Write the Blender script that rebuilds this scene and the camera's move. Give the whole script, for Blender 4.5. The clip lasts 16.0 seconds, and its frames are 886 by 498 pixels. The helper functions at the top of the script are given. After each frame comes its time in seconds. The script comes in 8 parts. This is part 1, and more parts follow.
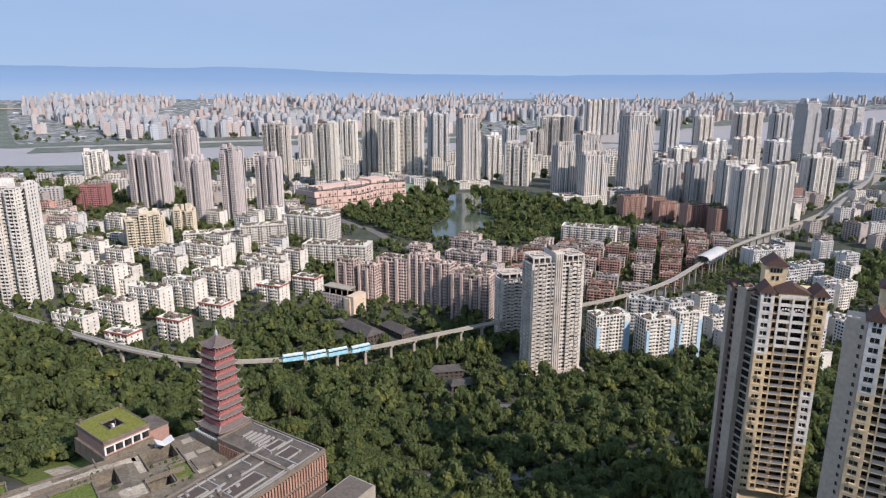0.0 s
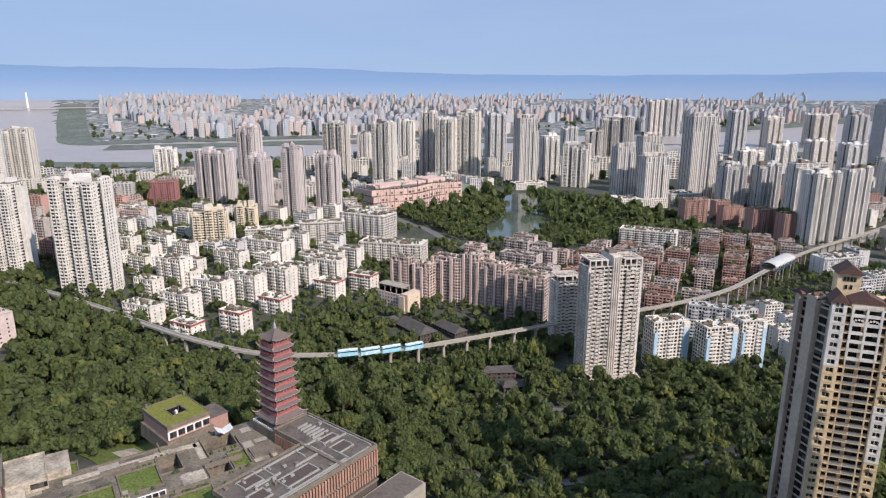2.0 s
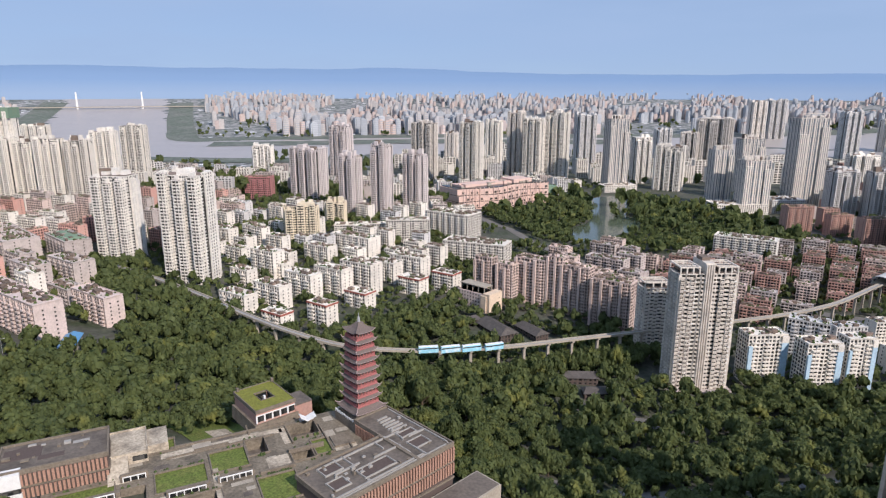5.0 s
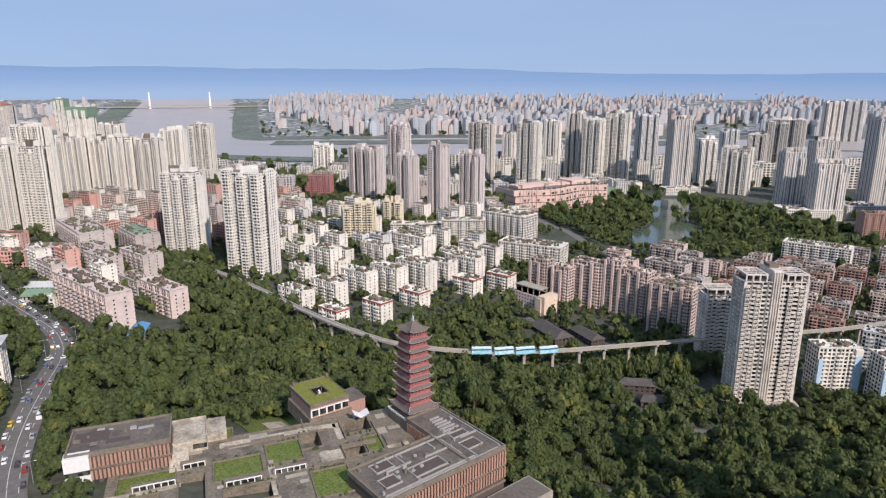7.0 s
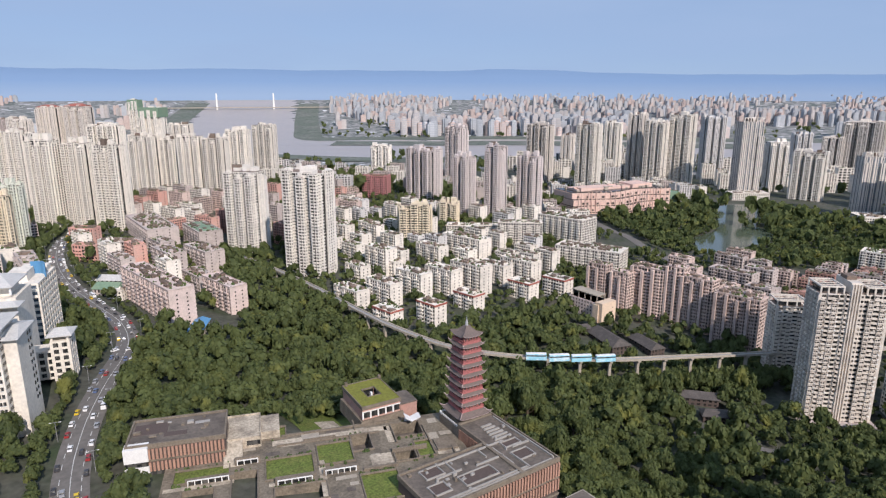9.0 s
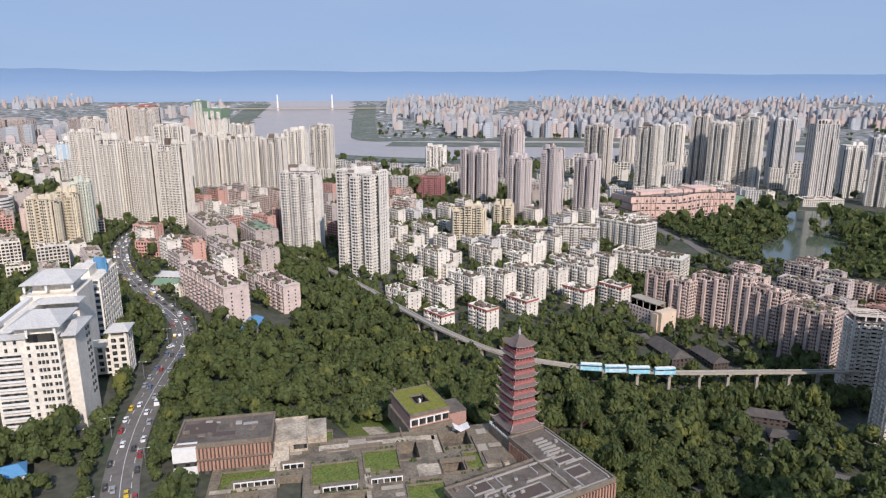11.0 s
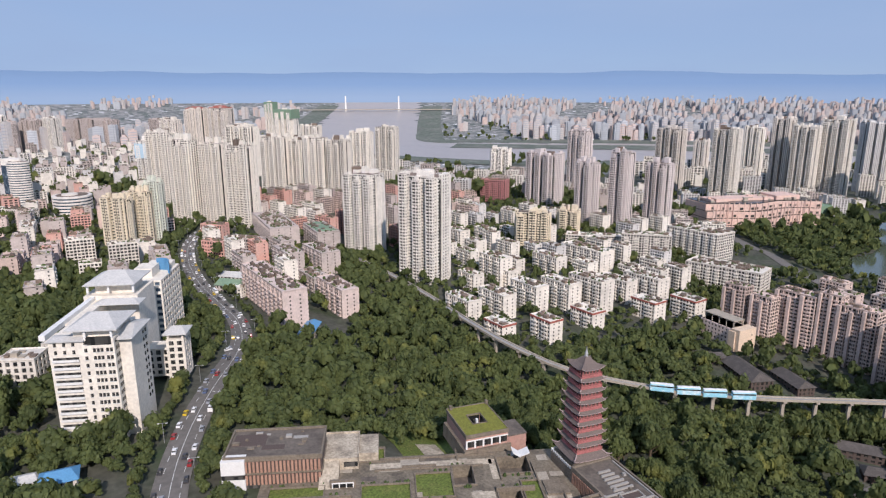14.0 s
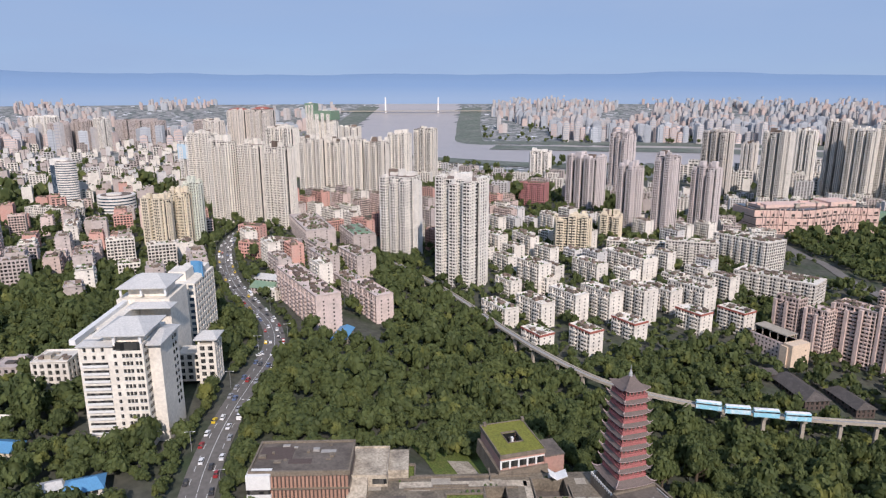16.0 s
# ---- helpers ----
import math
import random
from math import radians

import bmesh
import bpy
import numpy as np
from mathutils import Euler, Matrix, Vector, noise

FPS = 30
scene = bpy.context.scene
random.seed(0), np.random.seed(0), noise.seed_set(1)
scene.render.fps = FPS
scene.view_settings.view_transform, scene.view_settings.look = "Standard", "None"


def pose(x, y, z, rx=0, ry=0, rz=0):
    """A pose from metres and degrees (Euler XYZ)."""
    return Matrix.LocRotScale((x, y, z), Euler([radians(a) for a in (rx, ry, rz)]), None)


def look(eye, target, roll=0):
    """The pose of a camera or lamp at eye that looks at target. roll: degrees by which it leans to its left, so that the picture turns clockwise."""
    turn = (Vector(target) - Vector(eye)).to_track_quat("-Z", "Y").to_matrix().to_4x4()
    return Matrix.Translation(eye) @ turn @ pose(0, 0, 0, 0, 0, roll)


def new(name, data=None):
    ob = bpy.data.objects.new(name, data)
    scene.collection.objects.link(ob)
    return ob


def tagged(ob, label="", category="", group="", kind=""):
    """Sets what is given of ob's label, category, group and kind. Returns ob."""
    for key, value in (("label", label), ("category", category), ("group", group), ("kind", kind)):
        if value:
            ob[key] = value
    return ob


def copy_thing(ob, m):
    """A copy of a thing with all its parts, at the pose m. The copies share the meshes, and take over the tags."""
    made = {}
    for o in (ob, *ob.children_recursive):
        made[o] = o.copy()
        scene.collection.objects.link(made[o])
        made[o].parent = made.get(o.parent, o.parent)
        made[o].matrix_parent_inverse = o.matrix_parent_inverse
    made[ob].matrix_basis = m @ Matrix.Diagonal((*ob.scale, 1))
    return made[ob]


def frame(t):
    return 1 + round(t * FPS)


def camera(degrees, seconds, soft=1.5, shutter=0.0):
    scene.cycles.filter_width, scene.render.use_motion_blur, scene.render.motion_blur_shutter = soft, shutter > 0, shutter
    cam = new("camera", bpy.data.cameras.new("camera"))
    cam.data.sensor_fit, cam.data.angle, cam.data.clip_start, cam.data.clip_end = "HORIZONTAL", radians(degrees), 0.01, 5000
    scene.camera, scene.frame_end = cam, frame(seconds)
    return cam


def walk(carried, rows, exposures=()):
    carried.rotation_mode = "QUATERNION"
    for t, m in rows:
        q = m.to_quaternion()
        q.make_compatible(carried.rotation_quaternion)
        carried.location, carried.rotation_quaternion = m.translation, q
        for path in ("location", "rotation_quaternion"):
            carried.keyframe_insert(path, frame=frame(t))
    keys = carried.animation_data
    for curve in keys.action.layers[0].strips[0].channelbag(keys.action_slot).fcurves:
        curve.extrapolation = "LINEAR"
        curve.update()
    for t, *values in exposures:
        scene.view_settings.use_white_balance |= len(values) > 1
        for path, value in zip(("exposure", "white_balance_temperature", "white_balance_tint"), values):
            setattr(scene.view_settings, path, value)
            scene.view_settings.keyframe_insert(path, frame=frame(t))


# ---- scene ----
cam = camera(69.8, 16.0, soft=1.25)
EYE = 225.0
ROWS = [
    (0.0, -0.00, 0.00, 0.00, 0.00, -14.10, -0.04),
    (0.5, -0.16, -0.05, -0.14, 0.62, -14.09, -0.03),
    (1.0, -0.26, -0.09, -0.23, 2.13, -14.08, -0.04),
    (1.5, -0.27, -0.04, -0.27, 3.73, -14.08, -0.04),
    (2.0, -0.29, 0.05, -0.30, 5.07, -14.09, -0.05),
    (2.5, -0.28, 0.16, -0.37, 6.35, -14.10, -0.05),
    (3.0, -0.33, 0.23, -0.42, 7.63, -14.10, -0.06),
    (3.5, -0.33, 0.27, -0.48, 8.93, -14.12, -0.08),
    (4.0, -0.25, 0.34, -0.52, 10.24, -14.11, -0.08),
    (6.5, -0.42, 1.11, -0.64, 16.69, -14.12, -0.08),
    (7.0, -0.86, 1.66, -0.73, 17.95, -14.10, -0.06),
    (7.5, -1.27, 2.36, -0.83, 19.22, -14.06, -0.04),
    (8.0, -1.70, 3.37, -0.95, 20.49, -14.03, -0.01),
    (8.5, -2.16, 4.74, -1.06, 21.78, -14.00, 0.00),
    (9.0, -2.72, 6.40, -1.07, 23.07, -13.99, -0.01),
    (11.5, -7.39, 16.94, -1.65, 29.06, -13.87, 0.04),
    (12.0, -8.55, 19.27, -1.53, 30.01, -13.86, 0.04),
    (12.5, -9.76, 21.73, -1.43, 30.97, -13.84, 0.05),
    (13.0, -11.12, 24.27, -1.35, 31.94, -13.82, 0.06),
    (13.5, -12.60, 26.85, -1.37, 32.88, -13.80, 0.08),
    (14.0, -14.08, 29.44, -1.38, 33.81, -13.77, 0.08),
    (14.5, -15.62, 32.01, -1.30, 34.73, -13.73, 0.09),
    (15.0, -17.20, 34.61, -1.21, 35.65, -13.71, 0.10),
    (15.5, -18.83, 37.29, -1.16, 36.56, -13.68, 0.10),
    (16.0, -20.47, 40.06, -1.09, 37.30, -13.65, 0.08),
]
walk(cam, [(t, pose(x, y, EYE + z, 90 + pitch, roll, yaw)) for t, x, y, z, yaw, pitch, roll in ROWS],
     exposures=[(0, 0.01, 6350, 17), (8, -0.06, 6350, 17), (16, -0.15, 6300, 19)])

# ---- daylight ----
SUN_AZ, SUN_EL = math.atan2(0.765, -0.644), radians(36)     # from the right and behind, late afternoon
sun_way = Vector((math.sin(SUN_AZ) * math.cos(SUN_EL), math.cos(SUN_AZ) * math.cos(SUN_EL), math.sin(SUN_EL)))
world = bpy.data.worlds.new("sky")
scene.world = world
world.use_nodes = True
wn = world.node_tree
sky = wn.nodes.new("ShaderNodeTexSky")
sky.sky_type, sky.sun_disc = "NISHITA", False
sky.sun_elevation, sky.sun_rotation = SUN_EL, SUN_AZ
sky.air_density, sky.dust_density, sky.ozone_density, sky.altitude = 0.8, 0.15, 5.0, 1200
veil = wn.nodes.new("ShaderNodeMix")       # thin summer haze over the blue
veil.data_type = "RGBA"
veil.inputs[0].default_value, veil.inputs[7].default_value = 0.74, (4.1, 5.8, 8.3, 1)
wisp, wisp_at, wisp_map, wisp_fac = (wn.nodes.new(k) for k in ("ShaderNodeTexNoise", "ShaderNodeTexCoord", "ShaderNodeMapping", "ShaderNodeMapRange"))
wisp_map.inputs["Scale"].default_value = (2.2, 2.2, 11.0)       # thin streaks of high cloud
wisp.inputs["Scale"].default_value, wisp.inputs["Detail"].default_value = 1.6, 6.0
wisp_fac.inputs[1].default_value, wisp_fac.inputs[2].default_value = 0.38, 0.72
wisp_fac.inputs[3].default_value, wisp_fac.inputs[4].default_value = 0.80, 1.0
wn.links.new(wisp_at.outputs["Generated"], wisp_map.inputs["Vector"])
wn.links.new(wisp_map.outputs["Vector"], wisp.inputs["Vector"])
wn.links.new(wisp.outputs["Fac"], wisp_fac.inputs[0])
wn.links.new(wisp_fac.outputs[0], veil.inputs[0])
wn.links.new(sky.outputs["Color"], veil.inputs[6])
wn.links.new(veil.outputs[2], wn.nodes["Background"].inputs["Color"])
wn.nodes["Background"].inputs["Strength"].default_value = 0.090
sun = new("sun", bpy.data.lights.new("sun", "SUN"))
sun.data.energy, sun.data.angle, sun.data.color = 4.7, radians(0.6), (1.0, 0.925, 0.825)
sun.matrix_world = look((0, 0, 0), -sun_way)


# ---- materials ----
def mat(name, color, rough=0.85, vary=0.12, scale=0.25, bump=0.0, metal=0.0, stain=(0, 0, 0), stains=0.0, spread=0.0, islands=0.0, spec=0.3):
    """A procedural surface: colour, fine grain, larger patches of stain, and a spread from object to object."""
    m = bpy.data.materials.new(name)
    m.use_nodes = True
    nt = m.node_tree
    n, link = nt.nodes, nt.links.new
    b = n["Principled BSDF"]
    b.inputs["Roughness"].default_value, b.inputs["Metallic"].default_value = rough, metal
    b.inputs["Specular IOR Level"].default_value = spec
    geo = n.new("ShaderNodeNewGeometry")
    fine, big = n.new("ShaderNodeTexNoise"), n.new("ShaderNodeTexNoise")
    for node, s, detail in ((fine, scale * 6, 4), (big, scale, 5)):
        node.inputs["Scale"].default_value, node.inputs["Detail"].default_value = s, detail
        link(geo.outputs["Position"], node.inputs["Vector"])
    ramp = n.new("ShaderNodeMapRange")
    ramp.inputs[1].default_value, ramp.inputs[2].default_value = 0.3, 0.7
    ramp.inputs[3].default_value, ramp.inputs[4].default_value = 1 - vary, 1 + vary
    link(fine.outputs["Fac"], ramp.inputs[0])
    value = ramp.outputs[0]
    for amount, socket in ((spread, lambda: n.new("ShaderNodeObjectInfo").outputs["Random"]), (islands, lambda: geo.outputs["Random Per Island"])):
        if amount:
            r = n.new("ShaderNodeMapRange")
            r.inputs[3].default_value, r.inputs[4].default_value = 1 - amount, 1 + amount
            link(socket(), r.inputs[0])
            mul = n.new("ShaderNodeMath")
            mul.operation = "MULTIPLY"
            link(value, mul.inputs[0]), link(r.outputs[0], mul.inputs[1])
            value = mul.outputs[0]
    mix = n.new("ShaderNodeMix")
    mix.data_type = "RGBA"
    mix.inputs[6].default_value, mix.inputs[7].default_value = (*color, 1), (*stain, 1)
    sr = n.new("ShaderNodeMapRange")
    sr.inputs[1].default_value, sr.inputs[2].default_value, sr.inputs[4].default_value = 0.45, 0.75, stains
    link(big.outputs["Fac"], sr.inputs[0]), link(sr.outputs[0], mix.inputs[0])
    hsv = n.new("ShaderNodeHueSaturation")
    link(mix.outputs[2], hsv.inputs["Color"]), link(value, hsv.inputs["Value"])
    link(hsv.outputs[0], b.inputs["Base Color"])
    if bump:
        bp = n.new("ShaderNodeBump")
        bp.inputs["Strength"].default_value, bp.inputs["Distance"].default_value = bump, 0.3
        link(fine.outputs["Fac"], bp.inputs["Height"]), link(bp.outputs[0], b.inputs["Normal"])
    return m


def window_glass(name, dark, light):
    """Glazing behind the wall: each pane of about a bay by a storey has its own depth of tone (curtains, blinds, bare rooms)."""
    m = mat(name, dark, rough=0.22, vary=0.05, spec=0.32)
    n, link = m.node_tree.nodes, m.node_tree.links.new
    tc, snap, white = n.new("ShaderNodeTexCoord"), n.new("ShaderNodeVectorMath"), n.new("ShaderNodeTexWhiteNoise")
    snap.operation = "SNAP"
    snap.inputs[1].default_value = (1.7, 1.7, 3.0)
    ramp = n.new("ShaderNodeValToRGB")
    ramp.color_ramp.elements[0].color, ramp.color_ramp.elements[1].color = (*dark, 1), (*light, 1)
    ramp.color_ramp.elements[0].position, ramp.color_ramp.elements[1].position = 0.45, 1.0
    link(tc.outputs["Object"], snap.inputs[0]), link(snap.outputs[0], white.inputs["Vector"])
    link(white.outputs["Value"], ramp.inputs[0]), link(ramp.outputs[0], n["Principled BSDF"].inputs["Base Color"])
    return m


M = {
    "glass": window_glass("window_glass", (0.02, 0.021, 0.021), (0.11, 0.105, 0.095)),
    "blue_glass": window_glass("blue_window_glass", (0.04, 0.06, 0.085), (0.14, 0.18, 0.22)),
    "white": mat("white_render", (0.77, 0.725, 0.655), stain=(0.42, 0.40, 0.37), stains=0.5, spread=0.06, scale=0.12),
    "white6": mat("white_tile_wall", (0.735, 0.68, 0.60), stain=(0.40, 0.37, 0.33), stains=0.55, spread=0.07, scale=0.15),
    "cream": mat("cream_render", (0.75, 0.70, 0.62), stain=(0.50, 0.46, 0.39), stains=0.4, spread=0.10, scale=0.1),
    "beige": mat("beige_render", (0.68, 0.62, 0.55), stain=(0.42, 0.38, 0.33), stains=0.4, spread=0.10, scale=0.1),
    "mauve": mat("mauve_grey_tile", (0.63, 0.56, 0.53), stain=(0.42, 0.38, 0.37), stains=0.4, spread=0.06, scale=0.1),
    "grey": mat("grey_render", (0.60, 0.575, 0.545), stain=(0.38, 0.38, 0.39), stains=0.4, spread=0.10, scale=0.1),
    "yellow": mat("pale_yellow_render", (0.70, 0.61, 0.46), stain=(0.45, 0.40, 0.30), stains=0.4, scale=0.1),
    "mint": mat("pale_green_render", (0.64, 0.65, 0.55), stain=(0.40, 0.42, 0.36), stains=0.4, scale=0.1),
    "blue": mat("sky_blue_render", (0.43, 0.58, 0.68), stain=(0.30, 0.40, 0.48), stains=0.4, scale=0.1),
    "pink": mat("pink_render", (0.64, 0.52, 0.47), stain=(0.42, 0.35, 0.30), stains=0.6, spread=0.05, scale=0.15),
    "pinkgrey": mat("faded_pink_render", (0.49, 0.42, 0.385), stain=(0.32, 0.28, 0.25), stains=0.7, spread=0.10, scale=0.15),
    "coral": mat("coral_render", (0.60, 0.34, 0.28), stain=(0.48, 0.40, 0.34), stains=0.5, spread=0.1, scale=0.15),
    "brown": mat("rosy_brown_tile", (0.60, 0.47, 0.41), stain=(0.34, 0.27, 0.24), stains=0.6, spread=0.14, scale=0.15),
    "red": mat("red_render", (0.45, 0.20, 0.19), stain=(0.40, 0.25, 0.23), stains=0.4, spread=0.1, scale=0.15),
    "redbrick": mat("red_brick_tile", (0.43, 0.25, 0.20), stain=(0.36, 0.28, 0.24), stains=0.6, spread=0.12, scale=0.15),
    "orange": mat("pale_orange_render", (0.70, 0.55, 0.41), stain=(0.45, 0.36, 0.27), stains=0.4, scale=0.15),
    "ochre": mat("ochre_render", (0.74, 0.57, 0.35), stain=(0.40, 0.32, 0.22), stains=0.5, scale=0.15),
    "roof": mat("weathered_roof_slab", (0.19, 0.142, 0.112), stain=(0.12, 0.10, 0.08), stains=0.8, vary=0.3, spread=0.25, scale=0.12, bump=0.2),
    "roof_red": mat("red_roof_tile", (0.36, 0.12, 0.09), stain=(0.2, 0.10, 0.08), stains=0.5, vary=0.25, scale=0.3),
    "roof_dark": mat("dark_roof_tile", (0.085, 0.075, 0.068), stain=(0.14, 0.12, 0.11), stains=0.6, vary=0.25, scale=0.3, bump=0.3),
    "roof_brown": mat("brown_roof_tile", (0.13, 0.075, 0.06), stain=(0.09, 0.06, 0.05), stains=0.6, vary=0.25, scale=0.3, bump=0.3),
    "roof_blue": mat("pale_grey_metal_roof", (0.53, 0.52, 0.495), rough=0.8, spec=0.1, stain=(0.38, 0.39, 0.385), stains=0.5, scale=0.2),
    "tarp_blue": mat("blue_sheet_roof", (0.10, 0.27, 0.46), rough=0.5, stain=(0.10, 0.24, 0.42), stains=0.5, scale=0.3),
    "net_green": mat("green_safety_net", (0.17, 0.26, 0.18), stain=(0.24, 0.28, 0.18), stains=0.5, scale=0.1),
    "planting": mat("roof_planting", (0.055, 0.085, 0.025), vary=0.4, stain=(0.11, 0.12, 0.04), stains=0.8, scale=0.5, islands=0.3),
    "concrete": mat("concrete", (0.38, 0.335, 0.27), stain=(0.23, 0.20, 0.165), stains=0.6, vary=0.15, scale=0.2, bump=0.1),
    "paving": mat("pale_paving", (0.20, 0.168, 0.125), stain=(0.095, 0.08, 0.062), stains=1.0, vary=0.3, scale=0.15, bump=0.15),
    "asphalt": mat("asphalt", (0.15, 0.138, 0.125), stain=(0.20, 0.185, 0.17), stains=0.6, vary=0.15, scale=0.08),
    "paint_white": mat("white_road_paint", (0.62, 0.62, 0.60), vary=0.15, scale=0.6),
    "lawn": mat("lawn", (0.115, 0.15, 0.032), vary=0.45, stain=(0.15, 0.155, 0.045), stains=0.9, scale=0.2, bump=0.4),
    "grass_roof": mat("grass_roof", (0.19, 0.19, 0.035), vary=0.3, stain=(0.125, 0.14, 0.03), stains=0.7, scale=0.25, bump=0.4),
    "metal_white": mat("white_painted_metal", (0.75, 0.75, 0.73), rough=0.45, vary=0.05),
    "metal_grey": mat("grey_metal", (0.35, 0.35, 0.35), rough=0.5, metal=0.3, vary=0.1),
    # far walls and panes: distance haze is put into these base colours
    "hazy": mat("hazed_pale_wall", (0.52, 0.485, 0.46), vary=0.1, spread=0.14, scale=0.02, stain=(0.42, 0.42, 0.44), stains=0.5),
    "hazy_pink": mat("hazed_pink_wall", (0.55, 0.445, 0.40), vary=0.1, spread=0.14, scale=0.02, stain=(0.46, 0.42, 0.42), stains=0.5),
    "hazy_blue": mat("hazed_grey_wall", (0.44, 0.46, 0.48), vary=0.1, spread=0.14, scale=0.02, stain=(0.38, 0.41, 0.45), stains=0.5),
    "hazy_glass": mat("hazed_window", (0.34, 0.36, 0.40), rough=0.4, vary=0.1),
    "water": mat("river_water", (0.40, 0.355, 0.325), rough=0.35, vary=0.06, scale=0.01, stain=(0.34, 0.31, 0.29), stains=0.5, spec=0.4),
    "pond": mat("pond_water", (0.08, 0.10, 0.07), rough=0.12, vary=0.1, scale=0.05, spec=0.5),
    "bark": mat("bark", (0.10, 0.075, 0.05), vary=0.3, scale=2.0),
}

# ---- the lie of the land ----
HIGH_LAND = [(-150, 220, 74), (-98, 256, 77), (-195, 160, 74), (-120, 190, 74), (-285, 165, 82), (-244, 159, 72), (-291, 205, 76), (-370, 240, 80),
             (-300, 300, 76), (-419, 328, 73), (-522, 367, 71), (-341, 472, 56), (-412, 519, 60), (-235, 385, 42), (-300, 436, 43), (-365, 455, 45), (-160, 378, 34), (-270, 405, 44), (-292, 714, 50), (-480, 890, 62),
             (-670, 329, 68), (-900, 700, 66), (-950, 450, 66), (-1250, 900, 60), (-700, 1250, 45), (-300, -80, 76), (-700, 100, 76), (-1000, 1500, 35)]
LOW_LAND = [(-197, 455, 36), (-217, 416, 40), (-175, 515, 35), (-307, 615, 42), (-140, 545, 32), (-40, 415, 14), (-21, 480, 4), (10, 415, 2), (62, 455, 7), (105, 440, 8), (-65, 437, 22),
            (-62, 552, 20), (-23, 569, 20), (40, 560, 21), (131, 244, 68), (145, 200, 72), (85, 240, 46), (120, 305, 30), (180, 320, 30), (-230, 856, 46), (-80, 1140, 36), (0, 900, 22), (-248, 1340, 20),
            (200, 1200, 20), (400, 900, 16), (300, 600, 8), (200, 240, 66), (60, 170, 60), (700, 1200, 20), (0, -100, 45), (300, 0, 36), (-100, 330, 42), (-110, 392, 26),
            (30, 330, 10), (-30, 200, 52), (700, 700, 15), (-150, 335, 48), (-20, 280, 40)]


def terrain(x, y):
    """Height of the ground (numbers or arrays): the hill under the museum, the valley beyond it, the river plain, land that rises far off."""
    x, y = np.asarray(x, float), np.asarray(y, float)
    total = weight = 0.0
    for px, py, pz in HIGH_LAND + LOW_LAND:
        d2 = (x - px) ** 2 + (y - py) ** 2
        scale = 24.0 + 0.11 * math.hypot(px, py)
        w = np.exp(-d2 / (2 * scale ** 2)) + 1e-7 / (d2 + 1e4)
        total = total + w * pz
        weight = weight + w
    d = np.hypot(x, y)
    k = np.clip((d - 1350) / 600, 0, 1)
    k = k * k * (3 - 2 * k)
    z = total / weight * (1 - k) + 4.0 * k
    k = np.clip((d - 2800) / 1950, 0, 1)
    far = EYE - d * np.tan(np.radians(4.5 * (1 - k) + 0.25 * k))
    z = np.where(d > 2800, far, z)
    return z if z.ndim else float(z)


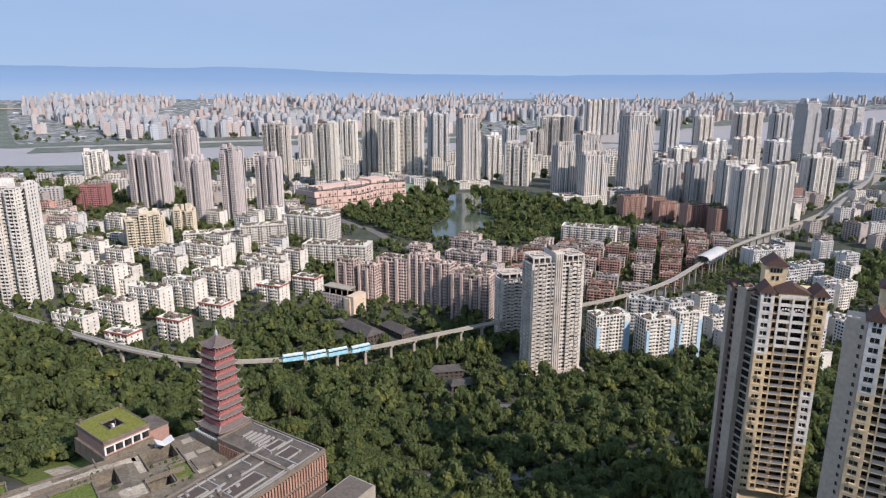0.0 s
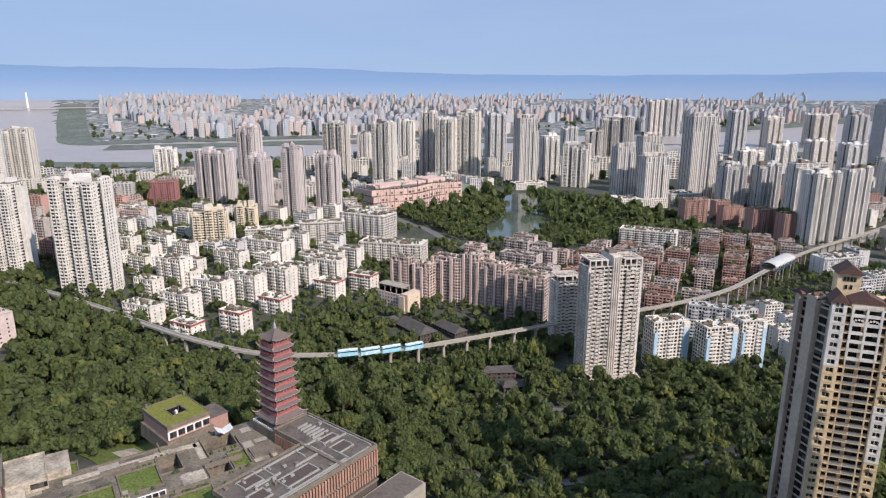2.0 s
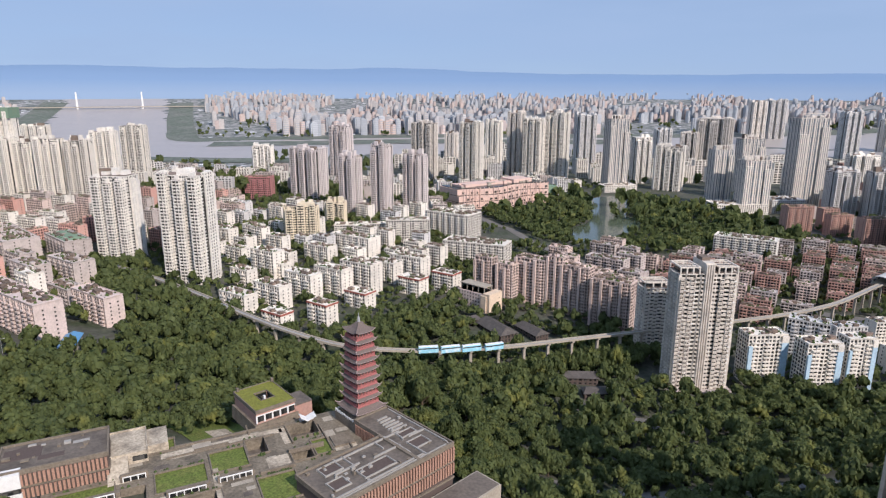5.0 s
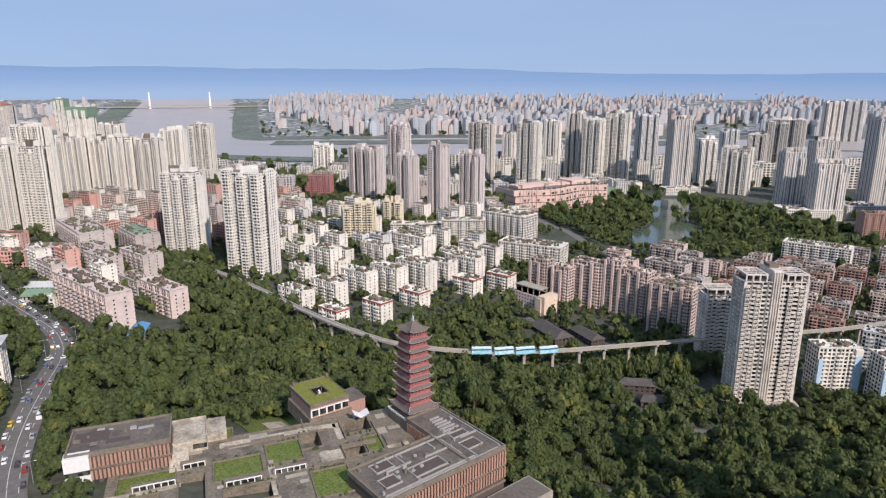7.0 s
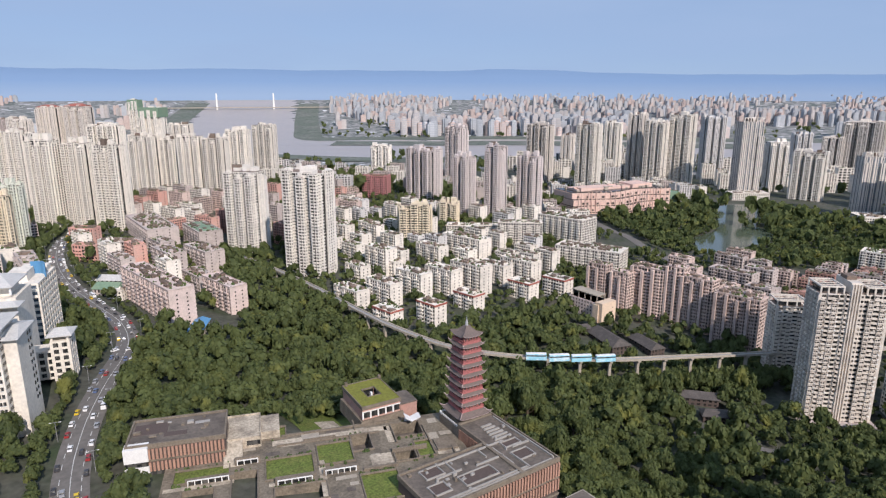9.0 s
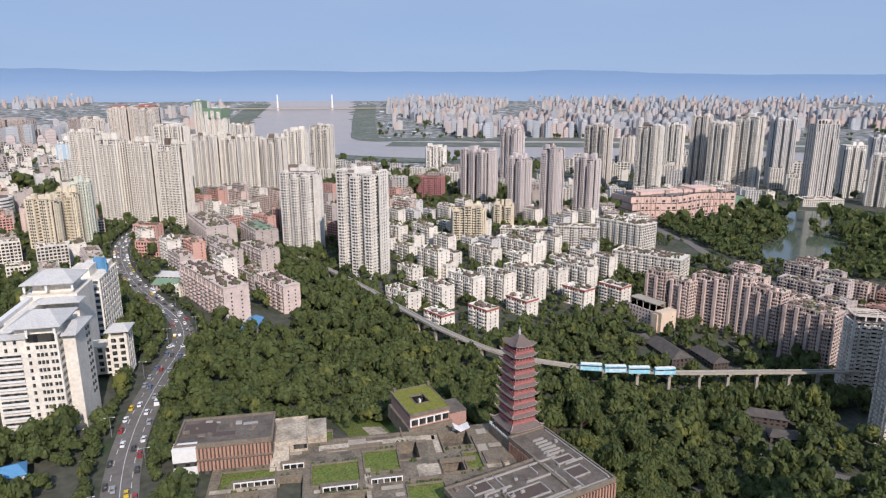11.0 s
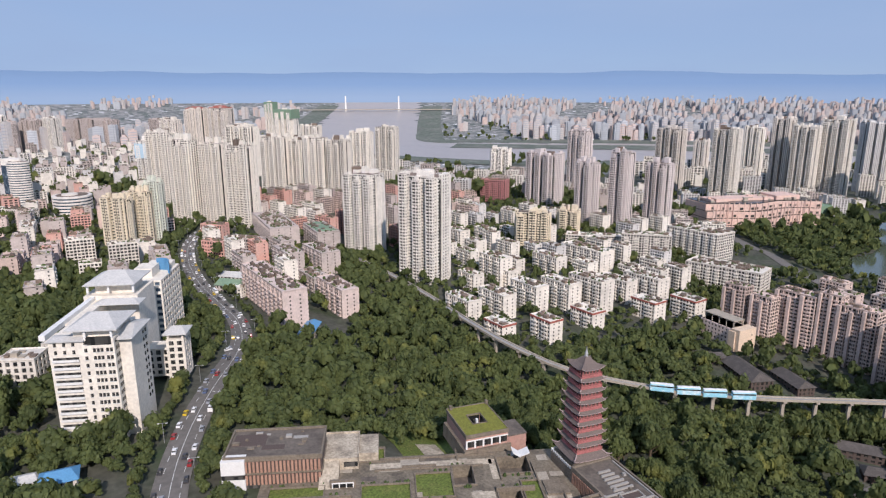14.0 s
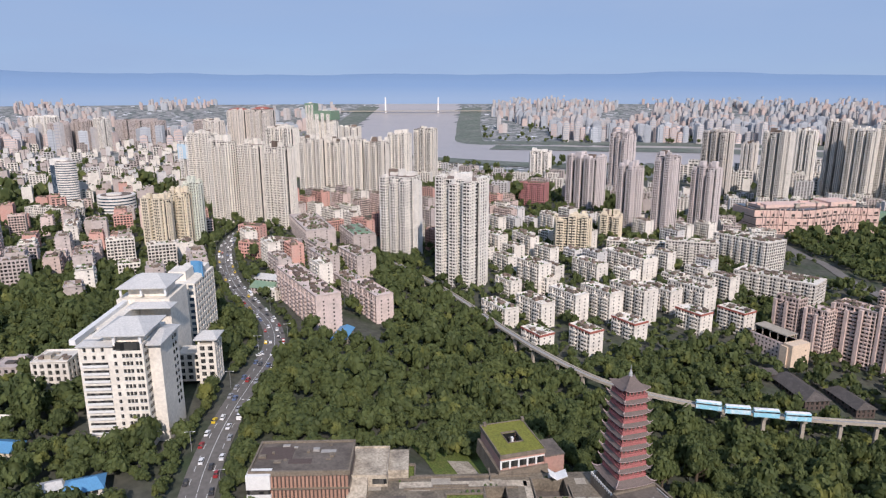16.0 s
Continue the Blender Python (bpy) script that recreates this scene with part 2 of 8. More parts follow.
# ---- shapes ----
class Shape:
    """Boxes, prisms and sheets gathered into one mesh."""

    def __init__(self):
        self.v, self.f, self.m = [], [], []

    def add(self, verts, faces, k=0):
        o = len(self.v)
        self.v += verts
        self.f += [[o + i for i in f] for f in faces]
        self.m += [k] * len(faces)
        return self

    def box(self, x, y, z, w, d, h, rz=0.0, k=0, taper=1.0):
        """A box whose base's middle is x, y, z."""
        c, s = math.cos(radians(rz)), math.sin(radians(rz))
        vs = []
        for zz, t in ((z, 1.0), (z + h, taper)):
            for a, b in ((-1, -1), (1, -1), (1, 1), (-1, 1)):
                px, py = a * w / 2 * t, b * d / 2 * t
                vs.append((x + c * px - s * py, y + s * px + c * py, zz))
        return self.add(vs, [[3, 2, 1, 0], [4, 5, 6, 7], [0, 1, 5, 4], [1, 2, 6, 5], [2, 3, 7, 6], [3, 0, 4, 7]], k)

    def prism(self, ring, z0, z1, k=0):
        """A flat-topped solid over a ring of points that runs anticlockwise."""
        n = len(ring)
        vs = [(x, y, z0) for x, y in ring] + [(x, y, z1) for x, y in ring]
        return self.add(vs, [list(range(n))[::-1], list(range(n, 2 * n))] + [[i, (i + 1) % n, n + (i + 1) % n, n + i] for i in range(n)], k)

    def tube(self, x, y, z0, z1, r0, r1, n=8, k=0):
        vs = [(x + r * math.cos(2 * math.pi * i / n), y + r * math.sin(2 * math.pi * i / n), z) for z, r in ((z0, r0), (z1, r1)) for i in range(n)]
        return self.add(vs, [list(range(n))[::-1], list(range(n, 2 * n))] + [[i, (i + 1) % n, n + (i + 1) % n, n + i] for i in range(n)], k)

    def hip(self, x, y, z, w, d, h, ridge=0.4, rz=0.0, k=0, thick=0.25):
        """A hipped or gabled roof; ridge: its ridge's length as a share of w (1: gables)."""
        c, s = math.cos(radians(rz)), math.sin(radians(rz))
        pts = [(-w / 2, -d / 2, 0), (w / 2, -d / 2, 0), (w / 2, d / 2, 0), (-w / 2, d / 2, 0)]
        pts += [(a, b, thick) for a, b, _ in pts] + [(-w / 2 * ridge, 0, h), (w / 2 * ridge, 0, h)]
        vs = [(x + c * a - s * b, y + s * a + c * b, z + q) for a, b, q in pts]
        return self.add(vs, [[3, 2, 1, 0], [0, 1, 5, 4], [1, 2, 6, 5], [2, 3, 7, 6], [3, 0, 4, 7], [4, 5, 9, 8], [5, 6, 9], [6, 7, 8, 9], [7, 4, 8]], k)

    def mesh(self, name, materials, smooth=False):
        me = bpy.data.meshes.new(name)
        me.from_pydata(self.v, [], self.f)
        for m in materials:
            me.materials.append(m)
        if len(materials) > 1:
            me.polygons.foreach_set("material_index", self.m)
        if smooth:
            me.polygons.foreach_set("use_smooth", [True] * len(me.polygons))
        me.update()
        return me


def part(name, shape, material, parent, label="", kind=""):
    """One mesh object under a thing or a part."""
    me = shape if isinstance(shape, bpy.types.Mesh) else shape.mesh(name, material if isinstance(material, list) else [material])
    ob = new(name, me)
    ob.parent = parent
    return tagged(ob, label=label, kind=kind)


def thing(name, m, label, category, group="", kind=""):
    ob = new(name)
    ob.empty_display_size = 1
    ob.matrix_world = m
    return tagged(ob, label, category, group, kind)


def solid(name, shape, materials, label, category, m=None, group="", kind=""):
    ob = new(name, shape if isinstance(shape, bpy.types.Mesh) else shape.mesh(name, materials))
    if m:
        ob.matrix_world = m
    return tagged(ob, label, category, group, kind)


def low(x, y, w, d, rz):
    """The lowest ground under a footprint."""
    c, s = math.cos(radians(rz)), math.sin(radians(rz))
    return min(terrain(x + c * a * w / 2 - s * b * d / 2, y + s * a * w / 2 + c * b * d / 2) for a in (-1, 0, 1) for b in (-1, 0, 1))


# ---- ground, water, hills ----
def axis(lo, hi, inner_lo, inner_hi, fine, coarse):
    near = np.arange(inner_lo, inner_hi + 1, fine)
    out, step = [inner_hi], fine
    while out[-1] < hi:
        step = min(step * 1.25, coarse)
        out.append(out[-1] + step)
    back, step = [inner_lo], fine
    while back[-1] > lo:
        step = min(step * 1.25, coarse)
        back.append(back[-1] - step)
    return np.concatenate([back[:0:-1], near, out[1:]])


def sheet(xs, ys, lift=0.0, keep=None, bed=None):
    gx, gy = np.meshgrid(xs, ys)
    gz = terrain(gx, gy) + lift
    if bed is not None:
        gz = gz - bed(gx, gy)
    nx, ny = len(xs), len(ys)
    s = Shape()
    s.v = np.stack([gx.ravel(), gy.ravel(), gz.ravel()], 1).tolist()
    for j in range(ny - 1):
        for i in range(nx - 1):
            if keep is None or keep((xs[i] + xs[i + 1]) / 2, (ys[j] + ys[j + 1]) / 2):
                s.f.append([j * nx + i, j * nx + i + 1, (j + 1) * nx + i + 1, (j + 1) * nx + i])
    s.m = [0] * len(s.f)
    return s


ground_mat = mat("town_ground", (0.080, 0.080, 0.062), vary=0.3, stain=(0.035, 0.054, 0.022), stains=1.0, scale=0.045, bump=0.2)
ground_shape = sheet(axis(-5200, 5200, -760, 460, 12, 260), axis(-900, 5200, -60, 1000, 12, 260))
# far suburbs: small plots of roofs, yards and groves, tinted blue-grey as haze
suburb = mat("hazed_suburb_plots", (0.3, 0.3, 0.28), rough=0.9)
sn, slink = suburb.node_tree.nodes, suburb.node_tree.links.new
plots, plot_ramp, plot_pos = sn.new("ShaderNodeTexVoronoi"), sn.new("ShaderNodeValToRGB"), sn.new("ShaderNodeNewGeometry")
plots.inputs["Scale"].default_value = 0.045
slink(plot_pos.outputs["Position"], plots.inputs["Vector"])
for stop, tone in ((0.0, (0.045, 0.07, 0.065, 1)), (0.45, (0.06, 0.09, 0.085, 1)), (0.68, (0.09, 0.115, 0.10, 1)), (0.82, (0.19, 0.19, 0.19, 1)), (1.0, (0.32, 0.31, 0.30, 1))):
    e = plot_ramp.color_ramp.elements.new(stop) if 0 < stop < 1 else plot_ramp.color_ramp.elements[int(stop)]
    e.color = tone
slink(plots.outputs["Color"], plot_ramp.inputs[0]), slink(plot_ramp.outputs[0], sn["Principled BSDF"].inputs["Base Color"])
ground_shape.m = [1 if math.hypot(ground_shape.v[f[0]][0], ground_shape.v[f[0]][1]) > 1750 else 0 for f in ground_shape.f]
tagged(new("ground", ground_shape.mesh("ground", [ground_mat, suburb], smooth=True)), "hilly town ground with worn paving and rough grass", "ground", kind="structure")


def strip(name, points, width, material, label, category, lift=0.3, level=None, step=8.0):
    """A ribbon along a smooth line of points, on the ground or at the given heights."""
    line = smooth_line(points, step)
    s = Shape()
    for i, (x, y, z) in enumerate(line):
        a, b = line[max(0, i - 1)], line[min(len(line) - 1, i + 1)]
        tx, ty = b[0] - a[0], b[1] - a[1]
        n = math.hypot(tx, ty) or 1
        for k in (-1, -0.5, 0, 0.5, 1):
            px, py = x - ty / n * width / 2 * k, y + tx / n * width / 2 * k
            s.v.append((px, py, (terrain(px, py) if level is None else z) + lift))
    for i in range(len(line) - 1):
        for k in range(4):
            s.f.append([i * 5 + k, (i + 1) * 5 + k, (i + 1) * 5 + k + 1, i * 5 + k + 1][::-1])
    s.m = [0] * len(s.f)
    return tagged(new(name, s.mesh(name, [material], smooth=True)), label, category, kind="structure")


def smooth_line(points, step):
    """Points along a Catmull-Rom curve through x, y or x, y, z points."""
    p = [Vector((*q, 0.0)[:3]) for q in points]
    p = [2 * p[0] - p[1]] + p + [2 * p[-1] - p[-2]]
    out = []
    for i in range(1, len(p) - 2):
        n = max(1, int((p[i + 1] - p[i]).length / step))
        for k in range(n):
            t = k / n
            out.append(0.5 * (2 * p[i] + (p[i + 1] - p[i - 1]) * t + (2 * p[i - 1] - 5 * p[i] + 4 * p[i + 1] - p[i + 2]) * t * t
                              + (3 * p[i] - p[i - 1] - 3 * p[i + 1] + p[i + 2]) * t ** 3))
    out.append(p[-2])
    return [tuple(q) for q in out]


def near_line(line, x, y):
    return min(math.hypot(x - a, y - b) for a, b, *_ in line)


RIVER = smooth_line([(2400, 3150), (1500, 2900), (600, 2700), (-200, 2590), (-700, 2480), (-1150, 2270), (-1560, 2080), (-1960, 2230), (-2200, 2560), (-2480, 2960), (-2750, 3380), (-3000, 3700)], 120)
river_xs, river_ys = np.arange(-3500, 2500, 55.0), np.arange(1500, 4300, 55.0)


def in_river(x, y):
    half = 370 if x > -1750 else 285
    return near_line(RIVER, x, y) < half + 25 * math.sin(x * 0.004 + y * 0.006)


tagged(new("river", sheet(river_xs, river_ys, 1.6, in_river).mesh("river", [M["water"]], smooth=True)), "broad muddy brown river under pale light", "water", kind="structure")

bank = mat("river_bank", (0.125, 0.145, 0.115), vary=0.3, stain=(0.22, 0.21, 0.19), stains=0.7, scale=0.01)
for name, off, wide in (("bank_north", 1, 130), ("bank_south", -1, 130)):
    edge = []
    for i in range(1, len(RIVER) - 1):
        (xa, ya, _), (xb, yb, _) = RIVER[i - 1], RIVER[i + 1]
        n = math.hypot(xb - xa, yb - ya)
        half = (370 if RIVER[i][0] > -1750 else 285) + wide * 0.42
        edge.append((RIVER[i][0] + (yb - ya) / n * half * off, RIVER[i][1] - (xb - xa) / n * half * off))
    strip(name, edge[::4], wide, bank, "green grassy river bank with bare mud patches", "river bank", 2.2, step=60)

strip("river_island", [(-1500, 2330), (-1150, 2480), (-760, 2660), (-300, 2760), (250, 2850)], 190, bank, "long green sand bar in the river", "river bank", 3.0, step=60)

# far ridges all round beyond the town: a glowing backdrop with haze painted in
haze_hill = bpy.data.materials.new("haze_glow_ridge")
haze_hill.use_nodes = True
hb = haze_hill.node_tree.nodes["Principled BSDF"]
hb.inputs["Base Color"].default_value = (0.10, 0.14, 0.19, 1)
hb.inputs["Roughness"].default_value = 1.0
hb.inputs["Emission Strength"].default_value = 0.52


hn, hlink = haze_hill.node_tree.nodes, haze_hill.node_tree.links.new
# emission runs from pale haze at the foot to blue at the top
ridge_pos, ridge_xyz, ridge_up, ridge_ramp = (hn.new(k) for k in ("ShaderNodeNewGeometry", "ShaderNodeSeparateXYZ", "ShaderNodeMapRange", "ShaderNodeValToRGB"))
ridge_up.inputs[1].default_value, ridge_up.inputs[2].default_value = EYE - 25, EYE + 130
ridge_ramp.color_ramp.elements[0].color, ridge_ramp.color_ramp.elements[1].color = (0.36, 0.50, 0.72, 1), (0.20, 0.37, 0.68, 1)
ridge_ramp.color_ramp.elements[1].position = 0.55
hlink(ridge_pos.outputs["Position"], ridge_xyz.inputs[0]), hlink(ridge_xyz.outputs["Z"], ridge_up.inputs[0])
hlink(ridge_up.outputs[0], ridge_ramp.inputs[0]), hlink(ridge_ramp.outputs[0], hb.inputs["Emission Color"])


def ridge(name, dist, seed, label):
    s = Shape()
    n = 260
    for i in range(n + 1):
        deg = -75 + 190 * i / n
        a = radians(deg)
        x, y = -dist * math.sin(a), dist * math.cos(a)
        k = min(1.0, max(0.0, (deg + 6) / 24))
        h = 98 + 40 * k * k * (3 - 2 * k) + 17 * noise.noise((a * 5 + seed, 0, seed)) + 9 * noise.noise((a * 14, seed, 0)) + 3 * noise.noise((a * 40, seed, 3))
        for dd, f in ((-250, -0.3), (-120, 0.45), (0, 1.0), (160, 0.5)):
            s.v.append((x * (1 + dd / dist), y * (1 + dd / dist), EYE - 60 + (h + 60) * f))
    for i in range(n):
        for k in range(3):
            s.f.append([i * 4 + k, (i + 1) * 4 + k, (i + 1) * 4 + k + 1, i * 4 + k + 1])
    s.m = [0] * len(s.f)
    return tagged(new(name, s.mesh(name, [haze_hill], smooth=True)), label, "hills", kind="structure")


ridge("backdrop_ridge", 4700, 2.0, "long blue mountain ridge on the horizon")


# ---- roads ----
AVENUE = [(-120, 60), (-180, 116), (-224, 152), (-246, 173), (-265, 194), (-287, 221), (-309, 249), (-334, 275), (-372, 301), (-420, 321), (-475, 344), (-545, 383), (-613, 434), (-690, 520), (-820, 640)]
strip("road_avenue", AVENUE, 13.6, M["asphalt"], "curving asphalt avenue with light traffic", "road", 0.5)
strip("road_lane", [(-8, 286), (30, 290), (62, 300), (110, 310), (170, 330), (240, 350), (320, 380)], 9, M["asphalt"], "asphalt lane among the trees", "road", 0.6)
strip("road_boulevard", [(-330, 690), (-200, 800), (-120, 880), (-60, 800), (20, 730), (120, 690), (230, 660), (330, 640)], 14, M["asphalt"], "asphalt street between the blocks", "road", 0.6)
strip("road_park", [(-120, 880), (-170, 960), (-150, 1060), (-60, 1180), (120, 1250), (260, 1130), (330, 1020), (420, 880), (520, 800), (700, 820)], 16, M["asphalt"], "asphalt street round the park", "road", 0.6)
strip("pavement_carpark", [(5, 408), (30, 396), (60, 396)], 17, M["asphalt"], "small asphalt car park in the valley", "pavement", 0.7)
RAIL = [(-470, 520, 60), (-418, 496, 60), (-365, 475, 59), (-307, 448, 57.5), (-250, 420, 55), (-203, 402, 52), (-158, 396, 48), (-109, 409, 44), (-80, 423, 42),
        (-49, 441, 40), (-11, 467, 38), (40, 500, 36), (105, 538, 35), (170, 577, 34), (232, 628, 33), (298, 706, 32), (386, 801, 32), (507, 905, 33), (593, 968, 34),
        (743, 1154, 36), (900, 1340, 36), (1060, 1560, 36)]
LINE = smooth_line(RAIL, 4.0)
HIGHWAY = [(420, 850), (521, 940), (670, 1080), (823, 1280), (1165, 1690)]
strip("road_highway", HIGHWAY, 24, M["concrete"], "pale concrete expressway beside the viaduct", "road", 1.2)


def viaduct():
    """Twin concrete guideway beams on piers with hammerheads."""
    root = thing("monorail_viaduct", pose(0, 0, 0), "pale concrete monorail viaduct curving on slender piers", "viaduct", kind="structure")
    walked, last = 0.0, 30.0
    rings = []
    for i, (x, y, z) in enumerate(LINE):
        a, b = LINE[max(0, i - 1)], LINE[min(len(LINE) - 1, i + 1)]
        ang = math.atan2(b[1] - a[1], b[0] - a[0])
        rings.append((x, y, z, ang))
    for side in (-1, 1):
        s = Shape()
        for x, y, z, ang in rings:
            nx, ny = -math.sin(ang), math.cos(ang)
            for off, dz in ((-0.5, -1.5), (0.5, -1.5), (0.5, 0.0), (-0.5, 0.0)):
                o = side * 1.9 + off
                s.v.append((x + nx * o, y + ny * o, z + dz))
        for i in range(len(rings) - 1):
            for k in range(4):
                s.f.append([i * 4 + k, i * 4 + (k + 1) % 4, (i + 1) * 4 + (k + 1) % 4, (i + 1) * 4 + k][::-1])
        s.m = [0] * len(s.f)
        part("guideway_beam", s, M["concrete"], root)
    deck = Shape()
    for x, y, z, ang in rings:
        nx, ny = -math.sin(ang), math.cos(ang)
        for o, dz in ((-1.5, -1.0), (1.5, -1.0), (1.5, -0.75), (-1.5, -0.75)):
            deck.v.append((x + nx * o, y + ny * o, z + dz))
    for i in range(len(rings) - 1):
        for k in range(4):
            deck.f.append([i * 4 + k, i * 4 + (k + 1) % 4, (i + 1) * 4 + (k + 1) % 4, (i + 1) * 4 + k][::-1])
    deck.m = [0] * len(deck.f)
    part("walkway", deck, M["metal_grey"], root, "grey service walkway between the beams")
    for i in range(1, len(rings)):
        walked += math.hypot(rings[i][0] - rings[i - 1][0], rings[i][1] - rings[i - 1][1])
        if walked - last >= 20.5:
            last = walked
            x, y, z, ang = rings[i]
            g = terrain(x, y)
            s = Shape()
            d = math.degrees(ang)
            s.box(x, y, g - 1.0, 1.9, 1.9, z - 3.4 - g + 1.0, d)
            s.box(x, y, z - 3.4, 2.0, 2.6, 0.9, d)
            s.box(x, y, z - 2.5, 2.1, 5.6, 1.0, d)
            part("pier", s, M["concrete"], root)
    return root


viaduct()


# ---- buildings ----
def storeys(wall, glass, x, y, w, d, h, step=3.0, bay=3.4, pier=1.3, z0=0.0, sides="fblr", band=1.15, inset=0.0, rhythm=(1.0,)):
    """A body of glazing behind storey bands and piers, so that each window lies in a real recess."""
    glass.box(x, y, z0, w - 0.7 - 2 * inset, d - 0.7 - 2 * inset, h)
    n = max(1, int(round(h / step)))
    st = h / n
    for i in range(n + 1):
        z = z0 + i * st - (band * 0.35 if i else 0)
        last = 0.0 if i == n else inset
        wall.box(x, y, z, w - 2 * last, d - 2 * last, min(band, z0 + h + 0.5 - z))
    for side in sides:
        length = w if side in "fb" else d
        k = max(1, int(round(length / bay)))
        for i in range(k + 1):
            pw = pier * (rhythm[i % len(rhythm)] if 0 < i < k else max(0.8, rhythm[0] * 0.8))
            o = -length / 2 + length * i / k
            o = max(-length / 2 + pw / 2, min(length / 2 - pw / 2, o))
            if side == "f":
                wall.box(x + o, y - d / 2 + 0.2 + inset / 2, z0, pw, 0.5 + inset, h)
            elif side == "b":
                wall.box(x + o, y + d / 2 - 0.2 - inset / 2, z0, pw, 0.5 + inset, h)
            elif side == "l":
                wall.box(x - w / 2 + 0.2 + inset / 2, y + o, z0, 0.5 + inset, pw, h)
            else:
                wall.box(x + w / 2 - 0.2 - inset / 2, y + o, z0, 0.5 + inset, pw, h)
    for side in "fblr":
        if side not in sides:
            if side in "fb":
                wall.box(x, y + (-1 if side == "f" else 1) * (d / 2 - 0.25), z0, w, 0.52, h)
            else:
                wall.box(x + (-1 if side == "l" else 1) * (w / 2 - 0.25), y, z0, 0.52, d, h)


COLUMN = {"p": 1.1, "w": 3.0, "b": 3.7, "s": 1.6}
PATTERNS = ("pwsbpbswp", "pwwsbbswwp", "pbwpswspwbp", "pwpsbbspwp", "pwbspwpsbwp")


def facade(wall, side, x, y, w, d, h, st, pattern, rng, z0=0.0, deep=1.0, clutter=0.3):
    """One face in upright columns: piers, walls with a window to each storey, open balconies, dark slots. Glazing stands behind it."""
    length = w if side in "fb" else d
    cols = pattern * max(1, round(length / sum(COLUMN[c] for c in pattern)))
    unit = length / sum(COLUMN[c] for c in cols)
    n = max(1, int(round(h / st)))
    st = h / n

    def put(o, ww, out, thick, z, hh):
        """out: how far the outer skin stands before the face."""
        if side == "f":
            wall.box(x + o, y - d / 2 - out + thick / 2, z, ww, thick, hh)
        elif side == "b":
            wall.box(x + o, y + d / 2 + out - thick / 2, z, ww, thick, hh)
        elif side == "l":
            wall.box(x - w / 2 - out + thick / 2, y + o, z, thick, ww, hh)
        else:
            wall.box(x + w / 2 + out - thick / 2, y + o, z, thick, ww, hh)

    at = -length / 2
    for c in cols:
        ww = COLUMN[c] * unit
        o = at + ww / 2
        at += ww
        if c == "p":
            put(o, ww, 0.15, 0.9, z0, h)
            continue
        if c == "w":
            for e in (-1, 1):
                put(o + e * ww * 0.43, ww * 0.14, 0, 0.6, z0, h)
        elif c == "b":
            put(o - ww * 0.47, 0.25, deep * 0.5, 0.6 + deep * 0.5, z0, h)
        for f in range(n + 1):
            z = z0 + f * st
            if c == "w":
                put(o, ww * 0.74, 0, 0.5, z - st * 0.14, st * 0.42 if f < n else st * 0.2)
                if f < n and rng.random() < clutter:
                    put(o + rng.choice((-0.3, 0.3)) * ww, 0.95, 0.5, 0.6, z + st * 0.05, 0.75)
            elif c == "b":
                put(o, ww * 0.94, deep, deep + 0.5, z - 0.2, st * 0.38 if f < n else 0.5)
                if f < n and rng.random() < clutter * 1.2:       # an enclosed balcony or hung washing
                    put(o + rng.uniform(-0.2, 0.2) * ww, ww * rng.uniform(0.25, 0.5), deep * 0.7, 0.3, z + st * 0.38, st * 0.3)
            else:
                put(o, ww, -0.35, 0.3, z - 0.2, 0.5)


def clad(wall, glass, x, y, w, d, h, st, pattern, rng, sides="flr", z0=0.0, deep=1.0, clutter=0.3):
    """A glazed core with facades before it; the sides that are not named are plain banded wall."""
    glass.box(x, y, z0, w - 0.9, d - 0.9, h)
    for side in "fblr":
        if side in sides:
            facade(wall, side, x, y, w, d, h, st, pattern if side in "fb" or d > 12 else "pwbwp" if d > 7 else "pwp", rng, z0, deep, clutter)
    if "b" not in sides:
        wall.box(x, y + d / 2 - 0.3, z0, w, 0.6, h)
    wall.box(x, y, z0 + h - 0.5, w - 0.2, d - 0.2, 0.7)


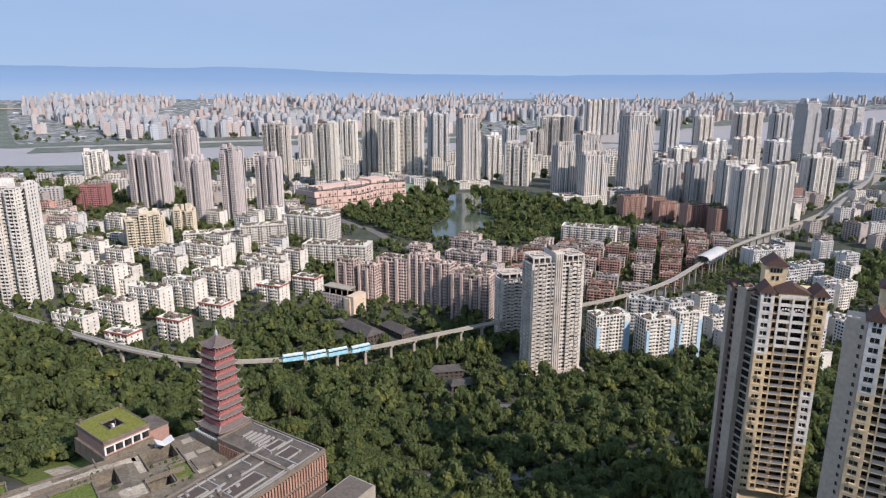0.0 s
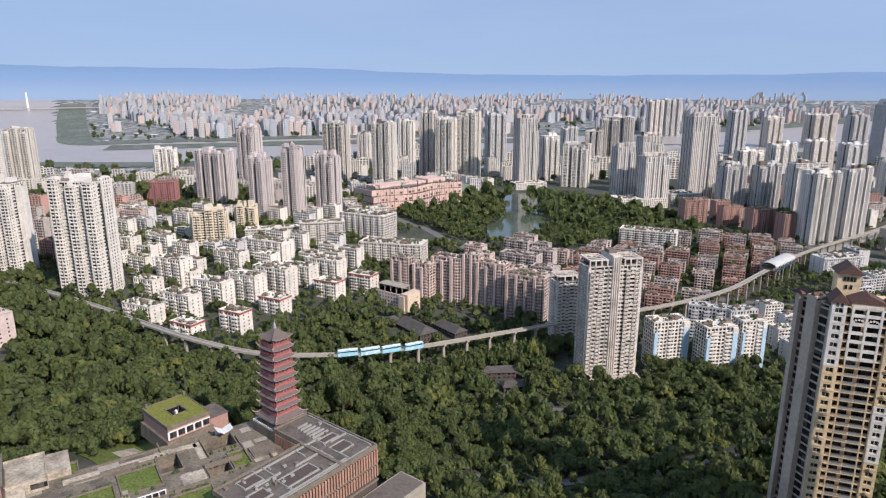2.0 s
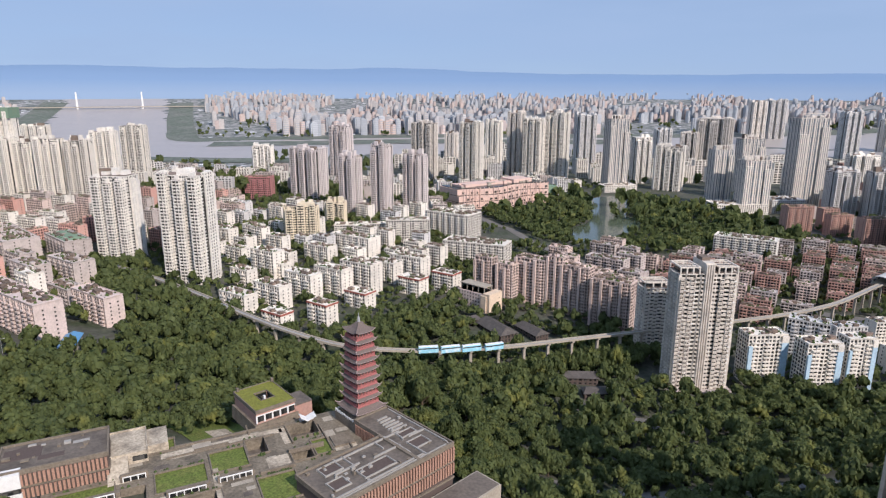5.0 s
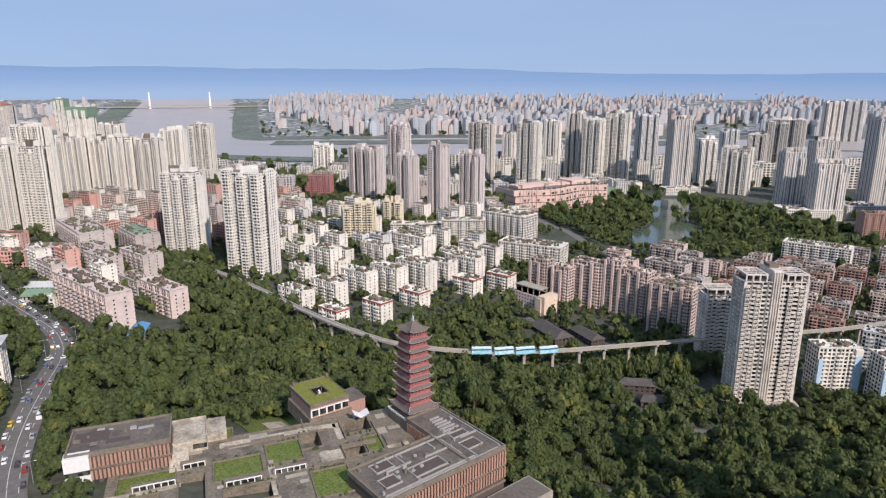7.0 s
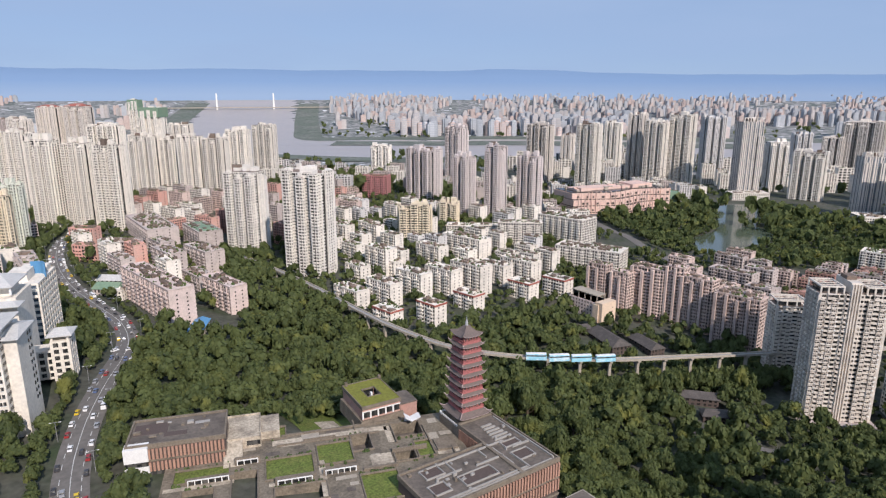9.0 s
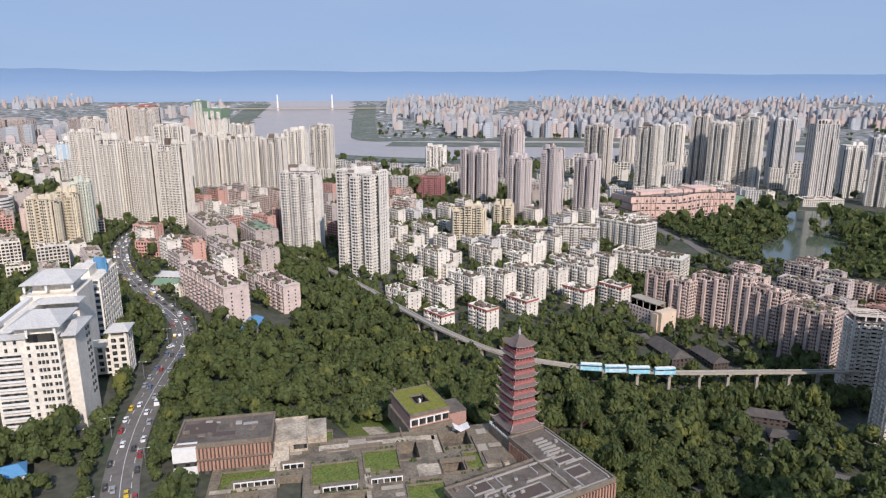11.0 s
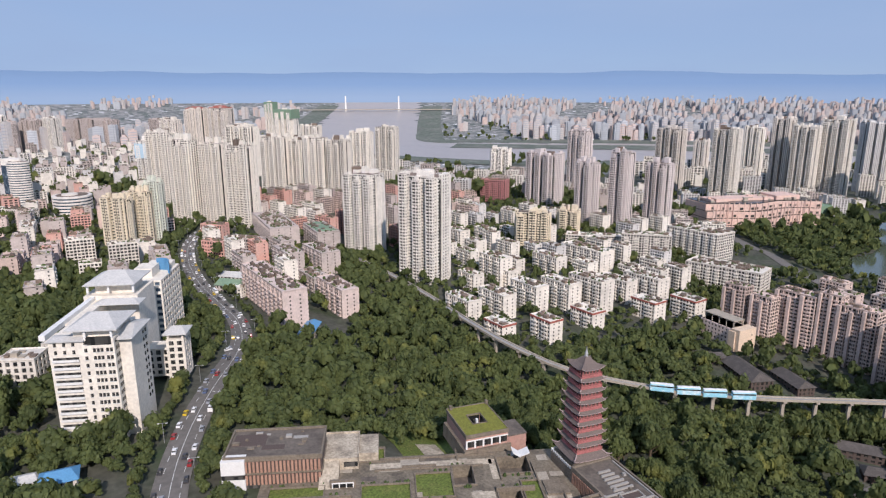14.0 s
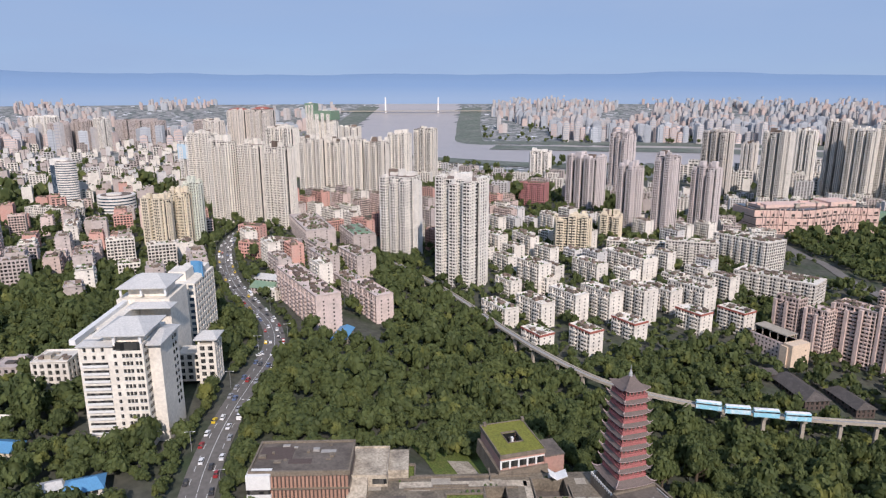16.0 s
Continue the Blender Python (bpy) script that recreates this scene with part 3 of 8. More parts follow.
WALLS = {"white": "white", "cream": "cream", "beige": "beige", "mauve": "mauve", "grey": "grey", "glass": "beige", "tall": "grey", "redtop": "beige", "scaf": "cream",
         "yellow": "yellow", "mint": "mint", "bluetop": "white", "redgrey": "pinkgrey", "gold": "ochre",
         "white6": "white6", "redroof": "white6", "pink": "pink", "pinkgrey": "pinkgrey", "coral": "coral", "brown": "brown", "red": "red", "redslab": "redbrick",
         "school": "white6", "cream6": "cream", "grey6": "grey", "bluewhite": "white6", "flat": "cream", "greenroof": "pinkgrey"}
TELL = {"white": "tall white apartment tower with rows of dark windows", "cream": "cream apartment tower with stepped roofline", "beige": "beige apartment tower with vertical window bays",
        "mauve": "mauve-grey tiled tall apartment tower", "grey": "plain grey concrete apartment tower", "glass": "glazed tower with pale vertical fins", "tall": "slender grey-green office tower with crown",
        "redtop": "beige tower with red roof parapet", "scaf": "unfinished tower wrapped in green netting", "yellow": "pale yellow rendered apartment tower", "mint": "pale green and cream apartment tower",
        "bluetop": "white tower with blue upper storeys", "redgrey": "faded pink apartment slab",
        "white6": "white tiled walk-up apartment block with roof clutter", "redroof": "white walk-up block with red roof edge", "pink": "pink rendered walk-up apartment block",
        "pinkgrey": "faded pink walk-up apartment block", "coral": "coral rendered walk-up apartment block", "brown": "rosy brown apartment block with roof gardens", "red": "low red rendered office block",
        "redslab": "red brick walk-up apartment block", "school": "white institutional block with gridded windows", "cream6": "cream rendered low town block", "grey6": "grey walk-up apartment block",
        "bluewhite": "white and pale blue apartment block", "flat": "long cream hall with flat roof", "greenroof": "faded block with green sheet roof"}


def roof_clutter(roof, rng, w, d, h, amount, green=None):
    """Parapet, lift houses, sheds, tanks and planting on a roof."""
    for a, b, ww, dd in ((0, -d / 2 + 0.15, w, 0.3), (0, d / 2 - 0.15, w, 0.3), (-w / 2 + 0.15, 0, 0.3, d - 0.6), (w / 2 - 0.15, 0, 0.3, d - 0.6)):
        roof.box(a, b, h, ww, dd, 1.1, k=1)
    roof.box(0, 0, h - 0.1, w - 0.4, d - 0.4, 0.35)
    n = int(amount * w * d / 38)
    for _ in range(n):
        ww, dd, hh = rng.uniform(1.5, 5), rng.uniform(1.5, 4), rng.uniform(0.8, 3.0)
        roof.box(rng.uniform(-0.42, 0.42) * w, rng.uniform(-0.36, 0.36) * d, h + 0.2, min(ww, w * 0.5), min(dd, d * 0.5), hh, k=rng.choice((0, 0, 0, 1, 3 if green is None else 0)))
    if green is not None:
        for _ in range(int(n * 2.2)):
            a, b, r = rng.uniform(-0.45, 0.45) * w, rng.uniform(-0.42, 0.42) * d, rng.uniform(0.5, 1.5)
            green.tube(a, b, h + 0.2, h + 0.2 + r * 1.3, r, r * 0.45, 6)


FOOTPRINTS = []


def tower(x, y, w, d, h, rz, style):
    FOOTPRINTS.append((x, y, w, d, rz))
    rng = random.Random(int(x * 7 + y * 13))
    z = low(x, y, w, d, rz)
    h = h + terrain(x, y) - z
    root = thing("tower_block", pose(x, y, z, 0, 0, rz), TELL[style], "tower")
    wall, glass, roof = Shape(), Shape(), Shape()
    houses = []

    def lift_house(hx, hy, hz, hw, hd, hh, k=1):
        houses.append((hx, hy, hz, hw, hd, hh, k))
    far = math.hypot(x, y) > 1500
    step = 3.0 if not far else 3.6
    fins = style in ("glass", "tall")
    bay, pier, band = (2.6, 1.35, 0.5) if fins else (rng.uniform(2.2, 2.8), rng.uniform(0.85, 1.1), rng.uniform(0.6, 0.9))
    body = 0.90 if fins else rng.choice((0.70, 0.74, 0.78))
    relief = dict(band=band, inset=0.45, rhythm=rng.choice(((2.0, 0.5), (1.8, 0.6, 0.6), (2.2, 0.5, 1.2, 0.5), (1.6, 0.7))) if not fins else (1.0,))
    if rng.random() < 0.65 and not fins:      # small windows in solid wall rather than tall strips
        relief = dict(band=rng.uniform(1.1, 1.35), inset=0.2, rhythm=(1.0,))
        bay, pier = rng.uniform(3.6, 4.3), rng.uniform(1.5, 1.9)
    wings = 2 if w < 30 else 3
    pattern = "pspssp" if fins else rng.choice(PATTERNS)
    deep = rng.uniform(0.6, 1.2)
    near = not far
    if near:
        clad(wall, glass, 0, 0, w * 0.94, d * body, h - 2, step, pattern, rng, deep=deep)
    else:
        storeys(wall, glass, 0, 0, w * 0.94, d * body, h - 2, step, bay, pier, **relief)
    tops = [rng.choice((0, 0, 0, 3, 6, 9)) for _ in range(wings)]
    if not fins:
        for i in range(wings):
            o = (i - (wings - 1) / 2) * w / wings
            ww = w / wings * rng.uniform(0.50, 0.66)
            for side in (-1, 1):
                hh = h - tops[i] - rng.choice((0, 0, 3))
                if near and side < 0:
                    clad(wall, glass, o, side * d * (body / 2 + 0.02), ww, d * (1 - body) + 1.6, hh, step, ("pwbwp", "pbsbp", "pwswp")[int(deep * 10) % 3], rng, deep=deep)
                else:
                    storeys(wall, glass, o, side * d * (body / 2 + 0.02), ww, d * (1 - body) + 1.6, hh, step, bay, pier, sides="flr" if side < 0 else "blr", **relief)
                lift_house(o, side * d * (body / 2 + 0.02), hh - 0.2, ww - 1.0, d * (1 - body), 0.5, 0)
                # stepped crown over each wing
                lift_house(o, side * d * 0.40, hh, ww * 0.92, 0.5, rng.uniform(1.2, 2.4))
                lift_house(o + rng.uniform(-0.2, 0.2) * ww, side * d * 0.36, hh, ww * rng.uniform(0.35, 0.6), d * 0.16, rng.uniform(2.0, 5.0))
        for side in (-1, 1):
            storeys(wall, glass, side * w * 0.47, rng.uniform(-0.1, 0.1) * d, w * 0.07 + 0.8, d * 0.42, h - rng.choice((0, 3, 6)), step, bay, pier, sides="fblr", **relief)
        # dark glass strips paint recess shade between the wings and on the flanks
        for i in range(1, wings):
            o = (i - wings / 2) * w / wings * 0.98
            for side in (-1, 1):
                glass.box(o, side * d * body / 2, 0, w / wings * (0.08 if style == "white" else 0.14), 0.9, h - 4)
        for side in (-1, 1):
            for b in (-0.24, 0.24):
                glass.box(side * w * 0.47, b * d, 0, 0.9, d * 0.08, h - 4)
        # balcony slabs in the recesses
        for i in range(wings - 1):
            o = (i - (wings - 2) / 2) * w / wings
            for f in range(1, int(h / step) - 1):
                wall.box(o, -d * body / 2 - 0.5, f * step, w / wings * 0.24, 1.2, 0.6)
    roof.box(0, 0, h - 2.2, w * 0.92, d * 0.84 * body, 0.5)
    for _ in range(4):
        lift_house(rng.uniform(-0.34, 0.34) * w, rng.uniform(-0.2, 0.2) * d, h - 2, w * rng.uniform(0.10, 0.24), d * rng.uniform(0.15, 0.35), rng.uniform(3, 8), rng.choice((0, 1, 1)))
    if style == "redtop":
        roof.hip(0, 0, h - 1, w * 0.9, d * 0.8, 7, 0.5, k=2)
    if fins:        # stepped glazed shoulders and an open crown
        for e in (-1, 1):
            clad(wall, glass, e * w * 0.36, -d * 0.46, w * 0.26, d * 0.16, h * rng.uniform(0.78, 0.92), step, "psp", rng)
        for i in range(7):
            roof.box(-w * 0.42 + i * w * 0.14, -d * 0.4, h - 2, 1.2, 1.2, 7.5, k=1)
        roof.box(0, -d * 0.4, h + 5, w * 0.88, 1.4, 1.2, k=1)
    if style == "tall":
        for i in (-1, 1):
            roof.box(i * w * 0.36, 0, h - 2, w * 0.18, d * 0.7, 16, k=1, taper=0.6)
    wmat = M[WALLS[style]]
    gl = M["blue_glass"] if fins else M["glass"]
    part("wall", wall, wmat, root)
    for *box, k in houses:
        if near:
            part("lift_house" if box[5] > 2.4 else "roof_screen" if box[5] > 0.6 else "roof_slab", Shape().box(*box), (M["roof"], wmat)[k], root)
        else:
            roof.box(*box, k=k)
    part("glazing", glass, gl, root, "dark window glass")
    part("roof", roof, [M["roof"], wmat, M["roof_red"]], root)
    if style == "scaf":
        net = Shape().box(0, 0, h * 0.84, w * 1.04, d * 1.04, h * 0.17)
        part("safety_net", net, M["net_green"], root, "green safety netting round the upper storeys")
    if style == "bluetop":
        part("blue_band", Shape().box(0, -d * 0.5 - 0.5, h * 0.62, w * 0.96, 1.2, h * 0.3), M["blue"], root, "sky blue upper cladding")
    return root


def block(x, y, w, d, h, rz, style):
    FOOTPRINTS.append((x, y, w, d, rz))
    rng = random.Random(int(x * 5 + y * 11))
    z = low(x, y, w, d, rz)
    h = h + terrain(x, y) - z
    root = thing("apartment_block", pose(x, y, z, 0, 0, rz), TELL[style], "apartment block")
    wall, glass, roof, green = Shape(), Shape(), Shape(), Shape()
    bay, pier, band = rng.uniform(2.8, 3.4), rng.uniform(0.75, 1.1), rng.uniform(0.8, 1.05)
    storeys(wall, glass, 0, 0, w, d, h, 3.0, bay, pier, sides="fblr" if style in ("school", "brown", "bluewhite") else "fb", band=band)
    # window openings of the end walls: a column of small recessed windows
    n = int(h / 3)
    for f in range(n):
        for side in (-1, 1):
            for o in (-0.2, 0.2):
                glass.box(side * w / 2, o * d, f * 3 + 1.2, 0.12, 1.1, 1.2)
    # balconies on the long sides
    k = max(2, int(w / 9))
    for i in range(k):
        o = -w / 2 + w * (i + 0.5) / k
        for side in (-1, 1):
            for f in range(1, n):
                wall.box(o, side * (d / 2 + 0.6), f * 3 - 0.15, w / k * 0.5, 1.5, 1.15)
            wall.box(o, side * (d / 2 + 0.4), 0, 0.4, 0.9, h)
    if style == "brown":
        for i in range(k):
            o = -w / 2 + w * (i + 0.5) / k
            wall.box(o - w / k * 0.42, -d / 2 - 1.3, 0, w / k * 0.26, 2.8, h - rng.choice((0, 0, 3)))
            glass.box(o - w / k * 0.22, -d / 2 - 0.3, 0, 0.5, 0.9, h)
    roof_clutter(roof, rng, w, d, h, 1.0, green)
    mats = [M["roof"], M[WALLS[style]], M["roof_red"], M["concrete"]]
    if style == "redroof":
        for a, b, ww, dd in ((0, -d / 2 - 0.1, w + 0.6, 0.7), (0, d / 2 + 0.1, w + 0.6, 0.7), (-w / 2 - 0.1, 0, 0.7, d), (w / 2 + 0.1, 0, 0.7, d)):
            roof.box(a, b, h - 0.6, ww, dd, 1.5, k=2)
    part("wall", wall, M[WALLS[style]], root)
    part("glazing", glass, M["glass"], root, "dark window glass")
    part("roof", roof, mats, root)
    if green.v:
        part("roof_planting", green, M["planting"], root, "green roof planting", "stuff")
    if style == "bluewhite":
        part("blue_panel", Shape().box(w * 0.41, -d / 2 - 0.9, h * 0.02, w * 0.17, 1.6, h * 0.84), M["blue"], root, "pale blue painted corner wall")
        part("blue_panel", Shape().box(-w * 0.44, -d / 2 - 0.7, h * 0.3, w * 0.1, 1.4, h * 0.5), M["blue"], root, "pale blue painted stripe")
        part("corner_top", Shape().box(w * 0.41, -d / 2 - 0.9, h * 0.86, w * 0.17, 1.6, h * 0.13), M["white6"], root)
    if style == "greenroof":
        part("sheet_roof", Shape().hip(0, 0, h + 0.5, w * 0.8, d * 0.8, 2.5, 0.8), M["net_green"], root, "faded green sheet roof")
    return root

# ---- towers and blocks, one by one ----
tower(-360.3, 515.1, 43.9, 32.9, 101.0, 5, "white")
tower(-464.6, 548.8, 38.3, 28.7, 87.3, 5, "white")
tower(-422.2, 916.6, 50.4, 35.3, 80.9, -16, "mauve")
tower(-320.0, 827.1, 27.6, 22.1, 88.6, -16, "mauve")
tower(-280.8, 847.6, 27.3, 21.9, 103.5, -16, "mauve")
tower(-242.1, 883.5, 30.7, 24.5, 91.2, -16, "mauve")
tower(-473.8, 1182.0, 38.3, 30.6, 119.4, -16, "mauve")
tower(-374.9, 1451.4, 58.3, 35.0, 130.7, -16, "beige")
tower(-378.3, 1765.8, 35.2, 24.6, 100.3, -16, "beige")
tower(-238.0, 1308.5, 44.4, 35.5, 135.9, -16, "cream")
tower(-252.7, 1729.7, 42.9, 30.0, 137.4, -16, "cream")
tower(-168.6, 1513.5, 38.4, 30.8, 156.2, -16, "beige")
tower(-121.2, 1449.0, 46.3, 32.4, 141.3, -16, "cream")
tower(-71.5, 1469.1, 52.1, 36.5, 155.9, -16, "cream")
tower(-12.1, 1715.4, 52.5, 36.8, 152.6, 25, "grey")
tower(52.5, 1353.6, 42.8, 34.2, 145.1, 25, "glass")
tower(114.7, 1505.4, 42.5, 29.8, 105.1, 25, "white")
tower(163.5, 1390.5, 58.1, 34.8, 92.5, -16, "cream")
tower(209.1, 1987.5, 47.3, 33.1, 108.6, 25, "grey")
tower(288.5, 2008.0, 53.1, 37.2, 99.2, -16, "beige")
tower(354.3, 2008.5, 99.5, 49.8, 142.0, -16, "beige")
tower(228.4, 1213.7, 35.9, 28.7, 103.2, 17, "glass")
tower(272.7, 1162.8, 47.2, 33.1, 91.6, 17, "glass")
tower(373.0, 1244.7, 55.5, 38.9, 159.2, 17, "glass")
tower(317.5, 1404.0, 47.7, 33.4, 112.4, 17, "glass")
tower(396.4, 1124.6, 44.6, 26.8, 82.9, 17, "grey")
tower(452.5, 1125.2, 44.8, 26.9, 83.8, 17, "grey")
tower(530.1, 1417.9, 60.1, 30.0, 84.6, 17, "cream")
tower(824.7, 2344.0, 60.3, 42.2, 153.5, 17, "grey")
tower(482.4, 1062.5, 44.4, 26.6, 95.9, 17, "white")
tower(443.0, 915.7, 45.0, 27.0, 98.8, 17, "white")
tower(503.0, 948.1, 38.9, 23.3, 102.2, 17, "white")
tower(1096.3, 1950.2, 53.3, 48.0, 182.5, 17, "tall")
tower(718.4, 1216.2, 57.4, 34.5, 83.9, 17, "cream")
tower(1082.5, 1713.7, 61.0, 36.6, 93.0, 17, "cream")
tower(1061.1, 2633.5, 75.3, 45.2, 116.8, 17, "beige")
tower(1261.4, 2683.5, 118.2, 59.1, 122.0, 17, "beige")
tower(1315.2, 2522.0, 77.3, 46.4, 131.3, 17, "grey")
tower(1729.4, 2816.0, 187.5, 75.0, 122.9, 17, "grey")
tower(652.5, 2829.0, 67.5, 40.5, 171.2, 17, "beige")
tower(774.5, 3045.5, 83.7, 50.2, 164.5, 17, "grey")
tower(664.2, 2921.8, 30.3, 24.2, 123.9, 17, "beige")
tower(1342.8, 1967.0, 41.1, 24.7, 126.8, 17, "beige")
tower(809.6, 1710.2, 69.5, 34.7, 96.3, 17, "beige")
tower(820.4, 1573.6, 58.4, 29.2, 96.3, 17, "grey")
tower(651.6, 1551.6, 64.9, 32.5, 95.1, 17, "white")
tower(-679.4, 1248.7, 44.3, 35.4, 67.7, 20, "white")
tower(-722.9, 509.6, 32.2, 22.5, 104.0, 15, "cream")
tower(-695.4, 533.0, 30.5, 24.4, 99.5, 15, "cream")
tower(-641.6, 531.4, 30.6, 24.5, 99.1, 15, "cream")
tower(-900.1, 595.2, 44.0, 26.4, 102.1, 15, "cream")
tower(-799.1, 725.5, 45.5, 27.3, 94.4, 15, "cream")
tower(-770.7, 744.3, 27.3, 21.9, 89.7, 15, "cream")
tower(-721.3, 736.6, 36.1, 21.7, 96.3, 15, "cream")
tower(-684.0, 747.2, 33.3, 23.3, 94.2, 15, "cream")
tower(-787.7, 917.7, 40.1, 28.1, 100.1, 15, "cream")
tower(-861.4, 1083.6, 44.2, 35.4, 112.0, 15, "cream")
tower(-1670.6, 1119.4, 56.5, 33.9, 151.2, 15, "beige")
tower(-1653.2, 1193.2, 60.0, 42.0, 178.1, 15, "redtop")
tower(-1584.4, 1225.4, 64.9, 45.4, 181.0, 15, "redtop")
tower(-1069.8, 881.6, 60.6, 36.3, 101.7, 15, "cream")
tower(-1596.0, 1485.4, 62.6, 50.1, 168.9, 15, "scaf")
tower(-1725.8, 1536.4, 34.4, 27.5, 190.5, 15, "scaf")
tower(-1431.0, 1425.6, 64.4, 38.6, 128.0, 15, "cream")
tower(-624.7, 363.7, 27.4, 16.4, 56.3, 20, "yellow")
tower(-625.6, 389.8, 19.1, 13.4, 60.6, 20, "yellow")
tower(-629.0, 406.7, 17.2, 13.8, 67.8, 20, "mint")
tower(-1062.5, 666.9, 29.5, 20.6, 82.8, 20, "bluetop")
tower(-843.4, 561.6, 25.5, 17.8, 105.3, 15, "cream")
tower(-328.3, 684.9, 40.1, 20.1, 44.9, 20, "yellow")
tower(-324.7, 781.6, 28.4, 22.7, 31.0, 20, "yellow")
block(-494.8, 892.2, 40.7, 20.4, 34.4, 10, "red")
tower(-2906.2, 1150.3, 120.2, 60.1, 123.1, 10, "white")
tower(-2711.1, 1125.1, 86.3, 43.2, 108.5, 10, "redgrey")
tower(-2691.1, 1203.0, 91.1, 45.5, 119.0, 10, "redgrey")
tower(-2627.5, 1250.1, 62.5, 37.5, 128.8, 10, "white")
tower(-2715.0, 1448.8, 258.0, 77.4, 108.3, 10, "redgrey")
tower(-2463.3, 1579.2, 61.2, 36.7, 114.1, 10, "redgrey")
block(-280.6, 457.1, 32.9, 13.8, 14.9, -22, "white6")
block(-261.2, 480.3, 33.6, 14.1, 18.9, -22, "white6")
block(-234.6, 437.1, 22.4, 13.5, 12.0, -22, "redroof")
block(-309.1, 516.3, 24.4, 12.2, 15.3, -22, "white6")
block(-301.3, 548.8, 33.0, 14.8, 26.3, -22, "white6")
block(-288.7, 547.8, 20.3, 12.2, 15.4, -22, "white6")
block(-247.6, 513.0, 34.5, 14.5, 21.6, -22, "white6")
block(-205.7, 458.7, 22.2, 13.3, 17.5, -22, "redroof")
block(-227.3, 534.6, 35.4, 14.9, 23.7, -22, "white6")
block(-273.7, 612.5, 35.2, 14.8, 19.0, -22, "white6")
block(-251.5, 658.2, 56.5, 19.8, 21.0, -22, "white6")
block(-206.1, 552.0, 39.0, 16.4, 28.1, -22, "white6")
block(-191.9, 509.5, 24.3, 14.6, 14.5, -22, "redroof")
block(-197.0, 595.1, 36.1, 15.2, 18.5, -22, "white6")
block(-174.7, 612.4, 40.0, 16.8, 22.9, -22, "white6")
block(-158.8, 567.4, 25.4, 15.3, 16.9, -22, "redroof")
block(-131.1, 591.3, 25.3, 15.2, 19.7, -22, "redroof")
block(-404.4, 643.5, 28.2, 14.1, 18.7, -22, "white6")
block(-378.3, 661.9, 24.5, 14.7, 21.0, -22, "white6")
block(-384.6, 593.2, 17.5, 10.5, 15.6, -22, "white6")
block(-381.1, 343.1, 92.7, 18.5, 26.9, -22, "pink")
block(-357.9, 388.9, 48.8, 14.6, 21.5, -22, "pink")
block(-457.4, 428.9, 40.7, 16.3, 22.3, -22, "pinkgrey")
block(-451.3, 466.1, 48.1, 19.2, 19.5, -22, "pinkgrey")
block(-411.2, 415.6, 38.9, 15.6, 12.3, -22, "pinkgrey")
block(-599.2, 455.2, 26.8, 13.4, 18.2, 17, "coral")
block(-542.3, 413.4, 24.9, 12.4, 15.5, 17, "coral")
block(-539.0, 448.6, 35.7, 14.3, 14.0, 17, "pinkgrey")
block(-567.2, 511.1, 103.3, 31.0, 21.0, -30, "pinkgrey")
block(-505.7, 522.1, 60.7, 24.3, 22.5, -30, "greenroof")
block(-536.6, 593.3, 18.3, 11.0, 27.5, 17, "coral")
block(-93.1, 602.7, 19.3, 11.6, 38.7, -25, "brown")
block(-70.7, 594.8, 17.2, 12.0, 37.2, -25, "brown")
block(-46.1, 600.0, 31.5, 15.7, 44.7, -25, "brown")
block(-22.8, 590.1, 15.8, 11.0, 51.5, -25, "brown")
block(-3.7, 582.7, 27.2, 13.6, 46.9, -25, "brown")
block(28.9, 560.7, 36.2, 18.1, 44.4, -25, "brown")
block(44.4, 561.4, 8.9, 7.1, 30.9, -25, "brown")
block(25.8, 689.7, 43.9, 17.6, 26.0, -25, "pinkgrey")
block(23.9, 752.1, 31.0, 12.4, 23.7, -25, "pinkgrey")
block(51.6, 707.8, 28.7, 14.4, 26.4, -25, "pinkgrey")
block(-210.0, 728.6, 53.1, 18.6, 26.8, 17, "school")
block(-161.9, 766.2, 63.8, 31.9, 33.7, -22, "school")
block(-117.2, 687.6, 72.4, 29.0, 25.6, -10, "school")
block(-252.2, 736.2, 29.5, 11.8, 16.4, 17, "cream6")
block(-282.4, 721.4, 35.9, 18.0, 16.3, 17, "cream6")
block(135.9, 492.5, 28.7, 17.2, 33.4, 17, "grey6")
block(134.2, 486.8, 30.2, 15.1, 38.5, 17, "bluewhite")
block(170.1, 480.4, 26.3, 15.8, 37.9, 17, "bluewhite")
block(197.9, 488.6, 20.7, 12.4, 40.5, 17, "bluewhite")
block(184.1, 545.0, 30.3, 15.1, 30.5, -20, "grey6")
block(217.4, 560.2, 27.0, 13.5, 24.5, 17, "grey6")
block(196.5, 833.2, 71.1, 24.9, 28.1, -20, "flat")
block(302.9, 1010.7, 39.0, 19.5, 40.7, 17, "redslab")
block(359.1, 1011.3, 32.9, 16.4, 31.8, 17, "redslab")
block(383.8, 955.0, 39.1, 19.5, 38.6, 17, "redslab")
block(415.9, 926.0, 39.8, 19.9, 38.3, 17, "redslab")
block(413.8, 697.9, 35.3, 17.6, 20.5, 17, "grey6")
block(396.6, 757.1, 54.7, 21.9, 21.7, 17, "grey6")


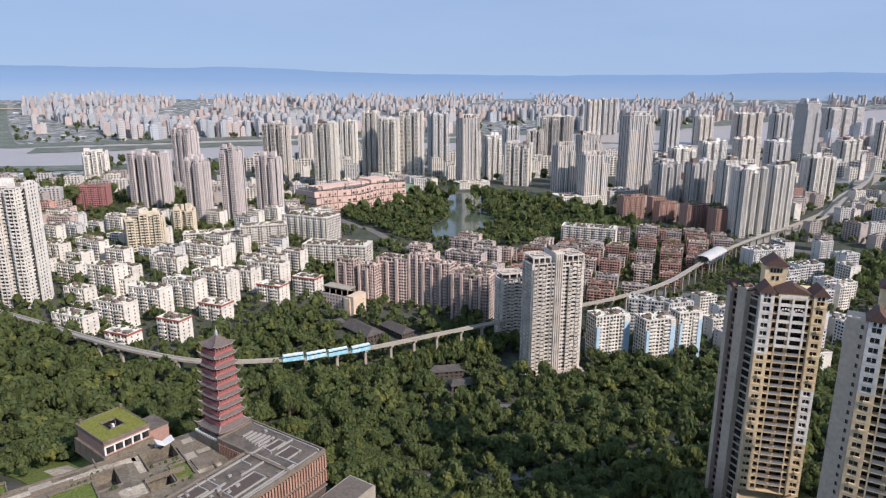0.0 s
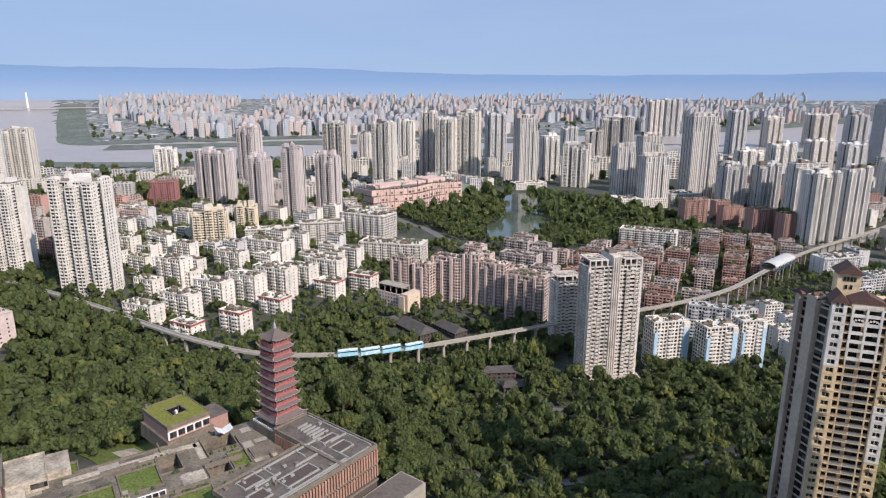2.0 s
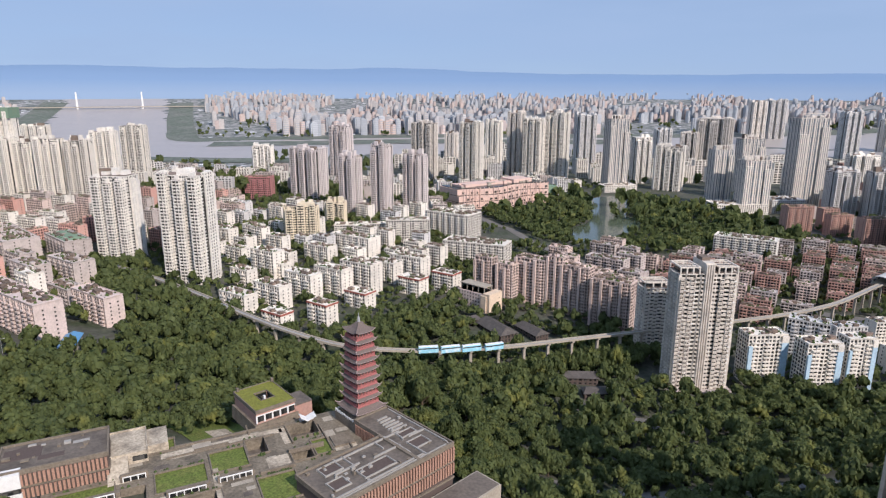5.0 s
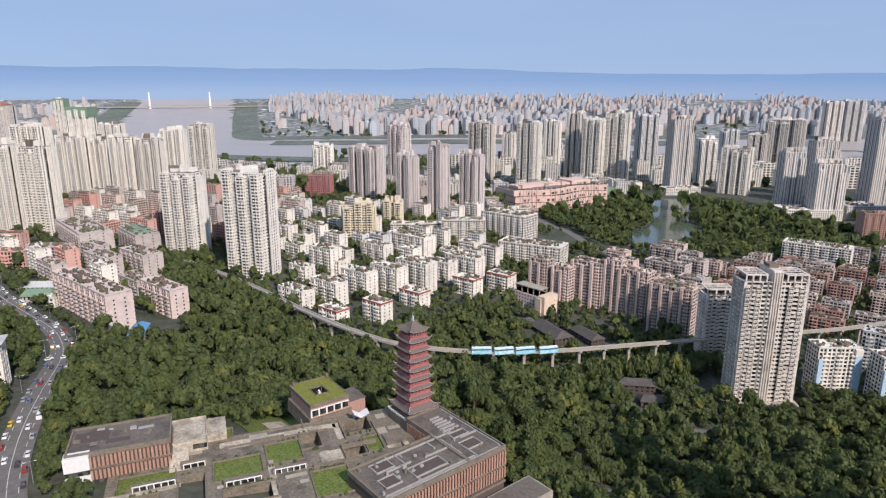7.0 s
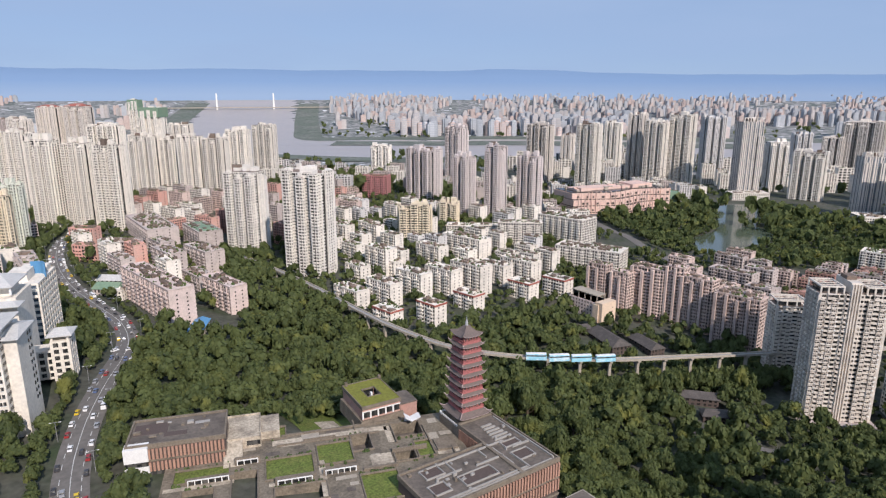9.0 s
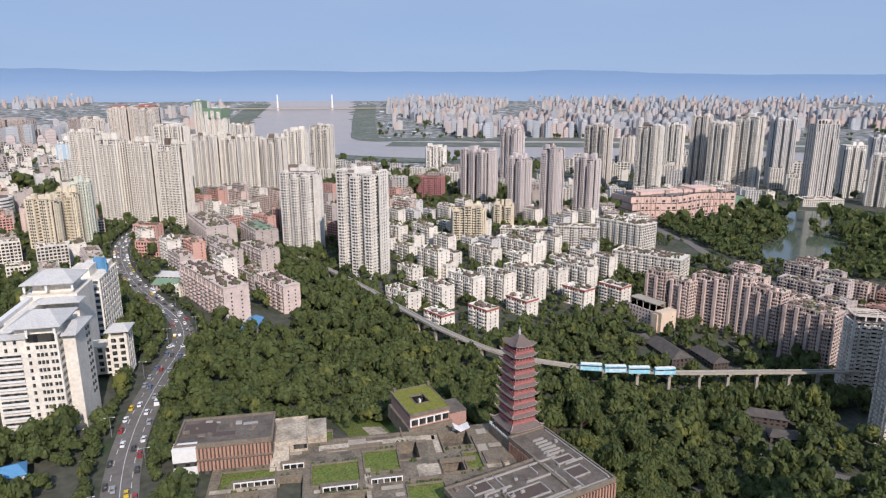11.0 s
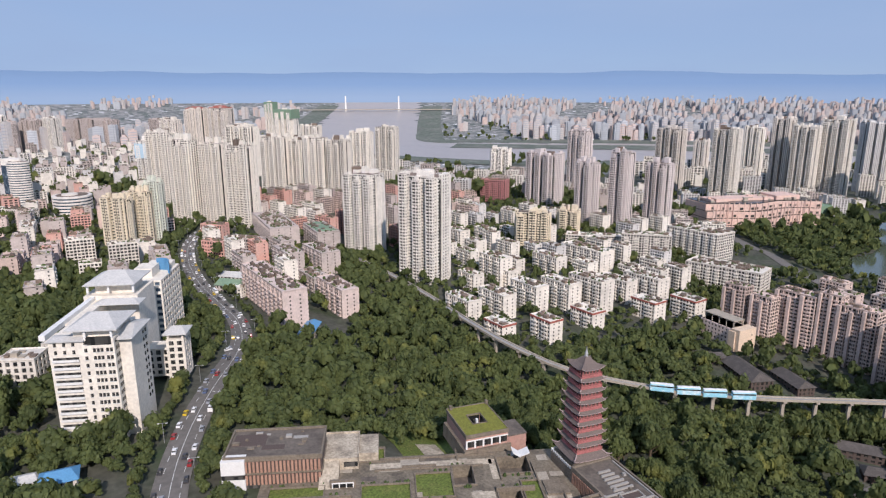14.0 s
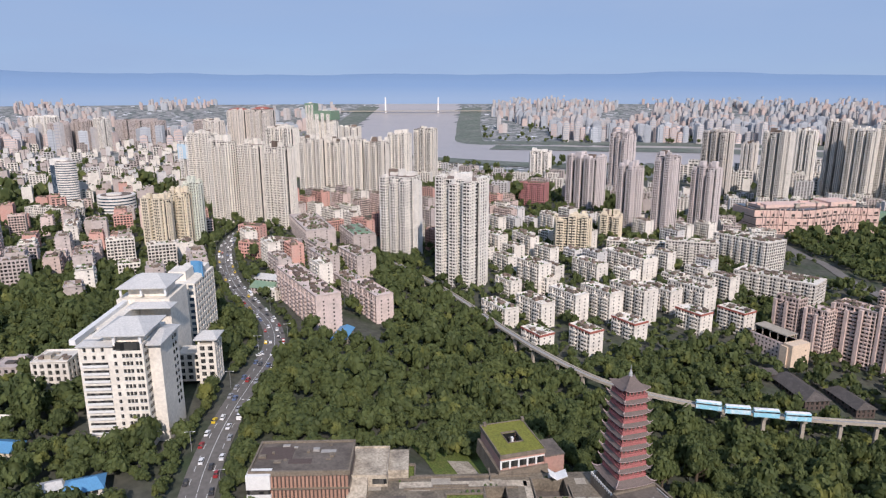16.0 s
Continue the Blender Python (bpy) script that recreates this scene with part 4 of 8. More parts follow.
# ---- landmarks ----
M["museum_stone"] = mat("brown_museum_stone", (0.20, 0.165, 0.125), stain=(0.11, 0.09, 0.07), stains=0.8, vary=0.25, scale=0.25, bump=0.2)
M["screed"] = mat("stained_pale_screed", (0.46, 0.395, 0.305), stain=(0.16, 0.13, 0.10), stains=0.9, vary=0.3, scale=0.16, bump=0.2)
M["cream_tile"] = mat("cream_brown_tile", (0.68, 0.615, 0.535), stain=(0.36, 0.31, 0.26), stains=0.6, spread=0.05, scale=0.15)
M["office_wall"] = mat("cream_office_wall", (0.73, 0.675, 0.585), stain=(0.52, 0.47, 0.40), stains=0.5, spread=0.04, scale=0.12)
M["fawn"] = mat("fawn_render", (0.54, 0.44, 0.345), stain=(0.36, 0.29, 0.225), stains=0.5, scale=0.12)
M["louvre"] = mat("terracotta_louvre", (0.40, 0.235, 0.17), vary=0.2, stain=(0.28, 0.17, 0.125), stains=0.4, scale=0.4, spread=0.1)
M["dark_panel"] = mat("dark_wall_panel", (0.10, 0.075, 0.065), vary=0.15, scale=0.3)
M["stone_roof"] = mat("grey_roof_paving", (0.150, 0.126, 0.105), stain=(0.062, 0.052, 0.044), stains=0.8, vary=0.2, scale=0.12, bump=0.2)
M["pagoda_red"] = mat("faded_red_timber", (0.40, 0.145, 0.135), vary=0.25, stain=(0.27, 0.115, 0.105), stains=0.4, scale=0.5)
M["pagoda_tile"] = mat("grey_brown_roof_tile", (0.155, 0.122, 0.108), vary=0.25, stain=(0.13, 0.11, 0.10), stains=0.5, scale=0.6, bump=0.4)
M["eave_pale"] = mat("pale_eave_edge", (0.40, 0.31, 0.29), vary=0.1, scale=0.5)
M["train_blue"] = mat("train_light_blue_livery", (0.30, 0.62, 0.74), rough=0.35, vary=0.2, stain=(0.78, 0.82, 0.83), stains=1.0, scale=0.4)
M["duct"] = mat("weathered_duct", (0.34, 0.32, 0.29), rough=0.6, vary=0.15, stain=(0.28, 0.27, 0.25), stains=0.7, scale=0.4)
M["marble"] = mat("white_stone", (0.74, 0.73, 0.70), vary=0.08, stain=(0.55, 0.53, 0.50), stains=0.4, scale=0.4)
M["terracotta"] = mat("terracotta_mall_wall", (0.68, 0.48, 0.40), vary=0.12, stain=(0.55, 0.44, 0.38), stains=0.5, scale=0.06)


def curved_roof(s, half, eave, rise, z, k=0, up=0.9, n=6):
    """A square tiled skirt from the wall (half) out to the eave, sweeping up at its corners."""
    def ring(r, zz, lift):
        out = []
        for side in range(4):
            for i in range(n):
                t = -1 + 2 * i / n
                x, y = t * r, -r
                push = lift * abs(t) ** 4
                x, y = x * (1 + 0.03 * abs(t) ** 4), y * (1 + 0.03 * abs(t) ** 4)
                for _ in range(side):
                    x, y = -y, x
                out.append((x, y, zz + push))
        return out
    mid = half + (eave - half) * 0.5
    rings = [ring(eave, z - 0.2, up), ring(eave, z, up), ring(mid, z + rise * 0.35, up * 0.25), ring(half, z + rise, 0)]
    m = 4 * n
    o = len(s.v)
    for r in rings:
        s.v += r
    for j in range(3):
        for i in range(m):
            s.f.append([o + j * m + i, o + j * m + (i + 1) % m, o + (j + 1) * m + (i + 1) % m, o + (j + 1) * m + i])
            s.m.append(1 if j == 0 else k)
    s.f.append([o + i for i in range(m)][::-1])
    s.m.append(k)


def pagoda(x, y, z, rz, tiers=9, top=123.5):
    FOOTPRINTS.append((x, y, 24, 24, rz))
    root = thing("pagoda", pose(x, y, z, 0, 0, rz), "tall red timber pagoda with grey tiled upturned eaves", "pagoda")
    part("terrace", Shape().box(0, 0, -6, 17.5, 17.5, 6.0).box(0, 0, 0, 14, 14, 1.4), M["museum_stone"], root, "brown stone terrace")
    rail = Shape()
    for s4 in range(4):
        for i in range(13):
            a, b = -8.5 + i * 17 / 12, -8.6
            for _ in range(s4):
                a, b = -b, a
            rail.box(a, b, 0, 0.32, 0.32, 1.35)
        a, b = 0, -8.6
        for _ in range(s4):
            a, b = -b, a
        rail.box(a, b, 0.55, 17.2 if s4 % 2 == 0 else 0.18, 0.18 if s4 % 2 == 0 else 17.2, 0.5)
    part("balustrade", rail, M["marble"], root, "white stone balustrade")
    step = (top - z - 3.0) / tiers

    def around(shape, half, zz, thick, hh):
        """Four bars round a square."""
        for b in (-1, 1):
            shape.box(0, b * (half - thick / 2), zz, 2 * half, thick, hh)
            shape.box(b * (half - thick / 2), 0, zz, thick, 2 * half - 2 * thick, hh)

    for i in range(tiers):
        f = i / (tiers - 1)
        half = 5.2 * (1 - f) + 3.85 * f
        eave = 7.9 if i == 0 else 6.75 * (1 - f) + 5.25 * f
        z0 = 1.4 + i * step
        tall = step if i < tiers - 1 else step - 1.2
        # dark wall colour stands in for the shade of an open gallery
        storey = part("storey", Shape().box(0, 0, z0, half * 2 - 0.8, half * 2 - 0.8, tall), M["dark_panel"], root, "timber wall of one storey darkened as gallery shade")
        beams, gallery = Shape(), Shape()
        post_me = Shape().box(0, 0, 0, 0.36, 0.36, tall).mesh("post", [M["pagoda_red"]])
        for s4 in range(4):
            for j in range(5):
                a, b = -half + 0.2 + j * (2 * half - 0.4) / 5, -half + 0.2
                for _ in range(s4):
                    a, b = -b, a
                part("post", post_me, None, storey).location = (a, b, z0)
        around(beams, half + 0.1, z0 + tall - 0.9, 0.4, 0.5)
        part("beam", beams, M["pagoda_red"], storey, "faded red ring beam")
        if i:       # the gallery stands on the eave below
            g = half + 0.75
            around(gallery, g + 0.1, z0 - 0.35, 0.5, 0.35)
            around(gallery, g, z0 + 1.1, 0.22, 0.2)
            around(gallery, g - 0.05, z0 + 0.1, 0.1, 0.75)
            for s4 in range(4):
                for j in range(9):
                    a, b = -g + 0.12 + j * (2 * g - 0.24) / 8, -g + 0.12
                    for _ in range(s4):
                        a, b = -b, a
                    gallery.box(a, b, z0, 0.24, 0.24, 1.4)
            part("gallery_rail", gallery, M["pagoda_red"], storey, "faded red gallery rail")
        if i < tiers - 1:
            skirt = Shape()
            rise = 2.3 if i == 0 else 1.35
            curved_roof(skirt, half + 0.4, eave, rise, z0 + step - rise - 0.35, 0, 0.75)
            part("eave", skirt, [M["pagoda_tile"], M["eave_pale"]], storey, "grey tiled eave with upturned corners")
            ribs = Shape()
            for s4 in range(4):     # hip ridges that end in horns
                a0, a1 = half + 0.5, eave * 1.045
                zt, zb = z0 + step - 0.3, z0 + step - rise + 0.65
                c4, s4n = math.cos(radians(45 + 90 * s4)) * 1.4142, math.sin(radians(45 + 90 * s4)) * 1.4142
                mid = (a0 + a1) / 2
                line = ((a0, zt), (mid, zt - rise * 0.52), (a1, zb + 0.15), (a1 * 1.05, zb + 0.75))
                for (ra, za), (rb, zb2) in zip(line, line[1:]):
                    nx, ny = -s4n * 0.12, c4 * 0.12
                    ribs.add([(ra * c4 + e * nx, ra * s4n + e * ny, za + u) for u in (0, 0.32) for e in (-1, 1)] + [(rb * c4 + e * nx, rb * s4n + e * ny, zb2 + u) for u in (0, 0.32) for e in (-1, 1)],
                             [[0, 1, 5, 4], [2, 6, 7, 3], [0, 4, 6, 2], [1, 3, 7, 5], [4, 5, 7, 6]])
            part("hip_ridge", ribs, M["eave_pale"], storey, "pale hip ridges with upturned horns")
    crown = Shape()
    curved_roof(crown, 0.3, 5.2, 4.3, 1.4 + tiers * step - 1.6, 0, 1.3)
    part("roof", crown, [M["pagoda_tile"], M["eave_pale"]], root, "steep grey tiled roof with upturned corners")
    tip = 1.4 + tiers * step + 2.4
    fin = Shape().tube(0, 0, tip - 0.5, tip + 0.9, 0.9, 0.5).tube(0, 0, tip + 0.9, tip + 1.7, 0.75, 0.4).tube(0, 0, tip + 1.7, tip + 2.4, 0.5, 0.25).tube(0, 0, tip + 2.4, tip + 4.0, 0.22, 0.08)
    part("finial", fin, M["metal_grey"], root, "pale metal finial")
    return root


pagoda(-96, 252, 80, 54)


def slatted(root, x0, x1, y, z, h, side=-1, material=None, gap=1.45, depth=0.5):
    """A run of upright terracotta fins before dark wall."""
    n = int((x1 - x0) / gap)
    me = Shape().box(0, 0, 0, 0.85, depth, h).mesh("louvre", [M["louvre"]])
    for i in range(n):
        ob = part("louvre", me, None, root)
        ob.location = (x0 + (i + 0.5) * (x1 - x0) / n, y, z)


def museum_block(name, origin, rz, rects, base, top, label):
    root = thing(name, pose(origin[0], origin[1], base, 0, 0, rz), label, "museum")
    h = top - base
    body, deck, trim = Shape(), Shape(), []
    for x0, x1, y0, y1 in rects:
        cx, cy, w, d = (x0 + x1) / 2, (y0 + y1) / 2, x1 - x0, y1 - y0
        c, s = math.cos(radians(rz)), math.sin(radians(rz))
        FOOTPRINTS.append((origin[0] + c * cx - s * cy, origin[1] + s * cx + c * cy, w, d, rz))
        body.box(cx, cy, -8, w - 0.8, d - 0.8, h + 8)
        for z in (h / 2 - 0.5, h - 1.0):
            trim.append((cx, cy, z, w, d, 0.9))
        trim.append((cx, cy, -0.4, w + 0.2, d + 0.2, 0.8))
        deck.box(cx, cy, h - 0.1, w - 1.4, d - 1.4, 0.25)
        for a, b, ww, dd in ((cx, y0 + 0.35, w, 0.7), (cx, y1 - 0.35, w, 0.7), (x0 + 0.35, cy, 0.7, d - 1.4), (x1 - 0.35, cy, 0.7, d - 1.4)):
            trim.append((a, b, h - 0.1, ww, dd, 1.1))
    part("wall", body, M["dark_panel"], root, "dark brown wall panels")
    for box in trim:
        part("parapet" if box[5] > 1 else "cornice", Shape().box(*box), M["museum_stone"], root)
    part("roof_deck", deck, M["stone_roof"], root, "weathered grey roof paving")
    return root, h


def roof_plant(root, pieces):
    """Loose ducts, kerbs, vents and skylights on a roof, each a part."""
    for x, y, z, w, d, h, k in pieces:
        part(("kerb", "skylight", "duct")[k], Shape().box(x, y, z, w, d, h, taper=0.96), (M["museum_stone"], M["dark_panel"], M["duct"])[k], root)


left_hall, hh = museum_block("museum_hall", (-140, 215), 39, [(-84, -46, 1, 23)], 74, 86.5, "low museum hall with terracotta louvres and flat roof")
slatted(left_hall, -76, -46.5, 0.75, hh / 2 + 0.6, hh / 2 - 1.7)
slatted(left_hall, -76, -46.5, 0.75, 1.6, hh / 2 - 2.3)
part("stair_tower", Shape().box(-80, 2, -1, 9, 5, 5.6).box(-80, 2, 6.8, 9, 5, hh - 6.6), M["marble"], left_hall, "white rendered stair tower")
part("stair_window", Shape().box(-80, 2.2, 4.6, 8.6, 4.6, 2.2), M["glass"], left_hall)
part("glazing", Shape().box(-61, 0.9, -0.2, 30, 0.4, 1.9), M["glass"], left_hall)
rng = random.Random(5)
roof_plant(left_hall, [(-76, 15, hh + 0.15, 13, 9, 0.12, 1), (-66, 9, hh + 0.15, 9, 3.5, 0.12, 1), (-56, 16, hh + 0.15, 6, 2.2, 0.1, 2)]
           + [(rng.uniform(-82, -48), rng.uniform(4, 21), hh + 0.1, rng.uniform(0.8, 3), rng.uniform(0.8, 2.0), rng.uniform(0.3, 1.1), rng.choice((0, 0, 2))) for _ in range(12)])

right_hall, hh = museum_block("museum_hall", (-48, 232), 57, [(-19, 0, 0, 44), (-60, -19, 0, 26)], 66, 81.5, "large museum hall with terracotta louvres and cluttered flat roof")
slatted(right_hall, -59, 0, -0.25, hh / 2 + 0.6, hh / 2 - 1.7)
slatted(right_hall, -59, 0, -0.25, 2.2, hh / 2 - 2.8)
n_side = Shape()
for zz, h2 in ((hh / 2 + 0.6, hh / 2 - 1.7), (2.2, hh / 2 - 2.8)):
    for i in range(16):
        n_side.box(-18.9 - 0.1, 27 + i * 1.05, zz, 0.45, 0.5, h2)
        n_side.box(0.2, 1.0 + i * 2.7, zz, 0.45, 0.5, h2)
part("side_louvres", n_side, M["louvre"], right_hall, "terracotta fins on the side walls", "stuff")
pieces = []
for x, y, w, d in ((-10, 11, 8, 6), (-34, 9, 15, 6.5), (-51, 10, 7, 6), (-48, 20, 8, 6), (-9, 20, 8, 4)):      # sunken skylights inside pale kerbs
    pieces += [(x, y, hh + 0.15, w, d, 0.2, 1), (x, y - d / 2, hh + 0.15, w + 0.8, 0.4, 0.7, 2), (x, y + d / 2, hh + 0.15, w + 0.8, 0.4, 0.7, 2), (x - w / 2, y, hh + 0.15, 0.4, d - 0.5, 0.7, 2), (x + w / 2, y, hh + 0.15, 0.4, d - 0.5, 0.7, 2)]
for i in range(6):
    pieces.append((-9, 25 + i * 2.3, hh + 0.15, 9 - i * 0.7, 0.8, 0.7, 2))
for x, y, w, d in ((-30, 23, 40, 0.6), (-36, 3, 44, 0.6), (-14, 6, 0.6, 9), (-6, 17, 9, 0.6), (-24, 14.5, 14, 0.6), (-43, 15.5, 12, 0.6), (-18, 14, 0.6, 14), (-1.6, 22, 0.5, 40), (-30, 1.6, 55, 0.5), (-40, 20, 0.5, 8), (-24, 20, 0.5, 6)):
    pieces.append((x, y, hh + 0.2, w, d, 0.7, 2))
rng = random.Random(8)
for _ in range(34):
    x = rng.uniform(-58, -2)
    pieces.append((x, rng.uniform(2, 24 if x < -19 else 42), hh + 0.15, rng.uniform(0.4, 1.8), rng.uniform(0.4, 1.5), rng.uniform(0.4, 1.3), rng.choice((0, 2, 2))))
roof_plant(right_hall, pieces)
solid("museum_annex", Shape().box(-2, -8, -14, 30, 14, 11.5).box(-2, -8, -2.5, 28.5, 12.5, 0.2, k=1), [M["concrete"], M["stone_roof"]], "low concrete annex with grey roof beside the museum", "annex", pose(-48, 232, 66, 0, 0, 57))
FOOTPRINTS.append((-37, 231, 28, 20, 57))

# the pavilion with the grass roof and its little open court
grass = thing("grass_roof_pavilion", pose(-143.4, 248.8, 76, 0, 0, -37), "square brick pavilion with a grass roof round an open court", "pavilion")
FOOTPRINTS.append((-142, 249, 30, 22, -37))
wallp, roofp, trimp = Shape(), Shape(), Shape()
W, D, H, c, e = 24.5, 19.0, 7.6, 4.2, 3.3
for a, b, w, d in ((0, -(D / 2 + e) / 2, W, D / 2 - e), (0, (D / 2 + e) / 2, W, D / 2 - e), (-(W / 2 + c) / 2, 0, W / 2 - c, 2 * e), ((W / 2 + c) / 2, 0, W / 2 - c, 2 * e)):
    wallp.box(a, b, -4, w, d, H + 4)
    roofp.box(a, b, H, w, d, 0.6)
for a, b, w, d in ((0, -D / 2 - 0.2, W + 0.8, 0.4), (0, D / 2 + 0.2, W + 0.8, 0.4), (-W / 2 - 0.2, 0, 0.4, D), (W / 2 + 0.2, 0, 0.4, D)):
    trimp.box(a, b, H - 0.9, w, d, 1.8)
for a, b in ((-W / 2, D / 2), (-W / 2, -D / 2 + 1.5)):
    trimp.box(a + 0.6, b, H, 1.3, 1.3, 2.4)
part("wall", wallp, M["redbrick"], grass, "brown brick wall")
part("grass_roof", roofp, M["grass_roof"], grass, "olive green grass roof")
part("parapet", trimp, M["museum_stone"], grass)
part("plinth", Shape().box(0, 0, -5, W + 3.0, D + 3.0, 6.6, taper=0.97), M["museum_stone"], grass, "low brown stone plinth")
# dark floor and glass lining put shade into the little court
part("court_floor", Shape().box(0, 0, -3.9, 2 * c - 0.02, 2 * e - 0.02, 4.4), M["dark_panel"], grass, "floor of the little court darkened as shade")
lining = Shape()
for a, b, w, d in ((0, -e, 2 * c + 0.5, 0.25), (0, e, 2 * c + 0.5, 0.25), (-c, 0, 0.25, 2 * e), (c, 0, 0.25, 2 * e)):
    lining.box(a, b, H + 0.2, w, d, 0.75)
part("court_kerb", lining, M["museum_stone"], grass, "thin stone kerb of the court")
part("court_glazing", Shape().box(0, -e + 0.06, 0.6, 2 * c - 0.3, 0.12, H - 0.6).box(0, e - 0.06, 0.6, 2 * c - 0.3, 0.12, H - 0.6).box(-c + 0.06, 0, 0.6, 0.12, 2 * e - 0.5, H - 0.6).box(c - 0.06, 0, 0.6, 0.12, 2 * e - 0.5, H - 0.6), M["glass"], grass, "dark glass lining that paints shade into the court")
part("court_pier", Shape().box(0.3, 0, 0.5, 1.2, 0.9, H + 0.2), M["marble"], grass, "white pier in the court")
win_me = Shape().box(0, 0, 0, 0.3, 3.0, 2.8).mesh("window", [M["glass"]])
pil_me = Shape().box(0, 0, 0, 0.5, 0.7, 3.6).box(0.1, 1.9, 3.3, 0.4, 3.6, 0.4).mesh("white_pilaster", [M["marble"]])
for i in range(5):
    b = -D / 2 + 1.9 + i * 3.8
    part("window", win_me, None, grass).location = (W / 2 + 0.05, b, 2.6)
    part("pilaster", pil_me, None, grass).location = (W / 2 + 0.2, b - 1.9, 2.2)
part("side_wing", Shape().box(W / 2 - 6, D / 2 + 4.5, -4, 12, 8.6, 8.4).box(W / 2 - 6, D / 2 + 4.5, 4.4, 12.4, 9, 0.5, k=1), [M["redbrick"], M["stone_roof"]], grass, "low brick side wing with a flat grey roof")


# ---- the museum's terraces, lawns and sunken courts ----
PLAZA = thing("museum_plaza", pose(-140, 215, 75.6, 0, 0, 39), "stepped paved terrace with sunken courts and lawns", "terrace", kind="structure")
slab = Shape()
HOLES = [(-22, -21.9, 15.5, 15.6), (-66, -45, -12.5, -3), (-31, -12, -19, -4), (-10, 4.5, -14, 2), (5, 20, -43, -25), (5, 13.5, -7.5, 6), (21, 30, -20, -10.5), (-44, -34, -30, -10), (-28, -8, -36, -25), (-46, -22, 12, 22), (24, 36, -42, -28), (40, 49, -40, -28), (-62, -50, -34, -18), (31, 38, -19, -6.5), (24, 37, -1.5, 10.5)]
xs = sorted({-70, 52} | {v for h in HOLES for v in h[:2]})
ys = sorted({-50, 24} | {v for h in HOLES for v in h[2:]})
for i in range(len(xs) - 1):
    for j in range(len(ys) - 1):
        cx, cy = (xs[i] + xs[i + 1]) / 2, (ys[j] + ys[j + 1]) / 2
        if not any(a < cx < b and e < cy < f for a, b, e, f in HOLES) and not (cy > 15.5 and cx > -22):
            slab.box(cx, cy, -7, xs[i + 1] - xs[i] + 0.002, ys[j + 1] - ys[j] + 0.002, 7.0)
part("paving", slab, M["paving"], PLAZA, "pale worn paving slabs")
for n, (a, b, e, f) in enumerate(HOLES):
    green = n in (1, 2, 3, 4, 9, 13)
    if n == 0:
        continue
    part("lawn" if green else "court_floor", Shape().box((a + b) / 2, (e + f) / 2, -7.2, b - a - 0.01, f - e - 0.01, 7.0 if green else 2.0), M["lawn" if green else "stone_roof"], PLAZA, "mown green lawn" if green else "dark sunken court")
    kerb = Shape()
    for x, y, w, d in (((a + b) / 2, e, b - a + 0.8, 0.5), ((a + b) / 2, f, b - a + 0.8, 0.5), (a, (e + f) / 2, 0.5, f - e - 0.5), (b, (e + f) / 2, 0.5, f - e - 0.5)):
        kerb.box(x, y, -0.05, w, d, 0.75)
    part("kerb", kerb, M["museum_stone"], PLAZA)
strip("lawn_yard", [(-204, 262), (-172, 248), (-146, 230)], 30, M["lawn"], "rough grass yard below the pavilion", "lawn", 0.35)
strip("pavement_yard", [(-170, 247), (-152, 235)], 10, M["screed"], "stained slab beside the pavilion", "pavement", 0.5)
c39, s39 = math.cos(radians(39)), math.sin(radians(39))
FOOTPRINTS.append((-140 + c39 * -9 - s39 * -17, 215 + s39 * -9 + c39 * -17, 122, 66, 39))
FOOTPRINTS.append((-140 + c39 * -78 - s39 * -4, 215 + s39 * -78 + c39 * -4, 22, 16, 39))
FOOTPRINTS.append((-140 + c39 * -41 - s39 * 12, 215 + s39 * -41 + c39 * 12, 36, 34, 39))
extra = Shape()
extra.box(-40.5, 18.5, -1, 16, 21, 5.5)
for x, y, w, d in ((-40.5, 8.2, 16, 0.4), (-32.7, 18.5, 0.4, 20.5), (-40.5, 28.8, 16, 0.4)):
    extra.box(x, y, 4.5, w, d, 0.7)
extra.box(-28.5, 21, -1, 8, 15, 4.6)
part("terrace_roof", extra, M["screed"], PLAZA, "raised pale roof terrace stained with dirt")
ramp = Shape().add([(-47.5, -5, 0.02), (-40, -5, 0.02), (-40, 8, 0.02), (-47.5, 8, 0.02), (-40, 8, 4.5), (-47.5, 8, 4.5)], [[0, 1, 4, 5], [1, 2, 4], [0, 5, 3], [2, 3, 5, 4], [0, 3, 2, 1]])
part("ramp", ramp, M["screed"], PLAZA, "stained ramp down to the terrace")
part("court_window", Shape().box(-35.6, 8.1, 1.2, 5.6, 0.3, 2.2), M["glass"], PLAZA)
lanes = Shape()
for x, y, w, d in ((-3, 8.6, 50, 4.0), (-9, -30, 2.6, 40), (15.5, -16, 9.0, 8.5), (44, -15, 9.5, 8), (-56, -15.2, 26, 2.4), (22, 3, 2.6, 14), (-22, -22, 16, 2.0)):
    lanes.box(x, y, 0.004, w, d, 0.06)
part("walkway", lanes, M["screed"], PLAZA, "paler worn walkways")
walls = Shape()
